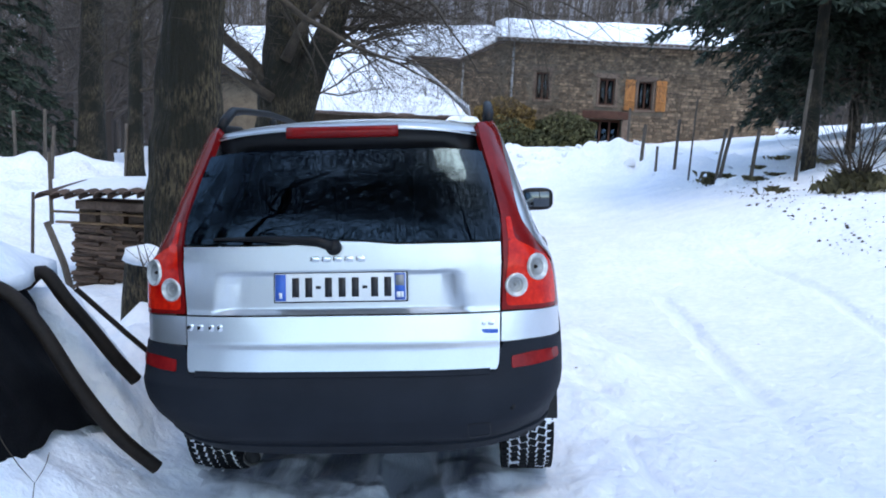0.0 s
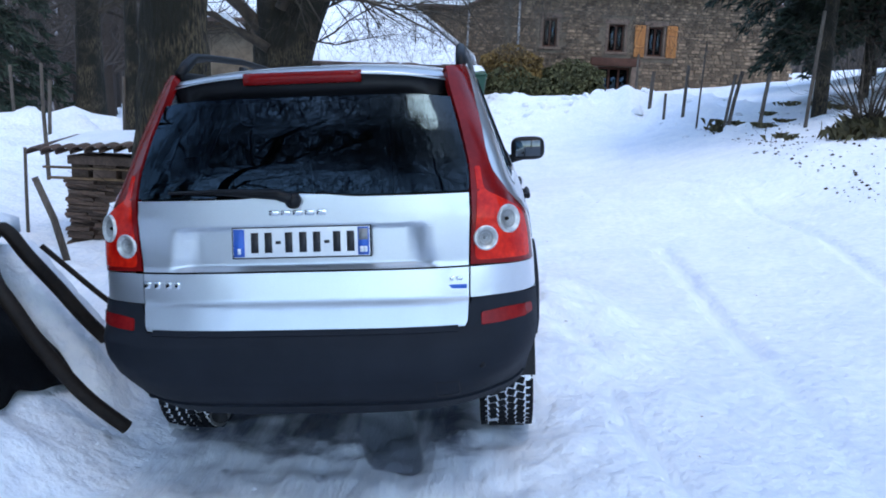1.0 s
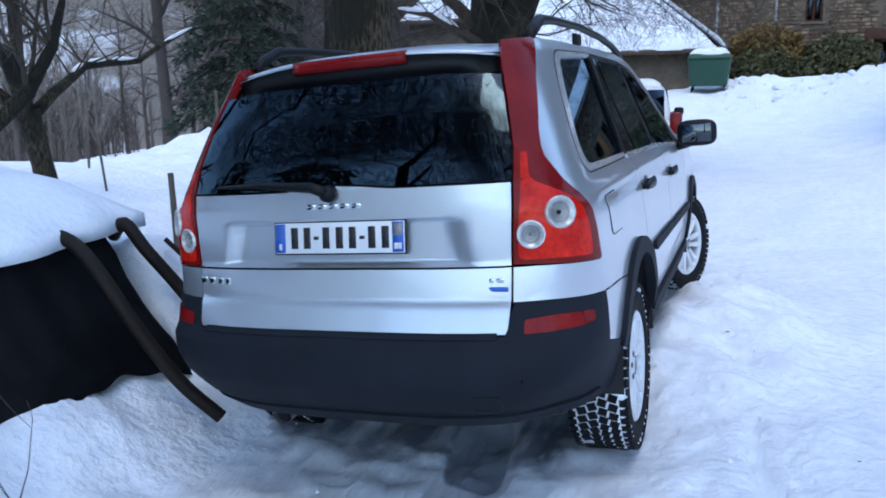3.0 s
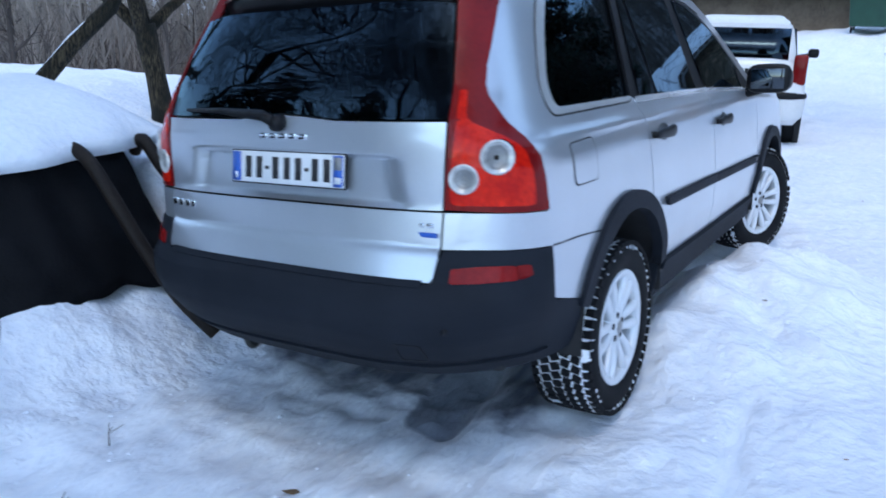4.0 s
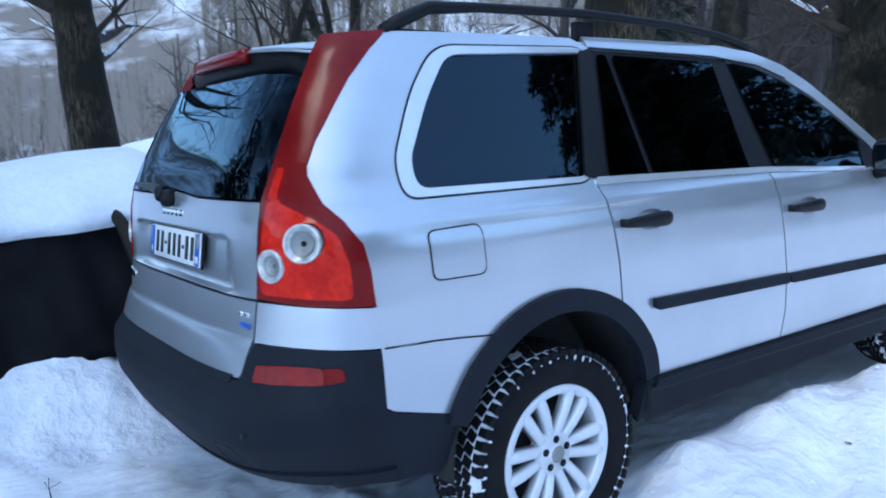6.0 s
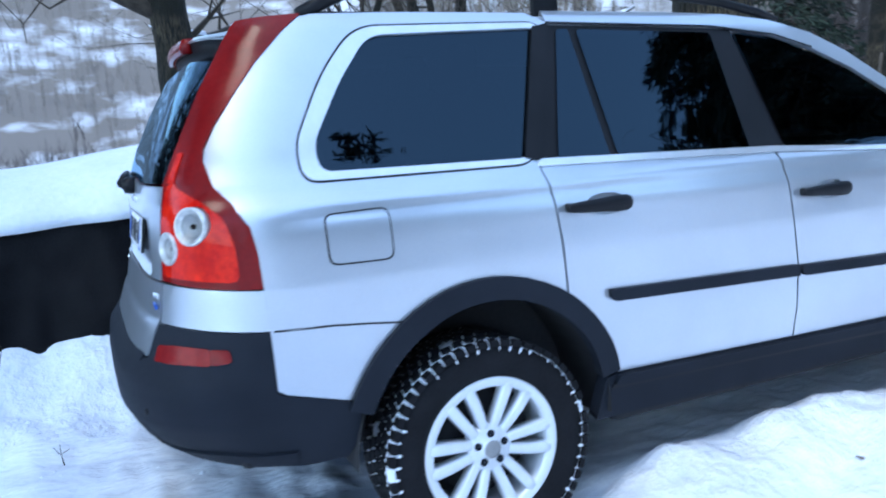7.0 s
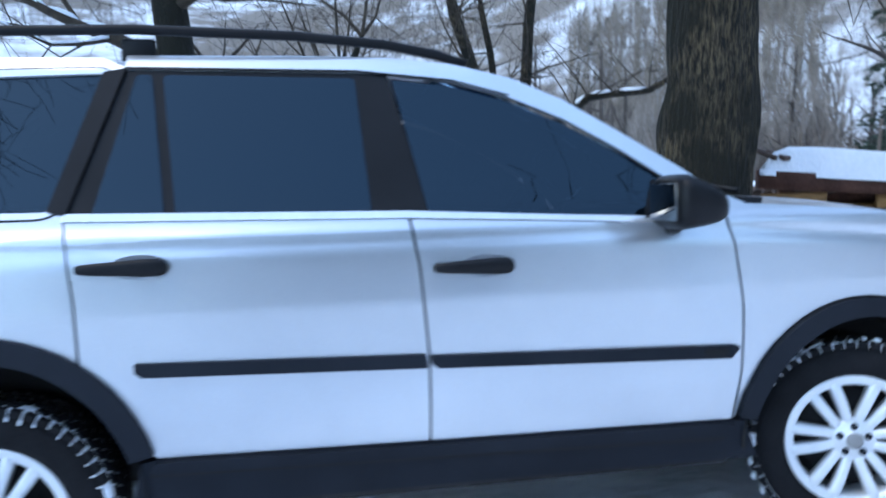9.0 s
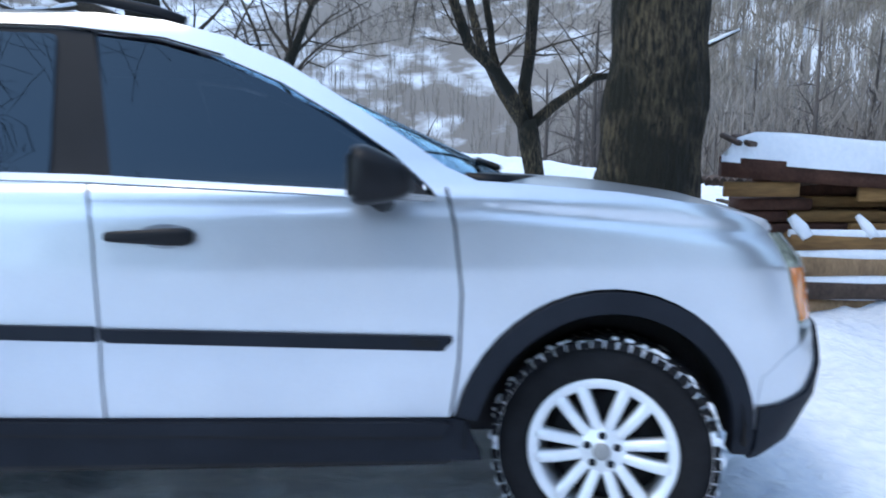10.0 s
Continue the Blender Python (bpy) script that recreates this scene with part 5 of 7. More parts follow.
def conifer(x, y, height, spread_r, low, seed, label, boughs=90, sprays=26, group="", size=1.0):
    """A trunk with drooping boughs, each set with many small needle sprays."""
    rng = np.random.default_rng(seed)
    base = gz(x, y) - 0.1
    T = thing("conifer", label, "tree", group, Matrix.Translation((x, y, base)))
    part("trunk", tube([(0, 0, height * t) for t in np.linspace(0, 1, 12)], [0.0105 * height * (1.02 - t) for t in np.linspace(0, 1, 12)], 10, None, 0.1), BARK, T)
    wood = bmesh.new()
    vs, fs = [], []
    for k in range(boughs):
        t = (k + 0.5) / boughs
        h = low + (height - low) * t ** 1.15
        reach = spread_r * (1 - (h - low) / (height - low + 0.5)) ** 0.75 * rng.uniform(0.65, 1.1) + 0.25
        w = k * 2.399 + rng.uniform(-0.4, 0.4)
        out = np.array([math.cos(w), math.sin(w), 0.0])
        p = [np.array([0, 0, h]) + out * reach * s + np.array([0, 0, 1]) * reach * (0.10 * s - 0.42 * s * s) for s in np.linspace(0, 1, 6)]
        tube([tuple(q) for q in p], [0.030 * (1.05 - s) for s in np.linspace(0, 1, 6)], 4, wood, caps=False)
        side = np.array([-out[1], out[0], 0.0])
        m = max(8, int(sprays * reach / spread_r * 1.6))
        for _ in range(m):
            s = rng.uniform(0.12, 1.0) ** 0.8
            c = np.array([0, 0, h]) + out * reach * s + np.array([0, 0, 1]) * reach * (0.10 * s - 0.42 * s * s)
            c = c + side * rng.normal(0, 0.13 * reach * (1.15 - 0.6 * s)) + np.array([0, 0, rng.normal(-0.03, 0.06)])
            for _ in range(3):
                d = out * rng.uniform(0.2, 1) + side * rng.normal(0, 0.8) + np.array([0, 0, rng.normal(-0.45, 0.35)])
                d /= np.linalg.norm(d)
                q = np.cross(d, rng.normal(size=3))
                q /= np.linalg.norm(q) + 1e-9
                ln, wd = size * rng.uniform(0.10, 0.24), size * rng.uniform(0.012, 0.028)
                b = len(vs)
                vs += [c - q * wd * 0.5, c + q * wd * 0.5, c + d * ln * 0.6 + q * wd, c + d * ln, c + d * ln * 0.6 - q * wd]
                fs.append((b, b + 1, b + 2, b + 3, b + 4))
    part("bough", wood, TWIG, T)["kind"] = "stuff"
    me = bpy.data.meshes.new("needles")
    me.from_pydata([tuple(v) for v in vs], [], fs)
    me.materials.append(NEEDLES)
    ob = new("needles", me)
    ob.parent = T
    tagged(ob, "dark green needle sprays", kind="stuff")
    return T


bare_tree(-2.53, 5.12, 9.0, 0.395, 11, "large bare tree with dark furrowed bark beside the car", 11, 3, low=3.2, sides=150, rise=(0.0, 0.6), droop=0.3, reach=0.50, thick=0.34)
TB = bare_tree(-2.95, 10.8, 8.5, 0.52, 23, "old forked bare tree with snow in its crotch", 9, 3, low=3.4, sides=72, snow=0.35, thick=0.34, reach=0.62, rise=(0.1, 0.9), turn0=0.4, droop=0.5)
# its second stem, low snowy limbs and the fine shoots that arch over the shed
rng = random.Random(29)
part("stem", tube([(0.10, -0.05, 1.7), (0.28, -0.10, 2.35), (0.52, -0.12, 2.95), (0.80, -0.10, 3.6), (1.15, -0.05, 4.6), (1.35, 0.1, 6.0)], [0.34, 0.30, 0.25, 0.21, 0.16, 0.07], 28, None, 0.12), BARK, TB, "leaning second stem")
shoots, runs = bmesh.new(), []
for way, rad in (([(-0.1, -0.4, 2.35), (-0.42, -0.52, 2.55), (-0.92, -0.6, 2.85), (-1.5, -0.6, 2.95)], (0.085, 0.075, 0.055, 0.02)), ([(-0.2, -0.2, 2.6), (-0.58, -0.2, 3.0), (-1.08, -0.2, 3.4), (-1.7, -0.3, 4.1)], (0.12, 0.11, 0.09, 0.06)), ([(0.1, -0.4, 3.0), (0.35, -0.5, 3.5), (0.75, -0.5, 4.0)], (0.10, 0.08, 0.06))):
    way = [Vector(p) for p in way]
    tube(way, rad, 8, shoots, 0.12)
    runs.append((way, list(rad)))
    for p, r in zip(way[1:], rad[1:]):
        for _ in range(3):
            limb(shoots, p, (rng.uniform(-1, 1), rng.uniform(-1, 0.4), rng.uniform(0, 1)), rng.uniform(0.5, 1.1), 0.014, 2, rng, 0.2, 5)
for k in range(20):
    a = rng.uniform(0, 1)
    limb(shoots, (0.35 + 0.7 * a, -0.15, 2.5 + 1.9 * a), (1.0, rng.uniform(-0.6, 0.35), rng.uniform(-0.2, 0.75)), rng.uniform(1.4, 3.6), rng.uniform(0.016, 0.034), 3 if k % 2 else 2, rng, 0.25, 5)
part("brushwood", shoots, TWIG, TB, "fine arching twigs")["kind"] = "stuff"
part("snow", snow_on(runs, rng, 0.8), SNOW, TB, "snow lying on the low limbs")["kind"] = "stuff"
OLD = bare_tree(-4.7, 1.12, 6.5, 0.23, 47, "gnarled leaning tree with snow along its limbs", 10, 3, low=2.0, snow=0.8, lean=(-0.02, -0.10), thick=0.5, reach=0.36, turn0=2.6)
# its long low limb with a line of snow
drop = gz(-4.7, 1.12) - 0.1
way = [Vector((x, y - 0.27, z - drop)) for x, y, z in ((-0.05, 0.22, 0.55), (0.20, 0.72, 0.68), (0.41, 0.93, 1.01), (0.59, 1.14, 1.32), (0.79, 1.37, 1.61), (0.90, 1.54, 1.95), (0.90, 1.72, 2.38))]
part("limb", tube(way, [0.11, 0.085, 0.075, 0.065, 0.06, 0.045, 0.02], 10, None, 0.15), BARK, OLD)
rng, shoots = random.Random(71), bmesh.new()
for p, r in zip(way[4:], (0.022, 0.02, 0.019)):
    for _ in range(3):
        limb(shoots, p, (rng.uniform(-1, 0.6), rng.uniform(-0.8, 0.8), rng.uniform(0.5, 1.2)), rng.uniform(0.9, 1.7), r, 2, rng, 0.1, 5)
part("brushwood", shoots, TWIG, OLD)["kind"] = "stuff"
part("snow", tube([p + Vector((0, 0, 0.055)) for p in way[1:5]], [0.01, 0.035, 0.032, 0.012], 7, None, 0.3), SNOW, OLD, "snow lying along the limb")
def forked_tree(x, y, label):
    """A short mossy trunk that splits low into crooked limbs."""
    rng = random.Random(59)
    base = gz(x, y)
    T = thing("tree", label, "tree", "", Matrix.Translation((x, y, base)))
    low = [Vector((0.0, 0.0, -0.15)), Vector((0.0, -0.02, 0.12)), Vector((-0.02, -0.05, 0.75 - base)), Vector((-0.03, -0.12, 1.14 - base)), Vector((-0.04, -0.17, 1.42 - base))]
    part("trunk", tube(low, [0.20, 0.155, 0.13, 0.135, 0.14], 20, None, 0.22), BARK, T)
    twigs, runs = bmesh.new(), []
    for way, rad in (
        ([(-0.04, -0.19, 1.34), (0.10, -0.40, 1.74), (0.22, -0.63, 2.04), (0.34, -0.98, 2.33), (0.40, -1.24, 3.0), (0.46, -1.37, 3.6), (0.5, -1.7, 4.6)], (0.105, 0.085, 0.08, 0.072, 0.060, 0.045, 0.02)),
        ([(0.16, -0.52, 1.88), (0.12, -0.66, 2.28), (0.10, -0.69, 2.57), (0.04, -0.77, 3.01), (0.0, -0.84, 3.5), (-0.1, -1.0, 4.2)], (0.05, 0.048, 0.045, 0.04, 0.032, 0.012)),
        ([(-0.04, -0.17, 1.34), (-0.10, -0.20, 1.84), (-0.13, -0.14, 2.28), (-0.16, -0.09, 3.0), (-0.20, 0.0, 3.65), (-0.1, 0.2, 4.9)], (0.10, 0.085, 0.08, 0.072, 0.06, 0.02)),
        ([(-0.03, -0.11, 1.36), (0.03, 0.18, 1.62), (0.08, 0.46, 1.82), (0.12, 0.67, 1.98), (0.22, 1.01, 2.02), (0.30, 1.45, 2.06), (0.36, 1.9, 2.30), (0.5, 2.4, 2.55)], (0.085, 0.065, 0.058, 0.055, 0.05, 0.045, 0.035, 0.012)),
        ([(-0.06, -0.2, 1.36), (-0.45, -0.45, 1.8), (-0.8, -0.7, 2.4), (-1.0, -0.9, 3.2), (-1.3, -1.1, 4.3)], (0.09, 0.075, 0.065, 0.05, 0.02)),
    ):
        way = [Vector((px, py, pz - base)) for px, py, pz in way]
        part("limb", tube(way, rad, 10, None, 0.2), BARK, T)
        runs.append((way, list(rad)))
        for p, r in list(zip(way, rad))[2:]:
            for _ in range(3):
                limb(twigs, p, (rng.uniform(-1, 1), rng.uniform(-1, 1), rng.uniform(0, 1.2)), rng.uniform(0.6, 1.4), max(0.008, r * 0.25), 2, rng, 0.1, 5)
    part("crown", twigs, TWIG, T)
    part("snow", snow_on(runs, rng, 0.55), SNOW, T, "snow lying on the limbs")["kind"] = "stuff"
    return T


forked_tree(-7.16, 5.2, "small bare tree forking low over the snow")
HIGH = bare_tree(-3.8, -7.0, 13.5, 0.20, 61, "tall bare tree by the drive with spreading twigs", 22, 3, low=5.2, reach=0.46, rise=(0.0, 0.7), thick=0.30, droop=0.2, group="bare trees behind the drive", slim=0.0048)
for x, y, turn, s in ((2.6, -8.0, 2.0, 0.95), (-8.8, -4.8, 4.2, 1.0)):
    copy_thing(HIGH, Matrix.Translation((x, y, gz(x, y) - 0.1)) @ Matrix.Rotation(turn, 4, "Z") @ Matrix.Scale(s, 4))
bare_tree(-9.3, 16.8, 12.0, 0.36, 73, "tall thick-stemmed bare tree at the field's edge", 12, 3, low=3.0, reach=0.35, thick=0.30)
bare_tree(-6.8, 13.7, 10.0, 0.17, 79, "slim mossy bare tree at the field's edge", 10, 3, low=2.2, reach=0.35, thick=0.35)
conifer(6.95, 12.8, 13.0, 3.1, 3.5, 5, "tall dark conifer on the snowy bank", 210, 115, size=1.15)
conifer(8.7, 14.9, 10.0, 2.2, 1.3, 15, "dark conifer with low boughs on the snowy bank", 120, 70, size=1.2)
conifer(7.9, 15.2, 9.0, 2.2, 2.6, 16, "dark slender conifer on the snowy bank", 100, 60, size=1.2)
conifer(11.2, 20.0, 10.5, 2.6, 1.6, 6, "dark conifer on the snowy bank", 190, 100, size=1.2)
conifer(-11.9, 16.3, 14.0, 2.0, 1.0, 7, "dark spruce behind the snowy field", 130, 40, size=1.3)
E1 = conifer(44, 4, 7.5, 2.4, 0.6, 9, "dark pine on the slopes out of view", 80, 26, "pines of the slope", 1.6)
rng = random.Random(3)
# unseen: east ones for window reflections, five south-west ones added to darken the tailgate
for x, y, s in ((47, 19, 1.0), (42, -6, 0.8), (50, -18, 1.1), (46, 30, 0.9), (40, 21, 0.75), (53, 2, 1.2), (43, 40, 1.0), (48, -30, 1.0), (56, 12, 1.3), (44, 9, 0.9), (38, 33, 0.8), (40, -1, 0.5), (41, 13, 0.55), (39, 17, 0.45), (43, 25, 0.6), (45, 36, 0.7), (42, 45, 0.8), (40, 51, 0.7), (46, 58, 0.9), (41, 27, 0.5), (48, 6, 0.7), (47, -12, 0.7), (45, -24, 0.8), (50, 48, 1.0), (38, 9, 0.4), (39, 39, 0.6), (24, -6, 1.2), (13.5, 0.6, 1.38), (13.6, 3.3, 1.46), (13.2, 5.5, 1.52), (26, 14, 1.4), (24, -12, 1.2), (-13, -9, 1.5), (-16, -12, 1.6), (-10.5, -13, 1.5), (-19, -9.5, 1.5), (-13, -16, 1.7)):
    c = copy_thing(E1, Matrix.Translation((x, y, gz(x, y) - 0.1)) @ Matrix.Rotation(rng.uniform(0, 6), 4, "Z") @ Matrix.Scale(s, 4))
# the wood beyond the field
W1 = bare_tree(-13, 24, 11, 0.20, 81, "slender bare tree of the wood", 10, 2, low=1.5, wood=FOREST, group="trees of the wood", reach=0.30, sides=8, rise=(0.3, 1.2))
W2 = bare_tree(-18, 20, 12, 0.24, 83, "slender bare tree of the wood", 11, 2, low=2.0, wood=FOREST, group="trees of the wood", reach=0.34, sides=8, rise=(0.3, 1.2))
for k in range(46):
    a, d = radians(rng.uniform(20, 37)), rng.uniform(26, 62)
    x, y = 0.5 - d * math.sin(a), -2.5 + d * math.cos(a)
    if x > -7 or (y < 31 and x > -9) or 0.66 < a < 0.73:
        continue
    copy_thing((W1, W2)[k % 2], Matrix.Translation((x, y, gz(x, y) - 0.2)) @ Matrix.Rotation(rng.uniform(0, 6), 4, "Z") @ Matrix.Scale(rng.uniform(0.7, 1.25), 4))

for k in range(44):
    a, d = rng.uniform(0.86, 1.40), rng.uniform(27, 48)
    x, y = 3.2 - d * math.sin(a), 3.2 + d * math.cos(a)
    if 0.98 < a < 1.19 and k % 4:
        continue
    copy_thing((W1, W2)[k % 2], Matrix.Translation((x, y, gz(x, y) - 0.2)) @ Matrix.Rotation(rng.uniform(0, 6), 4, "Z") @ Matrix.Scale(rng.uniform(0.45, 0.75), 4))


def woodland(count, seed, keep, r0, r1, height, name, label, mat, thin=0.012):
    """Far bare trees, each a stem with upward strokes for its limbs."""
    g = np.random.default_rng(seed)
    vs, fs = [], []
    made = 0
    while made < count:
        r, a = math.sqrt(g.uniform(r0 ** 2, r1 ** 2)), g.uniform(-math.pi, math.pi)
        x, y = r * math.cos(a), 5 + r * math.sin(a)
        if not keep(x, y, a):
            made += 0.02
            continue
        made += 1
        z, h = float(lay(x, y)) - 0.3, height * g.uniform(0.6, 1.2)
        for k in range(8):
            t = 0.0 if k == 0 else g.uniform(0.2, 0.75)
            w, ln = g.uniform(0, 6.3), h * (1.0 if k == 0 else g.uniform(0.25, 0.5) * (1.2 - t))
            d = np.array([math.cos(w) * (0.03 if k == 0 else 0.55), math.sin(w) * (0.03 if k == 0 else 0.55), 1.0])
            p = np.array([x, y, z + t * h])
            q = p + d / np.linalg.norm(d) * ln
            hw = (1.5 * thin if k == 0 else thin) * h
            b = len(vs)
            for c in (0.0, 2.1, 4.2):
                vs.append(p + np.array([math.cos(c), math.sin(c), 0]) * hw)
            vs.append(q)
            fs += [(b, b + 1, b + 3), (b + 1, b + 2, b + 3), (b + 2, b, b + 3)]
    me = bpy.data.meshes.new(name)
    me.from_pydata([tuple(v) for v in vs], [], fs)
    me.materials.append(mat)
    tagged(new(name, me), label, "woodland", kind="stuff")


woodland(9000, 5, lambda x, y, a: y > 46 and -y * 0.70 < x < y * 1.0, 62, 330, 13, "woodland", "brown bare woodland on the hill behind the house", FOREST)
woodland(11000, 6, lambda x, y, a: x < -38 and math.sin(x * 0.05 + 0.6) * math.cos(y * 0.06 + 1) + 0.5 * math.sin(x * 0.021 + y * 0.033) > -0.12, 60, 400, 8, "woodland", "grey bare woodland on the snowy hillside", HAZED_WOOD, 0.008)
# out of view: added to darken what the car's flank mirrors
woodland(700, 8, lambda x, y, a: x > 60 and abs(y) < 160, 70, 150, 8, "woodland", "dark woodland out of view on the eastern slope", FOREST, 0.03)
woodland(500, 7, lambda x, y, a: y < -45 and x < 60, 60, 300, 10, "woodland", "dark woodland round the valley", FOREST)

woodland(2600, 16, lambda x, y, a: 0.95 < math.atan2(3.1 - x, y - 3.2) < 1.24, 70, 230, 12, "woodland", "grey-brown bare wood climbing the hillside", HAZED_WOOD, 0.013)
woodland(1500, 14, lambda x, y, a: 0.95 < math.atan2(3.1 - x, y - 3.2) < 1.21, 26, 70, 6.0, "thicket", "dense grey-brown thicket at the foot of the hillside", HAZED_WOOD, 0.007)
woodland(900, 15, lambda x, y, a: 1.21 < math.atan2(3.1 - x, y - 3.2) < 1.85, 34, 70, 2.6, "thicket", "low grey-brown thicket along the snowy field", HAZED_WOOD, 0.008)
woodland(1100, 12, lambda x, y, a: x < -21 and y > -3 and not 0.66 < math.atan2(1 - x, y + 2.4) < 0.74, 24, 52, 3.6, "thicket", "grey-brown bare thicket beyond the snowy field", FOREST, 0.007)


# ---- farmhouse ----
def wall_poly(outline, y, depth, holes=()):
    """An upright wall from its outline in x and z, with openings through it."""
    bm = patch(outline, lambda a, b, off: Vector((a, y - off, b)), (50, 50), holes, depth)
    return bm


HOUSE_Y = 29.0
OPENINGS = [(4.9, 6.2, 1.6, 3.14), (2.68, 3.22, 3.80, 4.88), (5.22, 5.84, 3.70, 4.74), (6.76, 7.34, 3.58, 4.69)]
HOUSE = thing("house", "old stone farmhouse with a snow-covered roof and brown shutters", "house")
shape = [(1.3, 1.2), (12.3, 1.2), (12.3, 4.95), (11.4, 5.75), (11.4, 6.05), (1.3, 6.05)]
part("wall", wall_poly(shape, HOUSE_Y, 0.5, [[(a, c), (b, c), (b, d), (a, d)] for a, b, c, d in OPENINGS]), MORTAR, HOUSE, smooth=False)
part("side_wall", box(1.3, 1.8, 29.5, 36, 1.2, 6.05), MORTAR, HOUSE)
part("side_wall", box(11.8, 12.3, 29.5, 36, 1.2, 5.0), MORTAR, HOUSE)
part("rear_wall", box(1.8, 11.8, 35.5, 36, 1.2, 6.05), MORTAR, HOUSE)


def slab(corners, thick):
    bm = bmesh.new()
    top = [bm.verts.new(c) for c in corners]
    low = [bm.verts.new((c[0], c[1], c[2] - thick)) for c in corners]
    bm.faces.new(top)
    bm.faces.new(low[::-1])
    for k in range(len(corners)):
        n = (k + 1) % len(corners)
        bm.faces.new((top[k], low[k], low[n], top[n]))
    bmesh.ops.recalc_face_normals(bm, faces=bm.faces[:])
    return bm


def snow_slab(corners, thick, seed=0.0, cuts=24):
    """A blanket of snow with a rounded, uneven edge over four corners."""
    a, b, c, d = (Vector(p) for p in corners)
    bm = bmesh.new()
    rows = []
    for i in range(cuts + 1):
        row = []
        for j in range(cuts + 1):
            u, v = i / cuts, j / cuts
            p = (a * (1 - u) + b * u) * (1 - v) + (d * (1 - u) + c * u) * v
            e = min(u, 1 - u, v, 1 - v)
            k = min(1.0, (e * cuts / 1.6)) ** 0.5 if e > 0 else 0.0
            q = p + Vector((0, 0, thick * k * (1 + 0.22 * noise.noise(p * 0.9 + Vector((seed, 0, 0)))) + 0.02))
            if e == 0:
                q += Vector((0.05 * noise.noise(p * 3), 0.05 * noise.noise(p * 3.1 + Vector((5, 0, 0))), 0))
            row.append(bm.verts.new(q))
        rows.append(row)
    for i in range(cuts):
        for j in range(cuts):
            bm.faces.new((rows[i][j], rows[i + 1][j], rows[i + 1][j + 1], rows[i][j + 1]))
    ring = [r[0] for r in rows] + rows[-1][1:] + [r[-1] for r in rows[::-1][1:]] + rows[0][::-1][1:-1]
    low = [bm.verts.new((v.co.x, v.co.y, v.co.z - 0.05)) for v in ring]
    for k in range(len(ring)):
        n = (k + 1) % len(ring)
        bm.faces.new((ring[k], low[k], low[n], ring[n]))
    bmesh.ops.recalc_face_normals(bm, faces=bm.faces[:])
    return bm


ROOF_H = part("roof", slab([(1.0, 28.55, 6.10), (11.5, 28.55, 6.10), (11.5, 32.8, 7.35), (1.0, 32.8, 7.35)], 0.14), TILE, HOUSE)
part("roof_rear", slab([(1.0, 36.5, 6.10), (11.5, 36.5, 6.10), (11.5, 32.8, 7.35), (1.0, 32.8, 7.35)], 0.14), TILE, HOUSE)
part("roof_snow", snow_slab([(1.0, 28.60, 6.10), (11.5, 28.60, 6.10), (11.5, 32.8, 7.35), (1.0, 32.8, 7.35)], 0.17), SNOW, ROOF_H, "thick snow on the roof")
part("roof_snow", snow_slab([(11.5, 36.4, 6.10), (1.0, 36.4, 6.10), (1.0, 32.8, 7.35), (11.5, 32.8, 7.35)], 0.30), SNOW, ROOF_H)
part("side_roof", slab([(11.3, 28.6, 5.85), (12.75, 28.6, 4.80), (12.75, 36, 4.80), (11.3, 36, 5.85)], 0.12), TILE, HOUSE)
part("gutter", tube([(1.0, 28.5, 6.02), (11.5, 28.5, 6.00)], [0.06, 0.06], 8), ZINC, HOUSE)
for k in range(38):
    part("eave_tile", moved(box(-0.10, 0.10, -0.16, 0.16, -0.03, 0.03, 0.02), Matrix.Translation((1.15 + k * 0.275, 28.52, 6.07)) @ Matrix.Rotation(radians(17), 4, "X")), TILE, ROOF_H)
part("downpipe", tube([(1.72, 28.9, 6.0), (1.72, 28.92, 3.6), (1.68, 28.92, 1.7)], [0.05, 0.05, 0.05], 8), ZINC, HOUSE, "grey zinc downpipe")

LOWER = thing("house_annex", "low stone annex with a snow-covered roof", "house")
part("wall", wall_poly([(-4.5, 1.2), (1.3, 1.2), (1.3, 5.95), (-0.4, 5.15), (-4.5, 5.20)], HOUSE_Y + 0.1, 0.5), MORTAR, LOWER, smooth=False)
R2 = part("roof", slab([(-4.8, 28.8, 5.28), (-0.4, 28.8, 5.22), (1.25, 28.8, 6.05), (1.25, 33, 7.0), (-4.8, 33, 6.8)], 0.12), TILE, LOWER)
part("roof_snow", snow_slab([(-4.8, 28.85, 5.28), (-0.4, 28.85, 5.22), (1.2, 33, 7.0), (-4.8, 33, 6.8)], 0.28), SNOW, R2, "thick snow on the roof")
part("roof_snow", slab([(-0.4, 28.82, 5.30), (1.25, 28.82, 6.16), (1.25, 33, 7.2), (0.9, 33, 7.15)], 0.10), SNOW, R2)
part("downpipe", tube([(-0.25, 28.98, 5.1), (-0.28, 28.98, 2.0)], [0.045, 0.045], 8), ZINC, LOWER, "grey zinc downpipe")


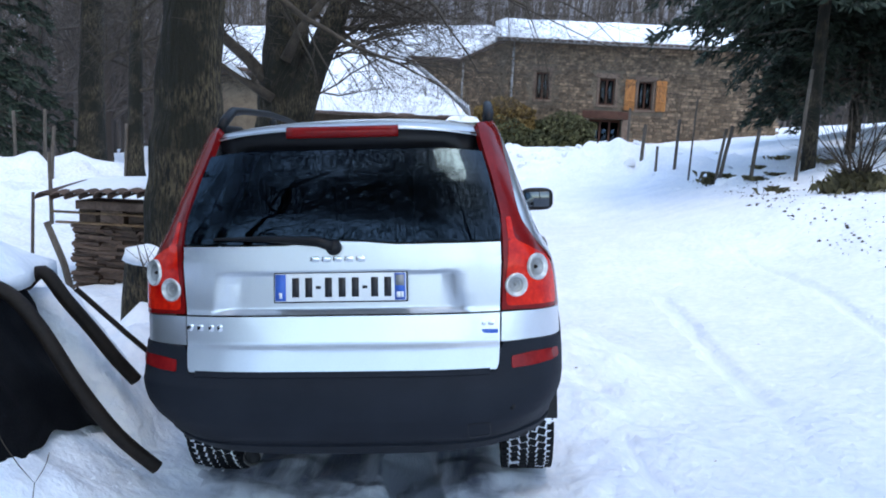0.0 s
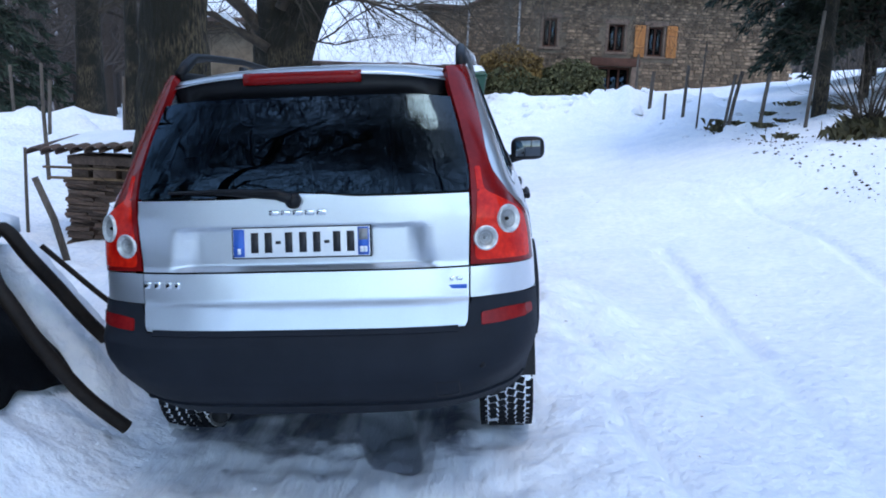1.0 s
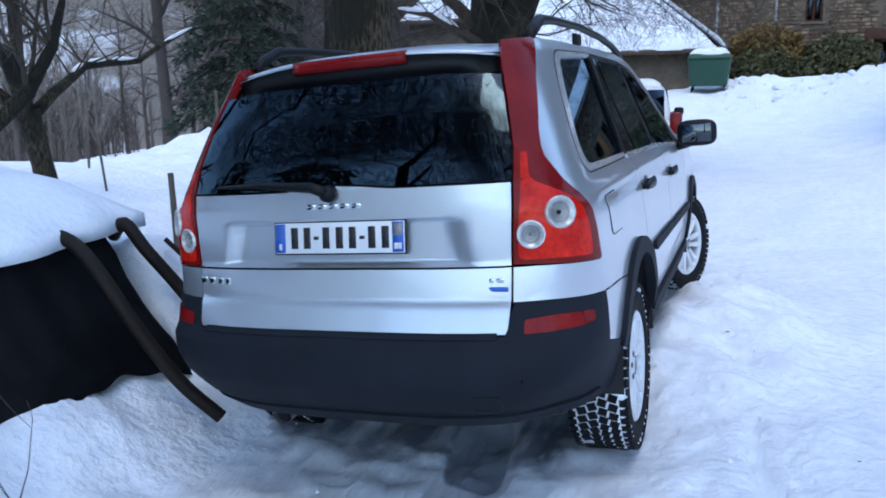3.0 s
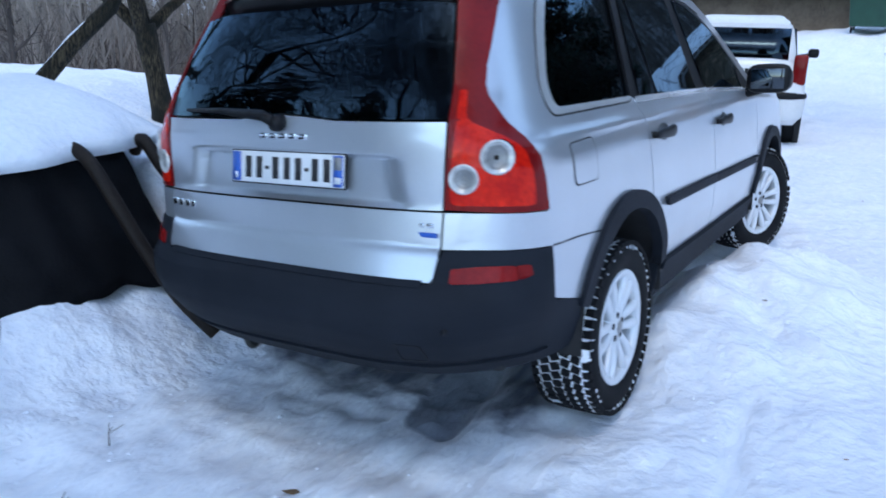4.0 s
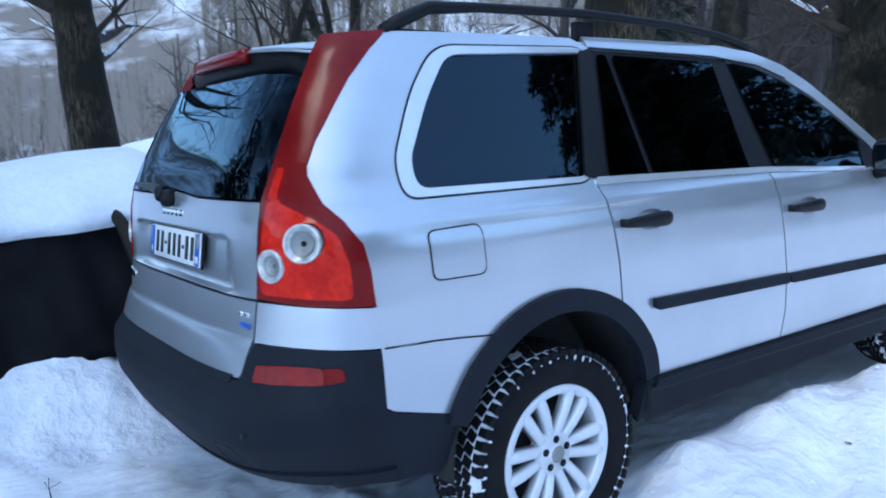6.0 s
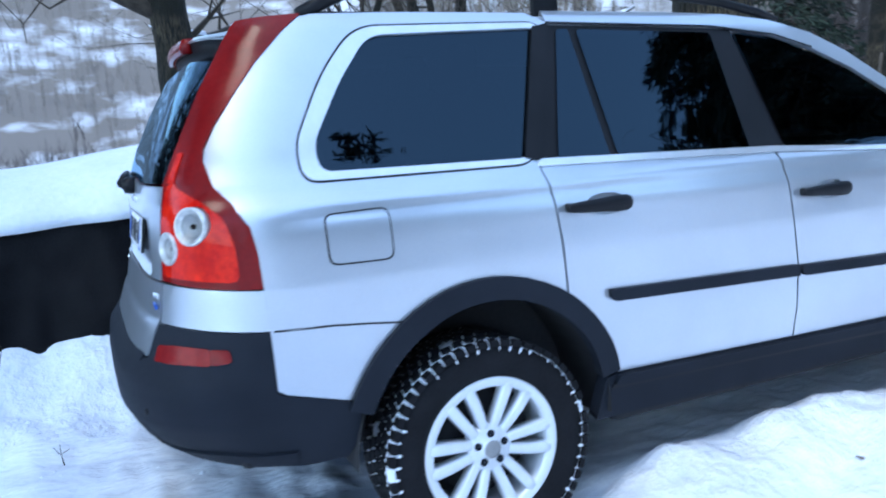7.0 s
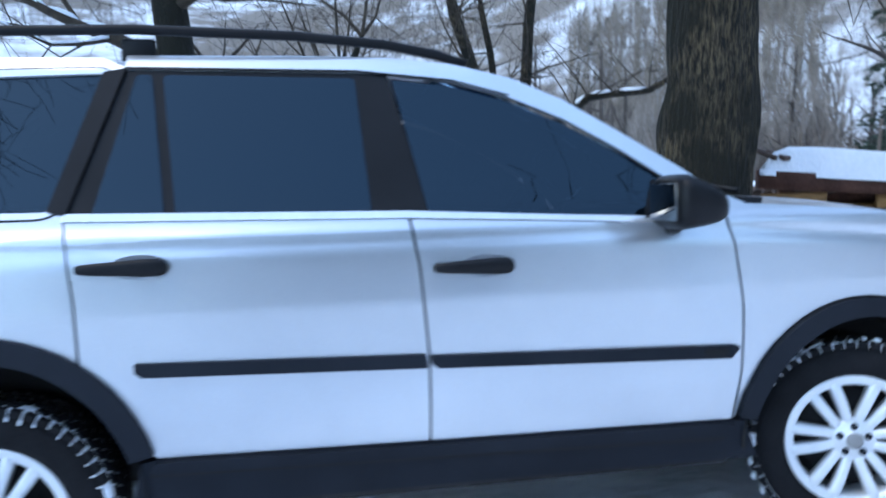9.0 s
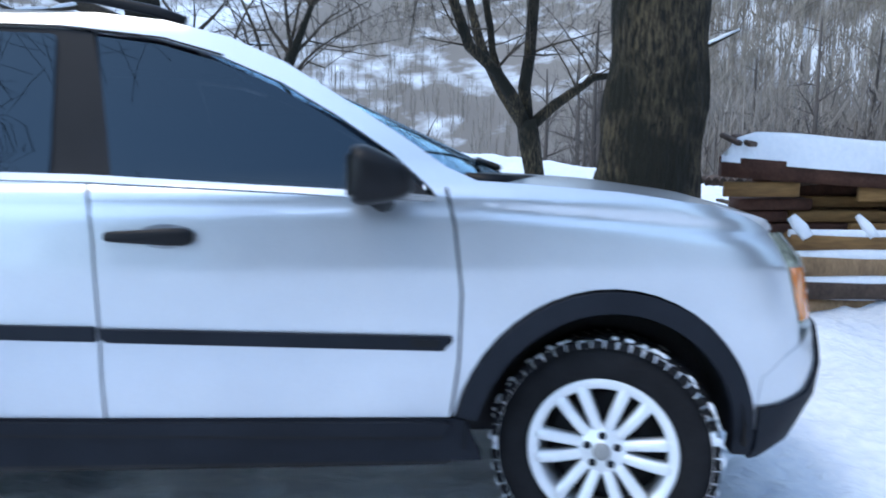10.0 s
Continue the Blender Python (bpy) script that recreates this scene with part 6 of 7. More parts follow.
def window(x0, x1, z0, z1, jamb=None):
    w = part("window", bmesh.new(), FRAME, HOUSE)
    bm = bmesh.new()
    y = HOUSE_Y + 0.16
    for a, b, c, d in ((x0, x0 + 0.06, z0, z1), (x1 - 0.06, x1, z0, z1), (x0 + 0.06, x1 - 0.06, z0, z0 + 0.07), (x0 + 0.06, x1 - 0.06, z1 - 0.07, z1), ((x0 + x1) / 2 - 0.035, (x0 + x1) / 2 + 0.035, z0 + 0.07, z1 - 0.07)):
        box(a, b, y, y + 0.07, c, d, 0.008, 1, bm)
    bm.to_mesh(w.data)
    bm.free()
    mid = (x0 + x1) / 2
    for a, b in ((x0 + 0.06, mid - 0.035), (mid + 0.035, x1 - 0.06)):
        part("pane", box(a, b, y + 0.03, y + 0.04, z0 + 0.07, z1 - 0.07), CLEAR, w)
    part("curtain", box(x0 + 0.08, mid - 0.06, y + 0.12, y + 0.16, z0 + 0.1, z1 - 0.1), PLATE, w, "pale curtain")
    part("curtain", box(mid + 0.10, x1 - 0.10, y + 0.12, y + 0.16, z0 + 0.1, z1 - 0.1), PLATE, w, "pale curtain")
    # a dark sheet stands in for the shade inside the room
    part("dark_room", box(x0 - 0.4, x1 + 0.4, y + 0.5, y + 0.56, z0 - 0.4, z1 + 0.3), SEAM, w)
    part("sill", box(x0 - 0.12, x1 + 0.12, HOUSE_Y - 0.07, HOUSE_Y + 0.15, z0 - 0.10, z0 - 0.003, 0.01), LINTEL, w)
    part("lintel", box(x0 - 0.16, x1 + 0.16, HOUSE_Y - 0.035, HOUSE_Y + 0.1, z1 + 0.003, z1 + 0.20, 0.015), LINTEL, w)
    for a, b in ((x0 - 0.10, x0 - 0.003), (x1 + 0.003, x1 + 0.10)):
        part("jamb", box(a, b, HOUSE_Y - 0.030, HOUSE_Y + 0.1, z0, z1, 0.015), LINTEL, w)
    return w


window(*OPENINGS[1])
window(*OPENINGS[2])
W3 = window(*OPENINGS[3])
for x0, x1 in ((6.23, 6.63), (7.46, 7.86)):
    sh = part("shutter", box(x0, x1, HOUSE_Y - 0.10, HOUSE_Y - 0.06, 3.53, 4.73, 0.008), SHUTTER, HOUSE, "open orange-brown wooden shutter")
    for k in range(4):
        part("board", box(x0 + 0.01 + k * 0.098, x0 + 0.095 + k * 0.098, HOUSE_Y - 0.112, HOUSE_Y - 0.098, 3.55, 4.71, 0.004, 1), SHUTTER, sh)
    for z in (3.85, 4.5):
        part("ledge", box(x0 + 0.02, x1 - 0.02, HOUSE_Y - 0.130, HOUSE_Y - 0.112, z, z + 0.10, 0.006, 1), SHUTTER, sh)
D = part("door", box(4.94, 6.16, HOUSE_Y + 0.25, HOUSE_Y + 0.31, 1.6, 3.12, 0.01), FRAME, HOUSE, "dark glazed door under a wooden lintel")
for k in range(3):
    part("pane", box(5.04 + k * 0.38, 5.34 + k * 0.38, HOUSE_Y + 0.235, HOUSE_Y + 0.247, 2.0, 3.03), TINTED, D)
part("lintel", box(4.60, 6.52, HOUSE_Y - 0.10, HOUSE_Y + 0.2, 3.15, 3.46, 0.03), FRAME, HOUSE, "wooden lintel beam")
for a, b in ((4.68, 4.88), (6.22, 6.46)):
    part("door_jamb", box(a, b, HOUSE_Y - 0.05, HOUSE_Y + 0.2, 1.5, 3.14, 0.02), LINTEL, HOUSE)

# stones of the facade
STONES = []
for k in range(10):
    g = random.Random(100 + k)
    bm = bmesh.new()
    ring = [(-0.5 + g.uniform(0, 0.09), -0.5 + g.uniform(0, 0.1)), (0.0, -0.5 + g.uniform(0, 0.05)), (0.5 - g.uniform(0, 0.09), -0.5 + g.uniform(0, 0.1)), (0.5, 0.0), (0.5 - g.uniform(0, 0.1), 0.5 - g.uniform(0, 0.1)), (0.0, 0.5 - g.uniform(0, 0.04)), (-0.5 + g.uniform(0, 0.1), 0.5 - g.uniform(0, 0.1)), (-0.5, 0.0)]
    lo = [bm.verts.new((a, 0.5, b)) for a, b in ring]
    hi = [bm.verts.new((a * 0.90, -0.5 + g.uniform(0, 0.2), b * 0.86)) for a, b in ring]
    bm.faces.new(hi)
    for i in range(8):
        bm.faces.new((lo[i], hi[i], hi[(i + 1) % 8], lo[(i + 1) % 8]))
    bmesh.ops.recalc_face_normals(bm, faces=bm.faces[:])
    STONES.append(mesh_of("stone", bm, STONE, False))
g = random.Random(9)
rest_v, rest_f, single = [], [], 0
z = 1.55
WALL = [o for o in HOUSE.children if o.name.startswith("wall")][0]
while z < 6.0:
    h = g.uniform(0.07, 0.16)
    x = -4.4
    while x < 12.25:
        w = g.uniform(0.10, 0.36)
        cx, cz = x + w / 2, z + h / 2
        top = 6.0 if 1.3 < cx < 11.4 else (5.75 - (cx - 11.4) * 0.9 if cx >= 11.4 else (5.12 if cx < -0.4 else 5.12 + (cx + 0.4) * 0.47))
        clear = all(not (a - 0.18 - w / 2 < cx < b + 0.18 + w / 2 and c - 0.12 - h / 2 < cz < d + 0.24 + h / 2) for a, b, c, d in OPENINGS) and abs(cx - 1.3) > w / 2 + 0.03
        if cz + h / 2 < top and clear:
            y = (HOUSE_Y if cx > 1.3 else HOUSE_Y + 0.1) - 0.01
            me = g.choice(STONES)
            m = Matrix.Translation((cx, y, cz)) @ Matrix.Diagonal((w - 0.025, 0.07 + g.uniform(0, 0.05), h - 0.02, 1))
            if 6.6 < cx < 10.6 and 1.9 < z < 4.9 and single < 280:
                ob = new("stone", me)
                ob.parent, ob.matrix_local = WALL, m
                single += 1
            else:
                b = len(rest_v)
                rest_v += [tuple(m @ v.co) for v in me.vertices]
                rest_f += [tuple(b + i for i in p.vertices) for p in me.polygons]
        x += w
    z += h
me = bpy.data.meshes.new("stonework")
me.from_pydata(rest_v, [], rest_f)
me.materials.append(STONE)
ob = new("stonework", me)
ob.parent = HOUSE
tagged(ob, "brown rubble stones", kind="stuff")

# ---- barn with a great snow roof ----
BARN = thing("barn", "low stone barn under a broad snow-covered roof", "barn")
part("wall", box(-5.7, -0.2, 22.5, 30, 0.6, 2.56), MORTAR, BARN)
BR = part("roof", slab([(-5.9, 22.0, 2.68), (0.15, 22.0, 2.68), (-3.5, 26.0, 5.6), (-6.8, 26.0, 5.62)], 0.12), TILE, BARN)
part("roof_end", slab([(0.15, 22.0, 2.68), (0.15, 30.0, 2.68), (-3.5, 26.0, 5.6)], 0.12), TILE, BARN)
part("roof_snow", snow_slab([(-5.9, 22.0, 2.68), (0.15, 22.0, 2.68), (-3.5, 26.0, 5.6), (-6.8, 26.0, 5.62)], 0.26, 3.0, 32), SNOW, BR, "thick smooth snow")
part("roof_snow", slab([(0.15, 22.02, 3.02), (0.15, 30.0, 3.02), (-3.5, 26.0, 5.85)], 0.14), SNOW, BR)
part("wing", box(-10.2, -5.8, 23.6, 30, 0.6, 3.85), MORTAR, BARN, "taller stone wing")
WR = part("wing_roof", slab([(-10.4, 23.2, 3.95), (-5.9, 23.2, 3.95), (-6.6, 27, 5.75), (-10.4, 27, 5.75)], 0.12), TILE, BARN)
part("roof_snow", snow_slab([(-10.4, 23.25, 3.95), (-5.9, 23.25, 3.95), (-6.6, 27, 5.75), (-10.4, 27, 5.75)], 0.2, 3), SNOW, WR, "thick snow on the roof")

# ---- hedge, bin ----
def leaf_heap(name, label, category, boxes, mats, count, seed, size):
    """A hedge or bush of many small leaves inside soft boxes."""
    T = thing(name, label, category)
    g = np.random.default_rng(seed)
    for (x0, x1, y0, y1, z0, z1), mat, n in zip(boxes, mats, count):
        vs, fs = [], []
        for _ in range(n):
            c = np.array([g.uniform(x0, x1), g.uniform(y0, y1), z0 + (z1 - z0) * g.uniform(0, 1) ** 0.75 * (0.82 + 0.18 * math.sin(g.uniform(0, 6)))])
            c[2] = min(c[2], z0 + (z1 - z0) * (0.82 + 0.18 * math.sin(c[0] * 2.7 + seed)))
            d, e = g.normal(size=3), g.normal(size=3)
            d /= np.linalg.norm(d)
            e = np.cross(d, e)
            e /= np.linalg.norm(e) + 1e-9
            s = size * g.uniform(0.6, 1.4)
            b = len(vs)
            vs += [c - d * s, c + e * s * 0.5, c + d * s, c - e * s * 0.5]
            fs.append((b, b + 1, b + 2, b + 3))
        me = bpy.data.meshes.new("leaf")
        me.from_pydata([tuple(v) for v in vs], [], fs)
        me.materials.append(mat)
        ob = new("foliage", me)
        ob.parent = T
        tagged(ob, kind="stuff")
    return T


leaf_heap("hedge", "green and russet winter hedge before the farmhouse", "hedge", [(0.3, 4.8, 26.4, 27.6, 1.5, 3.0), (0.3, 2.6, 26.8, 27.8, 2.3, 3.75), (2.6, 4.9, 26.8, 27.8, 2.0, 3.3)], (HEDGE, RUSSET, HEDGE), (9000, 4200, 4200), 4, 0.07)
BINX, BINY = 0.0, 21.0
bz = gz(BINX, BINY)
CONT = thing("waste_container", "green plastic waste container with snow on its lid", "bin", m=Matrix.Translation((BINX, BINY, bz)))
body = [[(x * s, y * s * 0.9, zz) for x, y in rounded([(-0.55, -0.42), (0.55, -0.42), (0.55, 0.42), (-0.55, 0.42)], 0.08)] for zz, s in ((0.16, 0.84), (0.2, 0.88), (0.80, 1.0), (0.84, 1.04), (0.88, 1.04))]
part("body", swept(body), BIN, CONT)
part("lid", swept([[(x * s, y * s * 0.95, zz) for x, y in rounded([(-0.56, -0.42), (0.56, -0.42), (0.56, 0.42), (-0.56, 0.42)], 0.09)] for zz, s in ((0.885, 1.03), (0.93, 1.02), (1.02, 0.92), (1.06, 0.75))]), BIN, CONT)
part("snow", snow_slab([(-0.5, -0.36, 1.03), (0.5, -0.36, 1.03), (0.5, 0.36, 1.03), (-0.5, 0.36, 1.03)], 0.13, 5, 10), SNOW, CONT, "snow on the lid")
for sx in (-0.42, 0.42):
    for sy in (-0.3, 0.3):
        part("caster", moved(revolve([(-0.02, 0.001), (-0.02, 0.08), (0.02, 0.08), (0.02, 0.001)], 14), Matrix.Translation((sx, sy, 0.08))), RUBBER, CONT)

# ---- fence posts on the bank, with wire ----
def post(x, y, h, r, lean, label, group, name="fence_post"):
    P = tagged(new(name, mesh_of(name, tube([(0, 0, -0.25), (lean[0] * 0.5, lean[1] * 0.5, h * 0.5), (lean[0], lean[1], h)], [r * 0.75, r * 0.7, r * 0.66], 9, None, 0.15), POST)), label, "fence post", group)
    P.location = (x, y, gz(x, y))
    return P


for x, y, h, r, lx in ((5.0, 19.0, 1.0, 0.07, 0.05), (5.1, 17.6, 0.65, 0.05, 0.0), (5.42, 17.0, 1.25, 0.055, 0.04), (5.3, 15.2, 1.85, 0.030, 0.06), (5.6, 14.0, 1.2, 0.055, 0.22), (5.5, 13.9, 1.15, 0.045, 0.16), (5.93, 13.0, 0.95, 0.055, 0.10), (6.25, 11.6, 2.0, 0.045, 0.10), (6.9, 9.0, 1.1, 0.05, 0.02), (4.9, 20.6, 1.0, 0.05, 0.0)):
    post(x, y, h, r, (lx, 0.0), "weathered wooden fence post standing in the snow", "posts of the lane fence")
for x, y, h, r, lx in ((-4.75, 4.7, 0.85, 0.05, -0.03), (-5.3, 7.0, 1.1, 0.03, 0.02), (-6.4, 9.5, 1.15, 0.045, -0.05), (-7.9, 12.2, 1.2, 0.05, 0.06), (-8.8, 13.6, 1.2, 0.05, 0.0), (-9.8, 14.2, 1.2, 0.05, -0.05), (-7.0, 13.5, 1.2, 0.05, 0.02), (-10.8, 13.4, 1.25, 0.05, 0.03), (-9.6, 8.2, 1.0, 0.03, 0.1), (-7.6, 6.6, 0.95, 0.025, -0.15), (-11.9, 12.4, 1.2, 0.05, 0.0)):
    post(x, y, h, r, (lx, 0.02), "weathered wooden fence post standing in the snow", "posts of the field fence")
post(-3.62, 5.0, 0.85, 0.05, (-0.36, 0.0), "mossy wooden post leaning over the snow", "posts of the field fence")

# ---- stack of slabs under a tiled cover, with logs beside it ----
FY = 6.62
STACK = thing("tile_stack", "stack of thin brown slabs under a snowy tiled cover", "stack", m=Matrix.Translation((0, 0, 0)))
g = random.Random(17)
z = -0.62
SLABS = []
for k in range(6):
    bm = bmesh.new()
    vs = bmesh.ops.create_cube(bm, size=1.0)["verts"]
    for v in vs:
        v.co.x += g.uniform(-0.03, 0.03)
        v.co.y += g.uniform(-0.05, 0.05)
        v.co.z += g.uniform(-0.06, 0.06)
    SLABS.append(mesh_of("slab", bm, SLATE, False))
while z < 0.44:
    h = g.uniform(0.036, 0.052)
    x = -4.60 + g.uniform(-0.03, 0.03)
    while x < -3.35:
        w = g.uniform(0.20, 0.42)
        ob = new("slab", g.choice(SLABS))
        ob.parent = STACK
        ob.matrix_local = Matrix.Translation((x + w / 2, FY + 0.36 + g.uniform(-0.04, 0.04), z + h / 2)) @ Matrix.Rotation(g.uniform(-0.03, 0.03), 4, "Z") @ Matrix.Rotation(g.uniform(-0.03, 0.03), 4, "Y") @ Matrix.Diagonal((w - 0.01, 0.55, h - 0.006, 1))
        x += w
    z += h
for zz, ln in ((0.47, 0.0), (0.60, -0.06)):
    part("batten", box(-4.80 + ln, -3.35, FY + 0.05, FY + 0.11, zz, zz + 0.028), WOOD, STACK)
for x, w in ((-4.52, 0.22), (-4.24, 0.30), (-3.90, 0.24), (-3.62, 0.26)):
    part("block", box(x, x + w, FY + 0.10 + 0.05 * math.sin(x * 9), FY + 0.6, 0.47, 0.66, 0.01), SLATE, STACK)


def eave(x):
    """Height of the cover, which rises a little to one side."""
    return 0.80 + (x + 4.9) * 0.07


part("beam", box(-4.55, -3.4, FY + 0.06, FY + 0.66, 0.66, 0.77, 0.01), SLATE, STACK)
for k in range(9):
    x = -4.86 + k * 0.182
    rows = []
    for yy in (FY - 0.12, FY + 0.4, FY + 0.98):
        rows.append([(x + 0.105 * math.cos(w), yy, eave(x) + (yy - FY) * 0.10 + 0.078 * math.sin(w)) for w in np.linspace(-0.25, math.pi + 0.25, 9)] + [(x + 0.088 * math.cos(w), yy, eave(x) + (yy - FY) * 0.10 + 0.058 * math.sin(w)) for w in np.linspace(math.pi + 0.25, -0.25, 9)])
    part("roof_tile", swept(rows), TILE, STACK, "curved clay tile")
part("snow", snow_slab([(-4.78, FY + 0.10, eave(-4.8) + 0.05), (-3.35, FY + 0.06, eave(-3.35) + 0.05), (-3.35, FY + 1.0, eave(-3.35) + 0.15), (-4.80, FY + 1.0, eave(-4.8) + 0.15)], 0.05, 8, 18), SNOW, STACK, "snow on the cover")


def lid(y):
    """Height of the shelter's edge, which falls along its length."""
    return 1.16 - (y - 5.80) * 0.07


SHED = thing("plank_shelter", "low plank shelter with a dark red edge board and thick snow", "shelter")
part("lid", slab([(-3.34, 6.3, lid(6.3)), (-2.95, 5.86, lid(5.86)), (-2.95, 9.6, lid(9.6)), (-3.45, 9.6, lid(9.6))], 0.04), FRAME, SHED)
part("snow", snow_slab([(-3.34, 6.3, lid(6.3)), (-2.90, 5.84, lid(5.84)), (-2.90, 9.65, lid(9.65)), (-3.45, 9.65, lid(9.65))], 0.20, 8, 30), SNOW, SHED, "thick smooth snow on top")
part("edge_board", slab([(-3.01, 5.88, lid(5.88) + 0.01), (-2.92, 5.88, lid(5.88) + 0.01), (-2.92, 9.6, lid(9.6) + 0.01), (-3.01, 9.6, lid(9.6) + 0.01)], 0.16), FRAME, SHED, "dark red-brown edge board")
for y, w in ((6.06, 0.10), (5.95, 0.06)):
    part("loose_tile", moved(box(-0.10, 0.10, -w / 2, w / 2, -0.02, 0.02, 0.012), Matrix.Translation((-2.97, y, lid(y) + 0.15)) @ Matrix.Rotation(0.5, 4, "Z") @ Matrix.Rotation(0.35, 4, "Y")), TILE, SHED, "broken tile sticking out of the snow")
for y in (7.9, 9.4):
    part("post", box(-3.10, -3.02, y, y + 0.08, -0.3, lid(y) - 0.04, 0.008), FRAME, SHED)
part("back_board", box(-3.44, -3.40, 6.4, 9.5, -0.3, 0.86), FRAME, SHED)
part("back_board", box(-3.40, -3.37, 6.35, 8.6, 0.80, 0.96), FRAME, SHED)
g = random.Random(21)
for j in range(9):
    z0 = -0.12 + j * 0.105
    y = 6.05 + g.uniform(0, 0.1)
    while y < 9.3:
        ln = g.uniform(0.45, 1.3)
        if z0 + 0.1 < lid(y + ln) - 0.10:
            part("plank", box(-3.36 + 0.1 * (y < 6.5), -3.10 + g.uniform(-0.16, 0.05), y, y + ln - 0.04, z0, z0 + 0.092, 0.008, 1), OCHRE if g.random() < 0.4 else FRAME, SHED)
        y += ln
for y0, y1, z0 in ((5.92, 6.55, 0.84), (7.05, 8.3, 0.80), (7.0, 8.1, 0.50)):
    part("plank", box(-3.00, -2.955, y0, y1, z0, z0 + 0.12, 0.008, 1), OCHRE, SHED, "ochre plank on edge")
RAIL = thing("snowy_log", "long peeled logs with snow along them beside the plank shelter", "log")
g = random.Random(5)
for x, z0, r, m in ((-2.76, 0.50, 0.085, OCHRE), (-2.72, 0.32, 0.10, WOOD), (-2.68, 0.14, 0.085, SLATE), (-2.76, -0.02, 0.09, WOOD)):
    pts = [(x + 0.01 * math.sin(k), 6.36 + k * 0.62 + g.uniform(-0.05, 0.05) * (k in (0, 4)), z0 - 0.008 * k) for k in range(5)]
    part("log", tube(pts, [r, r * 1.03, r, r * 0.96, r * 0.98], 12, None, 0.25), m, RAIL)
    part("snow", tube([(p[0] + 0.02, p[1], p[2] + r * 0.88) for p in pts], [r * 0.34, r * 0.55, r * 0.45, r * 0.6, r * 0.3], 8, None, 0.6), SNOW, RAIL)
for y, z0 in ((6.40, 0.60), (6.94, 0.61)):
    part("snow", tube([(-2.78, y, z0 + 0.10), (-2.72, y + 0.05, z0 + 0.02), (-2.67, y + 0.09, z0 - 0.05)], [0.035, 0.05, 0.04], 8, None, 0.5), SNOW, RAIL)

STUMP = thing("tree_stump", "broken stump with bark and a cap of snow", "stump", m=Matrix.Translation((-2.36, 3.65, gz(-2.36, 3.65))))
part("wood", tube([(0, 0, -0.15), (0.0, 0.02, 0.25), (0.03, 0.0, 0.62)], [0.26, 0.20, 0.17], 14, None, 0.4), BARK, STUMP)
part("snow", tube([(0.03, 0, 0.60), (0.04, 0, 0.68), (0.06, 0, 0.74)], [0.20, 0.19, 0.06], 14, None, 0.35), SNOW, STUMP, "cap of snow")
part("snow", tube([(0.1, -0.28, -0.1), (0.05, -0.22, 0.12), (0.04, -0.12, 0.26)], [0.24, 0.18, 0.05], 12, None, 0.5), SNOW, STUMP)

# ---- heap under a black tarpaulin ----
HEAP = thing("covered_heap", "heap under a black tarpaulin with thick snow on top", "heap")
rows = []
for k in range(181):
    y = -2.6 + 3.18 * k / 180
    top = 0.96 + 0.04 * math.sin(y * 2.2)
    hem = interp(y, [(-2.6, 0.20), (-1.2, 0.24), (-0.3, 0.28), (0.4, 0.30), (0.58, 0.24)]) + 0.030 * math.sin(y * 9) + 0.012 * math.sin(y * 31)
    ky = 0.22 * max(0.0, (y + 0.6) / 1.3) ** 2
    kx = 0.06 * max(0.0, min(1.0, (y - 0.05) / 0.5))
    row = [(-3.3, y, hem - 0.5), (-3.15, y, top * 0.9), (-2.4, y, top + 0.05), (-1.75, y, top + 0.02)]
    for v in np.linspace(0, 1, 13):
        fold = v ** 0.8 * (0.010 * math.sin(y * 7 + 2.5 * v) + 0.110 * abs(noise.noise((y * 2.6 + 0.9 * v, v * 0.7, 1))) + 0.050 * noise.noise((y * 6.1 - 1.3 * v, v * 1.1, 7))) + 0.030 * noise.noise((y * 3, v * 4, 3)) + 0.012 * noise.noise((y * 9, v * 7, 5))
        row.append((-1.63 + 0.27 * v ** 1.3 + kx * v + fold, y + ky * v, (top - 0.04) * (1 - v) + hem * v))
    row.append((row[-1][0] - 0.05, row[-1][1], hem + 0.01))
    row.append((-2.6, y, hem - 0.5))
    rows.append(row)
part("tarpaulin", swept(rows, True), TARP, HEAP, "black pleated tarpaulin")
rows = []
for k in range(49):
    y = -2.7 + 3.55 * k / 48
    e = max(0.0, min(1.0, (0.86 - y) / 0.25)) ** 0.5
    w = 0.03 * math.sin(y * 6) + 0.02 * math.sin(y * 15)
    b = 0.95 + 0.03 * math.sin(y * 2.2)
    h = (0.24 + 0.03 * math.sin(y * 3.1)) * (0.3 + 0.7 * e)
    rows.append([(-3.25, y, b - 0.12), (-3.2, y, b + h * 0.4), (-2.9, y, b + h * 0.9), (-2.4, y, b + h * 1.05), (-1.95, y, b + h * 0.80), (-1.70 + w, y, b + h * 0.42), (-1.585 + w, y, b + 0.02), (-1.58 + w, y, b - 0.05), (-1.66, y, b - 0.05), (-2.4, y, b - 0.02)])
part("snow", swept(rows, True), SNOW, HEAP, "thick rounded snow")
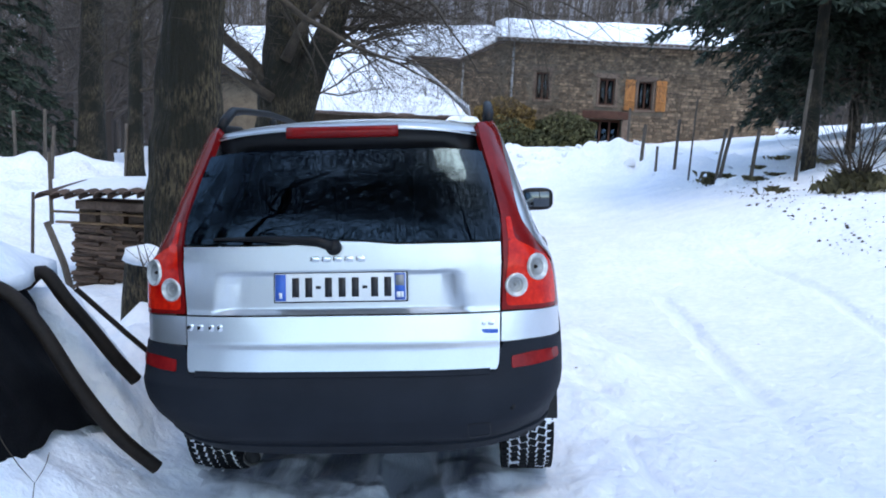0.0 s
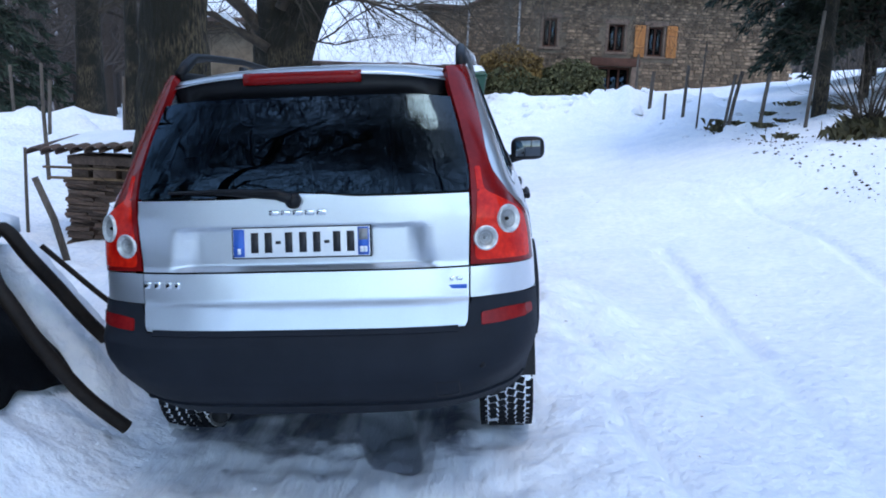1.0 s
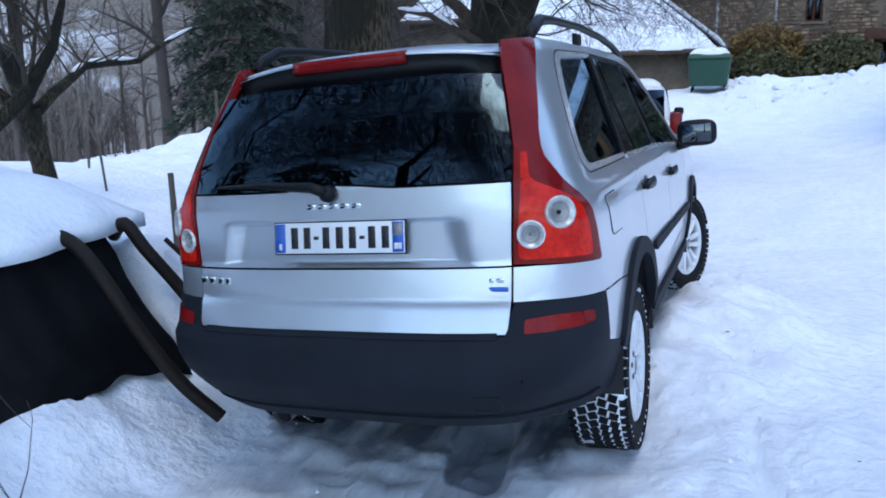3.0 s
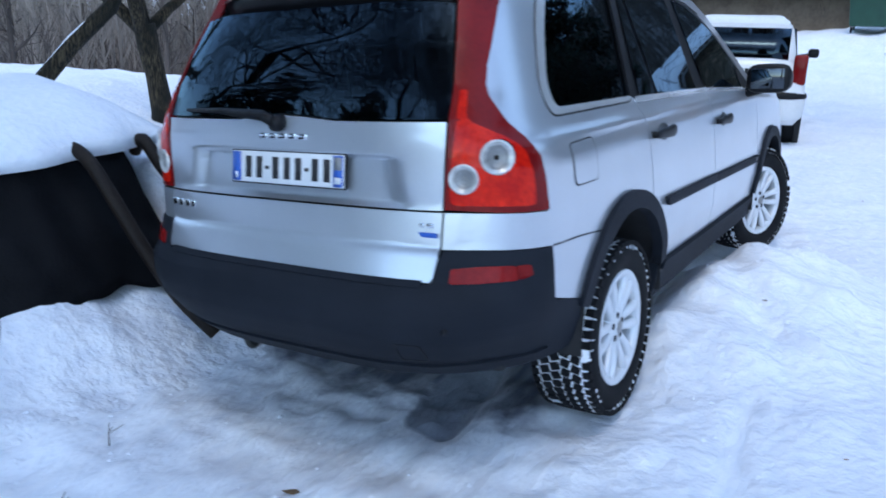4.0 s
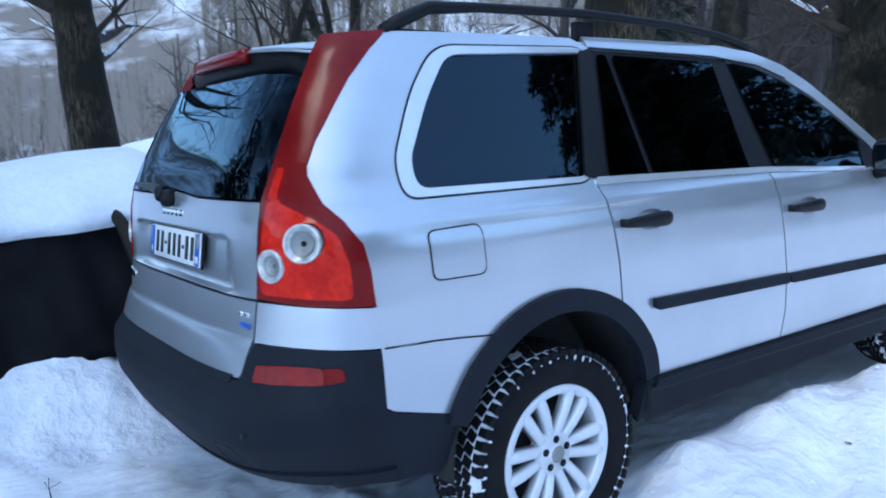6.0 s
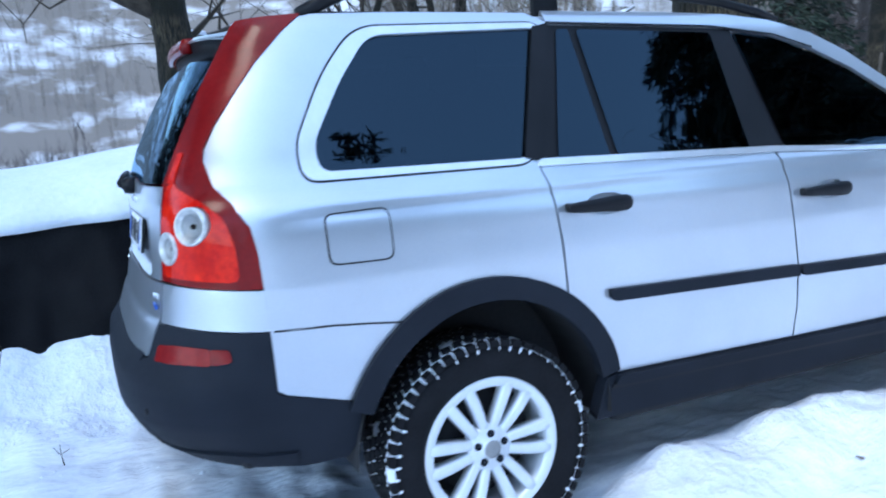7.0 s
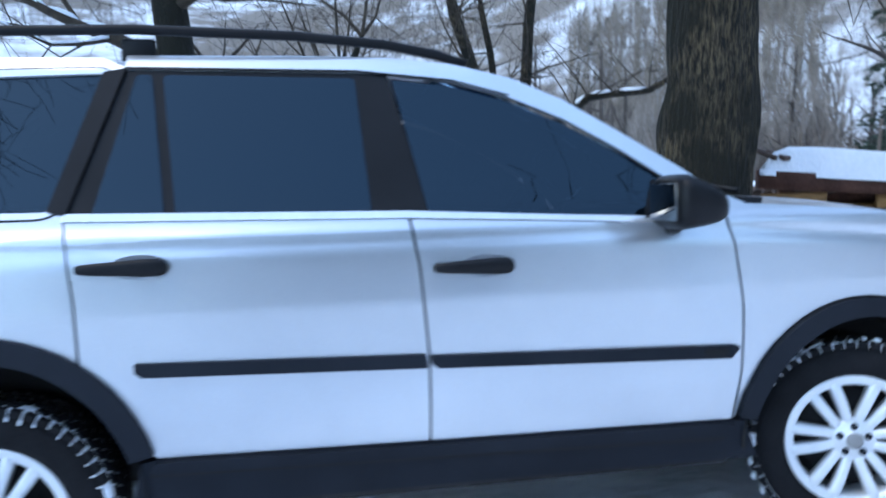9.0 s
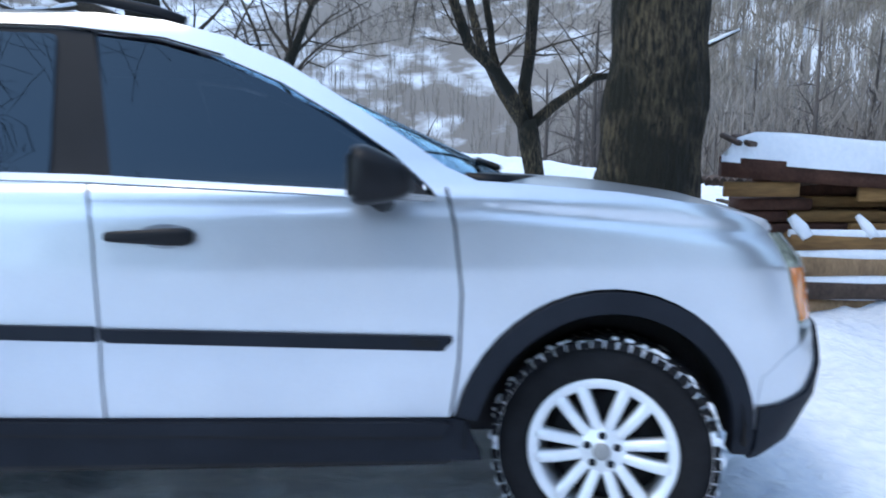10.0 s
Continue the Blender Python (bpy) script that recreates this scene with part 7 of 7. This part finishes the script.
for pts in ([(-1.66, 0.30, 0.99), (-1.52, 0.32, 0.93), (-1.40, 0.34, 0.78), (-1.28, 0.40, 0.53), (-1.13, 0.47, 0.28), (-0.98, 0.55, 0.10)], [(-1.68, 0.70, 0.90), (-1.58, 0.68, 0.97), (-1.49, 0.71, 0.84), (-1.39, 0.77, 0.68), (-1.30, 0.82, 0.53), (-1.22, 0.87, 0.41)]):
    sm = [Vector(p) for p in pts]
    fine = []
    for a in range(len(sm) - 1):
        p0, p1, p2, p3 = sm[max(a - 1, 0)], sm[a], sm[a + 1], sm[min(a + 2, len(sm) - 1)]
        for t in np.linspace(0, 1, 6)[:-1]:
            fine.append(0.5 * ((2 * p1) + (p2 - p0) * t + (2 * p0 - 5 * p1 + 4 * p2 - p3) * t * t + (3 * p1 - p0 - 3 * p2 + p3) * t ** 3))
    fine.append(sm[-1])
    H = tagged(new("hose", mesh_of("hose", tube(fine, [0.033] * len(fine), 12), HOSE)), "thick brown bent hose leaning on the covered heap", "hose", "hoses on the heap")
tagged(new("rod", mesh_of("rod", tube([(-1.55, 0.92, 0.85), (-1.32, 0.98, 0.62), (-1.12, 1.05, 0.42)], [0.014] * 3, 8), HOSE)), "thin dark rod lying on the snow slope", "rod")


# ---- the white hatchback further down the drive ----
HX, HY = -0.42, 8.45
HATCH = thing("hatchback", "small white hatchback with snow on its roof", "car", m=Matrix.Translation((HX, HY, gz(HX, HY + 1.6))) @ Matrix.Rotation(radians(10), 4, "Z") @ Matrix.Diagonal((1.04, 1.04, 1.13, 1)))


def loft(stations):
    """A body from stations of (y, half width, low, high), rounded in section."""
    rows = []
    for y, w, lo, hi in stations:
        half = [(0.55, 0.0), (0.90, 0.02), (0.985, 0.14), (1.0, 0.40), (0.985, 0.70), (0.94, 0.90), (0.84, 0.985), (0.5, 1.0)]
        ring = [(w * a, y, lo + (hi - lo) * b) for a, b in half]
        rows.append(ring + [(-x, yy, z) for x, yy, z in ring[::-1]])
    return swept(rows)


part("body", loft([(0.02, 0.66, 0.40, 0.78), (0.05, 0.74, 0.30, 0.92), (0.14, 0.79, 0.25, 0.98), (0.5, 0.80, 0.21, 0.98), (1.2, 0.80, 0.20, 0.96), (2.5, 0.80, 0.20, 0.89), (3.2, 0.77, 0.23, 0.82), (3.5, 0.68, 0.30, 0.72), (3.58, 0.55, 0.36, 0.60)]), WHITE_PAINT, HATCH)
part("cabin", loft([(0.10, 0.66, 0.80, 0.92), (0.30, 0.645, 0.82, 1.16), (0.42, 0.62, 0.84, 1.32), (0.60, 0.60, 0.86, 1.365), (1.2, 0.60, 0.86, 1.38), (1.75, 0.60, 0.86, 1.36), (2.2, 0.655, 0.86, 1.10), (2.6, 0.70, 0.84, 0.90)]), WHITE_PAINT, HATCH)
part("rear_window", swept([[(x, 0.085 + 0.01, 0.935), (x, 0.375, 1.285), (x, 0.40, 1.275), (x, 0.12, 0.925)] for x in np.linspace(-0.56, 0.56, 7)]), TINTED, HATCH, "dark rear glass")
for sx in (1, -1):
    part("side_window", swept([[(sx * (0.668 - (z - 0.95) * 0.16 + d), y, z) for d, y, z in ((0, y0, 0.95), (0, y0 + 0.14, 1.28), (-0.02, y0 + 0.14, 1.28), (-0.02, y0, 0.95))] for y0 in (0.50, 0.9, 1.25)]), TINTED, HATCH)
    part("side_window", swept([[(sx * (0.668 - (z - 0.95) * 0.16 + d), y, z) for d, y, z in ((0, y0, 0.95), (0, y1, 1.28), (-0.02, y1, 1.28), (-0.02, y0, 0.95))] for y0, y1 in ((1.30, 1.42), (1.7, 1.68), (2.15, 1.80))]), TINTED, HATCH)
    part("tail_lamp", box(sx * 0.70 - 0.075, sx * 0.70 + 0.075, 0.012, 0.17, 0.70, 1.02, 0.03), RED_DARK, HATCH, "red tail lamp")
    part("door_mirror", box(sx * 0.90 - 0.07, sx * 0.90 + 0.07, 1.98, 2.06, 0.93, 1.04, 0.03), BLACK, HATCH)
    part("mirror_stem", tube([(sx * 0.74, 2.02, 0.95), (sx * 0.86, 2.02, 0.97)], [0.02, 0.02], 6), BLACK, HATCH)
    for y in (0.62, 2.92):
        wh = part("wheel", moved(revolve([(-0.08, 0.18), (-0.09, 0.24), (-0.07, 0.27), (0.07, 0.27), (0.09, 0.24), (0.08, 0.18), (0.05, 0.17), (0.06, 0.001)], 28), Matrix.Translation((sx * 0.70, y, 0.265))), RUBBER, HATCH)
        part("wheel_cover", moved(revolve([(0.0, 0.18), (0.012, 0.17), (0.02, 0.08), (0.022, 0.001)], 24), Matrix.Translation((sx * 0.785, y, 0.265)) @ Matrix.Rotation(0 if sx > 0 else math.pi, 4, "Z")), ZINC, wh)
        part("arch_gap", moved(revolve([(-0.06, 0.31), (0.005, 0.31), (0.006, 0.28)], 28), Matrix.Translation((sx * 0.798, y, 0.275)) @ Matrix.Rotation(0 if sx > 0 else math.pi, 4, "Z")), SEAM, wh)
bump = part("rear_bumper", loft([(-0.05, 0.62, 0.34, 0.70), (-0.035, 0.72, 0.32, 0.73), (0.03, 0.80, 0.30, 0.74), (0.35, 0.815, 0.28, 0.74)]), WHITE_PAINT, HATCH)
part("bumper_strip", loft([(-0.060, 0.63, 0.55, 0.63), (-0.042, 0.735, 0.55, 0.63), (0.03, 0.815, 0.55, 0.63), (0.30, 0.825, 0.55, 0.63)]), BLACK, bump, "black rubbing strip")
part("number_plate", box(-0.26, 0.26, 0.0, 0.03, 0.77, 0.88, 0.004), PLATE, HATCH)
for k in range(7):
    part("plate_bar", box(-0.20 + k * 0.06, -0.16 + k * 0.06, -0.004, 0.002, 0.79, 0.86), INK, HATCH)
part("wiper", tube([(0.0, 0.07, 0.93), (-0.20, 0.16, 1.05), (-0.38, 0.20, 1.08)], [0.012, 0.010, 0.006], 6), BLACK, HATCH)
part("sticker", revolve([(0.0, 0.058), (0.004, 0.056), (0.004, 0.001)], 20, "z"), WHITE_PAINT, HATCH).matrix_local = Matrix.Translation((0.46, 0.035, 0.84)) @ Matrix.Rotation(radians(84), 4, "X")
txt = bpy.data.curves.new("letter", "FONT")
txt.body, txt.size, txt.align_x, txt.align_y, txt.extrude = "A", 0.13, "CENTER", "CENTER", 0.002
txt.materials.append(RED)
letter = new("sticker_letter", txt)
letter.parent, letter.matrix_local = HATCH, Matrix.Translation((0.46, 0.028, 0.84)) @ Matrix.Rotation(radians(84), 4, "X")
part("roof_snow", snow_slab([(-0.52, 0.45, 1.335), (0.52, 0.45, 1.335), (0.52, 1.75, 1.355), (-0.52, 1.75, 1.355)], 0.06, 6, 16), SNOW, HATCH, "snow on the roof")

# ---- bushes, grass and twigs on the snow ----
def bush(x, y, h, seed, label, stems=14, depth=2, name="bush"):
    rng = random.Random(seed)
    T = thing(name, label, "bush", m=Matrix.Translation((x, y, gz(x, y) - 0.05)))
    bm = bmesh.new()
    for _ in range(stems):
        w = rng.uniform(0, 6.3)
        limb(bm, (rng.uniform(-0.08, 0.08), rng.uniform(-0.08, 0.08), 0), (math.cos(w) * 0.6, math.sin(w) * 0.6, 1.0), h * rng.uniform(0.6, 1.0), 0.014 * h + 0.004, depth, rng, 0.0, 4)
    part("twig", bm, TWIG, T)
    return T


bush(6.15, 9.0, 1.5, 3, "bare twiggy bush on the snowy bank", 16, 2)
bush(7.4, 8.2, 1.2, 4, "bare twiggy bush on the snowy bank", 12, 2)
bush(-1.9, 2.9, 0.8, 5, "thin bare shrub beside the stump", 6, 1)
bush(-3.4, 7.6, 1.1, 9, "thin bare shrub at the field's edge", 6, 1)


def tuft(bm, x, y, n, h, seed):
    g = np.random.default_rng(seed)
    foot = Vector((x, y, gz(x, y)))
    for _ in range(n):
        a, r = g.uniform(0, 6.3), abs(g.normal(0, 0.15))
        px, py = r * math.cos(a), r * math.sin(a)
        b, ln = g.uniform(0, 6.3), h * g.uniform(0.5, 1.1)
        d = Vector((math.cos(b) * 0.35, math.sin(b) * 0.35, 1)).normalized() * ln
        s = Vector((-math.sin(b), math.cos(b), 0)) * 0.0022
        p = Vector((px, py, -0.03))
        q = p + d * 0.6 + Vector((0, 0, 0.02))
        e = p + d + Vector((math.cos(b) * 0.08, math.sin(b) * 0.08, -0.05))
        vs = [bm.verts.new(v) for v in (foot + p - s, foot + p + s, foot + q + s * 0.7, foot + e, foot + q - s * 0.7)]
        bm.faces.new(vs)


g = random.Random(77)
turf = bmesh.new()
for k in range(12):
    y = g.uniform(9.5, 15)
    tuft(turf, 5.0 + g.uniform(-0.1, 2.2) + (0.4 if y > 10 else 0), y, g.randint(26, 60), g.uniform(0.12, 0.30), k)
for k in range(9):
    tuft(turf, 6.15 + g.uniform(-0.45, 0.3), 8.9 + g.uniform(-0.4, 0.3), 80, g.uniform(0.26, 0.42), 40 + k)
tagged(new("dry_grass", mesh_of("dry_grass", turf, GRASS)), "dry yellow grass poking through the snow of the bank", "grass", kind="stuff")
clods_v, clods_f = [], []
for k in range(420):
    y = g.uniform(4.5, 15)
    x = 4.75 + abs(g.gauss(0, 0.65)) + (0.35 if y > 10 else 0)
    r = 0.006 + 0.030 * g.random() ** 2
    b = len(clods_v)
    zz = gz(x, y) + r * 0.2
    for dx, dy, dz in ((1, 0, 0), (0, 1, 0), (-1, 0, 0), (0, -1, 0), (0, 0, 1), (0, 0, -1)):
        s = r * g.uniform(0.6, 1.3)
        clods_v.append((x + dx * s, y + dy * s, zz + dz * s * 0.6))
    clods_f += [tuple(b + i for i in f) for f in ((0, 1, 4), (1, 2, 4), (2, 3, 4), (3, 0, 4), (1, 0, 5), (2, 1, 5), (3, 2, 5), (0, 3, 5))]
me = bpy.data.meshes.new("earth_clods")
me.from_pydata(clods_v, [], clods_f)
me.materials.append(TWIG)
tagged(new("earth_clods", me), "brown clods and dead leaves scattered on the bank", "debris", kind="stuff")

# single dead leaves and twigs near the car
def leaf(x, y, s, turn):
    bm = bmesh.new()
    pts = [(-1, 0, 0.1), (-0.4, 0.45, 0.0), (0.4, 0.5, 0.12), (1, 0.1, 0.05), (0.5, -0.4, 0.0), (-0.4, -0.45, 0.16)]
    bm.faces.new([bm.verts.new(Vector(p) * s) for p in pts])
    L = tagged(new("dead_leaf", mesh_of("dead_leaf", bm, WOOD)), "curled brown dead leaf lying on the snow", "leaf", "dead leaves on the snow")
    L.matrix_world = Matrix.Translation((x, y, gz(x, y) + 0.008)) @ Matrix.Rotation(turn, 4, "Z")


leaf(0.10, -0.09, 0.035, 0.4)
for k in range(34):
    leaf(g.uniform(-0.9, 4.2), g.uniform(-2.0, 11), g.uniform(0.008, 0.020), g.uniform(0, 6))


def twig(x, y, h, lean, seed, depth=1):
    rng = random.Random(seed)
    bm = bmesh.new()
    limb(bm, (0, 0, -0.05), (lean[0], lean[1], 1), h, 0.0045, depth, rng, 0.0, 5)
    T = tagged(new("twig", mesh_of("twig", bm, TWIG)), "thin bare twig sticking out of the snow", "twig", "twigs in the snow")
    T.location = (x, y, gz(x, y))


for k, (x, y, h) in enumerate(((-1.02, -0.55, 0.42), (-0.72, -0.25, 0.16), (-1.15, -1.0, 0.22), (-0.45, -0.62, 0.10), (-1.45, 2.2, 0.5), (-1.30, 2.6, 0.4), (-0.15, -0.55, 0.08), (-1.3, -0.9, 0.30))):
    twig(x, y, h, (0.25 * math.sin(k * 2.1), 0.2 * math.cos(k * 1.7)), k + 5)


# lumps of ploughed snow where the lane turns before the house
lump_v, lump_f = [], []
g = random.Random(57)
for k in range(150):
    if k % 5:
        x, y = g.uniform(0.3, 7.2), g.gauss(20.6, 0.9)
    else:
        x, y = g.uniform(4.6, 7.5), g.uniform(8, 19)
    r = 0.05 + 0.16 * g.random() ** 2
    b, zz = len(lump_v), gz(x, y)
    for i in range(3):
        for j in range(6):
            w, rr = j * 1.047 + 0.4 * i, r * (1.0, 0.85, 0.45)[i] * g.uniform(0.75, 1.25)
            lump_v.append((x + rr * math.cos(w), y + rr * math.sin(w), zz + r * (-0.6, 0.05, 0.40)[i] * g.uniform(0.8, 1.2)))
    for i in range(2):
        for j in range(6):
            lump_f.append((b + i * 6 + j, b + i * 6 + (j + 1) % 6, b + i * 6 + 6 + (j + 1) % 6, b + i * 6 + 6 + j))
    lump_f.append(tuple(b + 12 + j for j in range(6)))
me = bpy.data.meshes.new("snow_lumps")
me.from_pydata(lump_v, [], lump_f)
me.shade_smooth()
me.materials.append(SNOW)
tagged(new("snow_lumps", me), "broken lumps of ploughed snow beside the lane", "snow", kind="stuff")

# crumbs of broken snow along the wheel tracks, the ridge and the bank
crumb_v, crumb_f = [], []
g = random.Random(91)
for k in range(420):
    pick = k % 4
    if pick == 0:
        x, y = g.uniform(-0.9, 0.95), g.uniform(-1.3, 0.3)
    elif pick < 3:
        y = g.uniform(0.9, 4.6)
        x = 1.28 + g.gauss(0, 0.17)
    else:
        x, y = g.uniform(-1.5, -0.75), g.uniform(-1.3, 0.9)
    r = 0.004 + 0.013 * g.random() ** 3
    zz = gz(x, y) + r * 0.25
    b = len(crumb_v)
    for dx, dy, dz in ((1, 0, 0), (0.5, 0.87, 0.1), (-0.5, 0.87, -0.1), (-1, 0, 0), (-0.5, -0.87, 0.1), (0.5, -0.87, 0), (0.1, 0.1, 0.6)):
        s = r * g.uniform(0.65, 1.25)
        crumb_v.append((x + dx * s, y + dy * s, zz + dz * s))
    crumb_f += [(b + i, b + (i + 1) % 6, b + 6) for i in range(6)]
me = bpy.data.meshes.new("snow_crumbs")
me.from_pydata(crumb_v, [], crumb_f)
me.materials.append(SNOW)
tagged(new("snow_crumbs", me), "crumbs of broken snow along the tracks", "snow", kind="stuff")
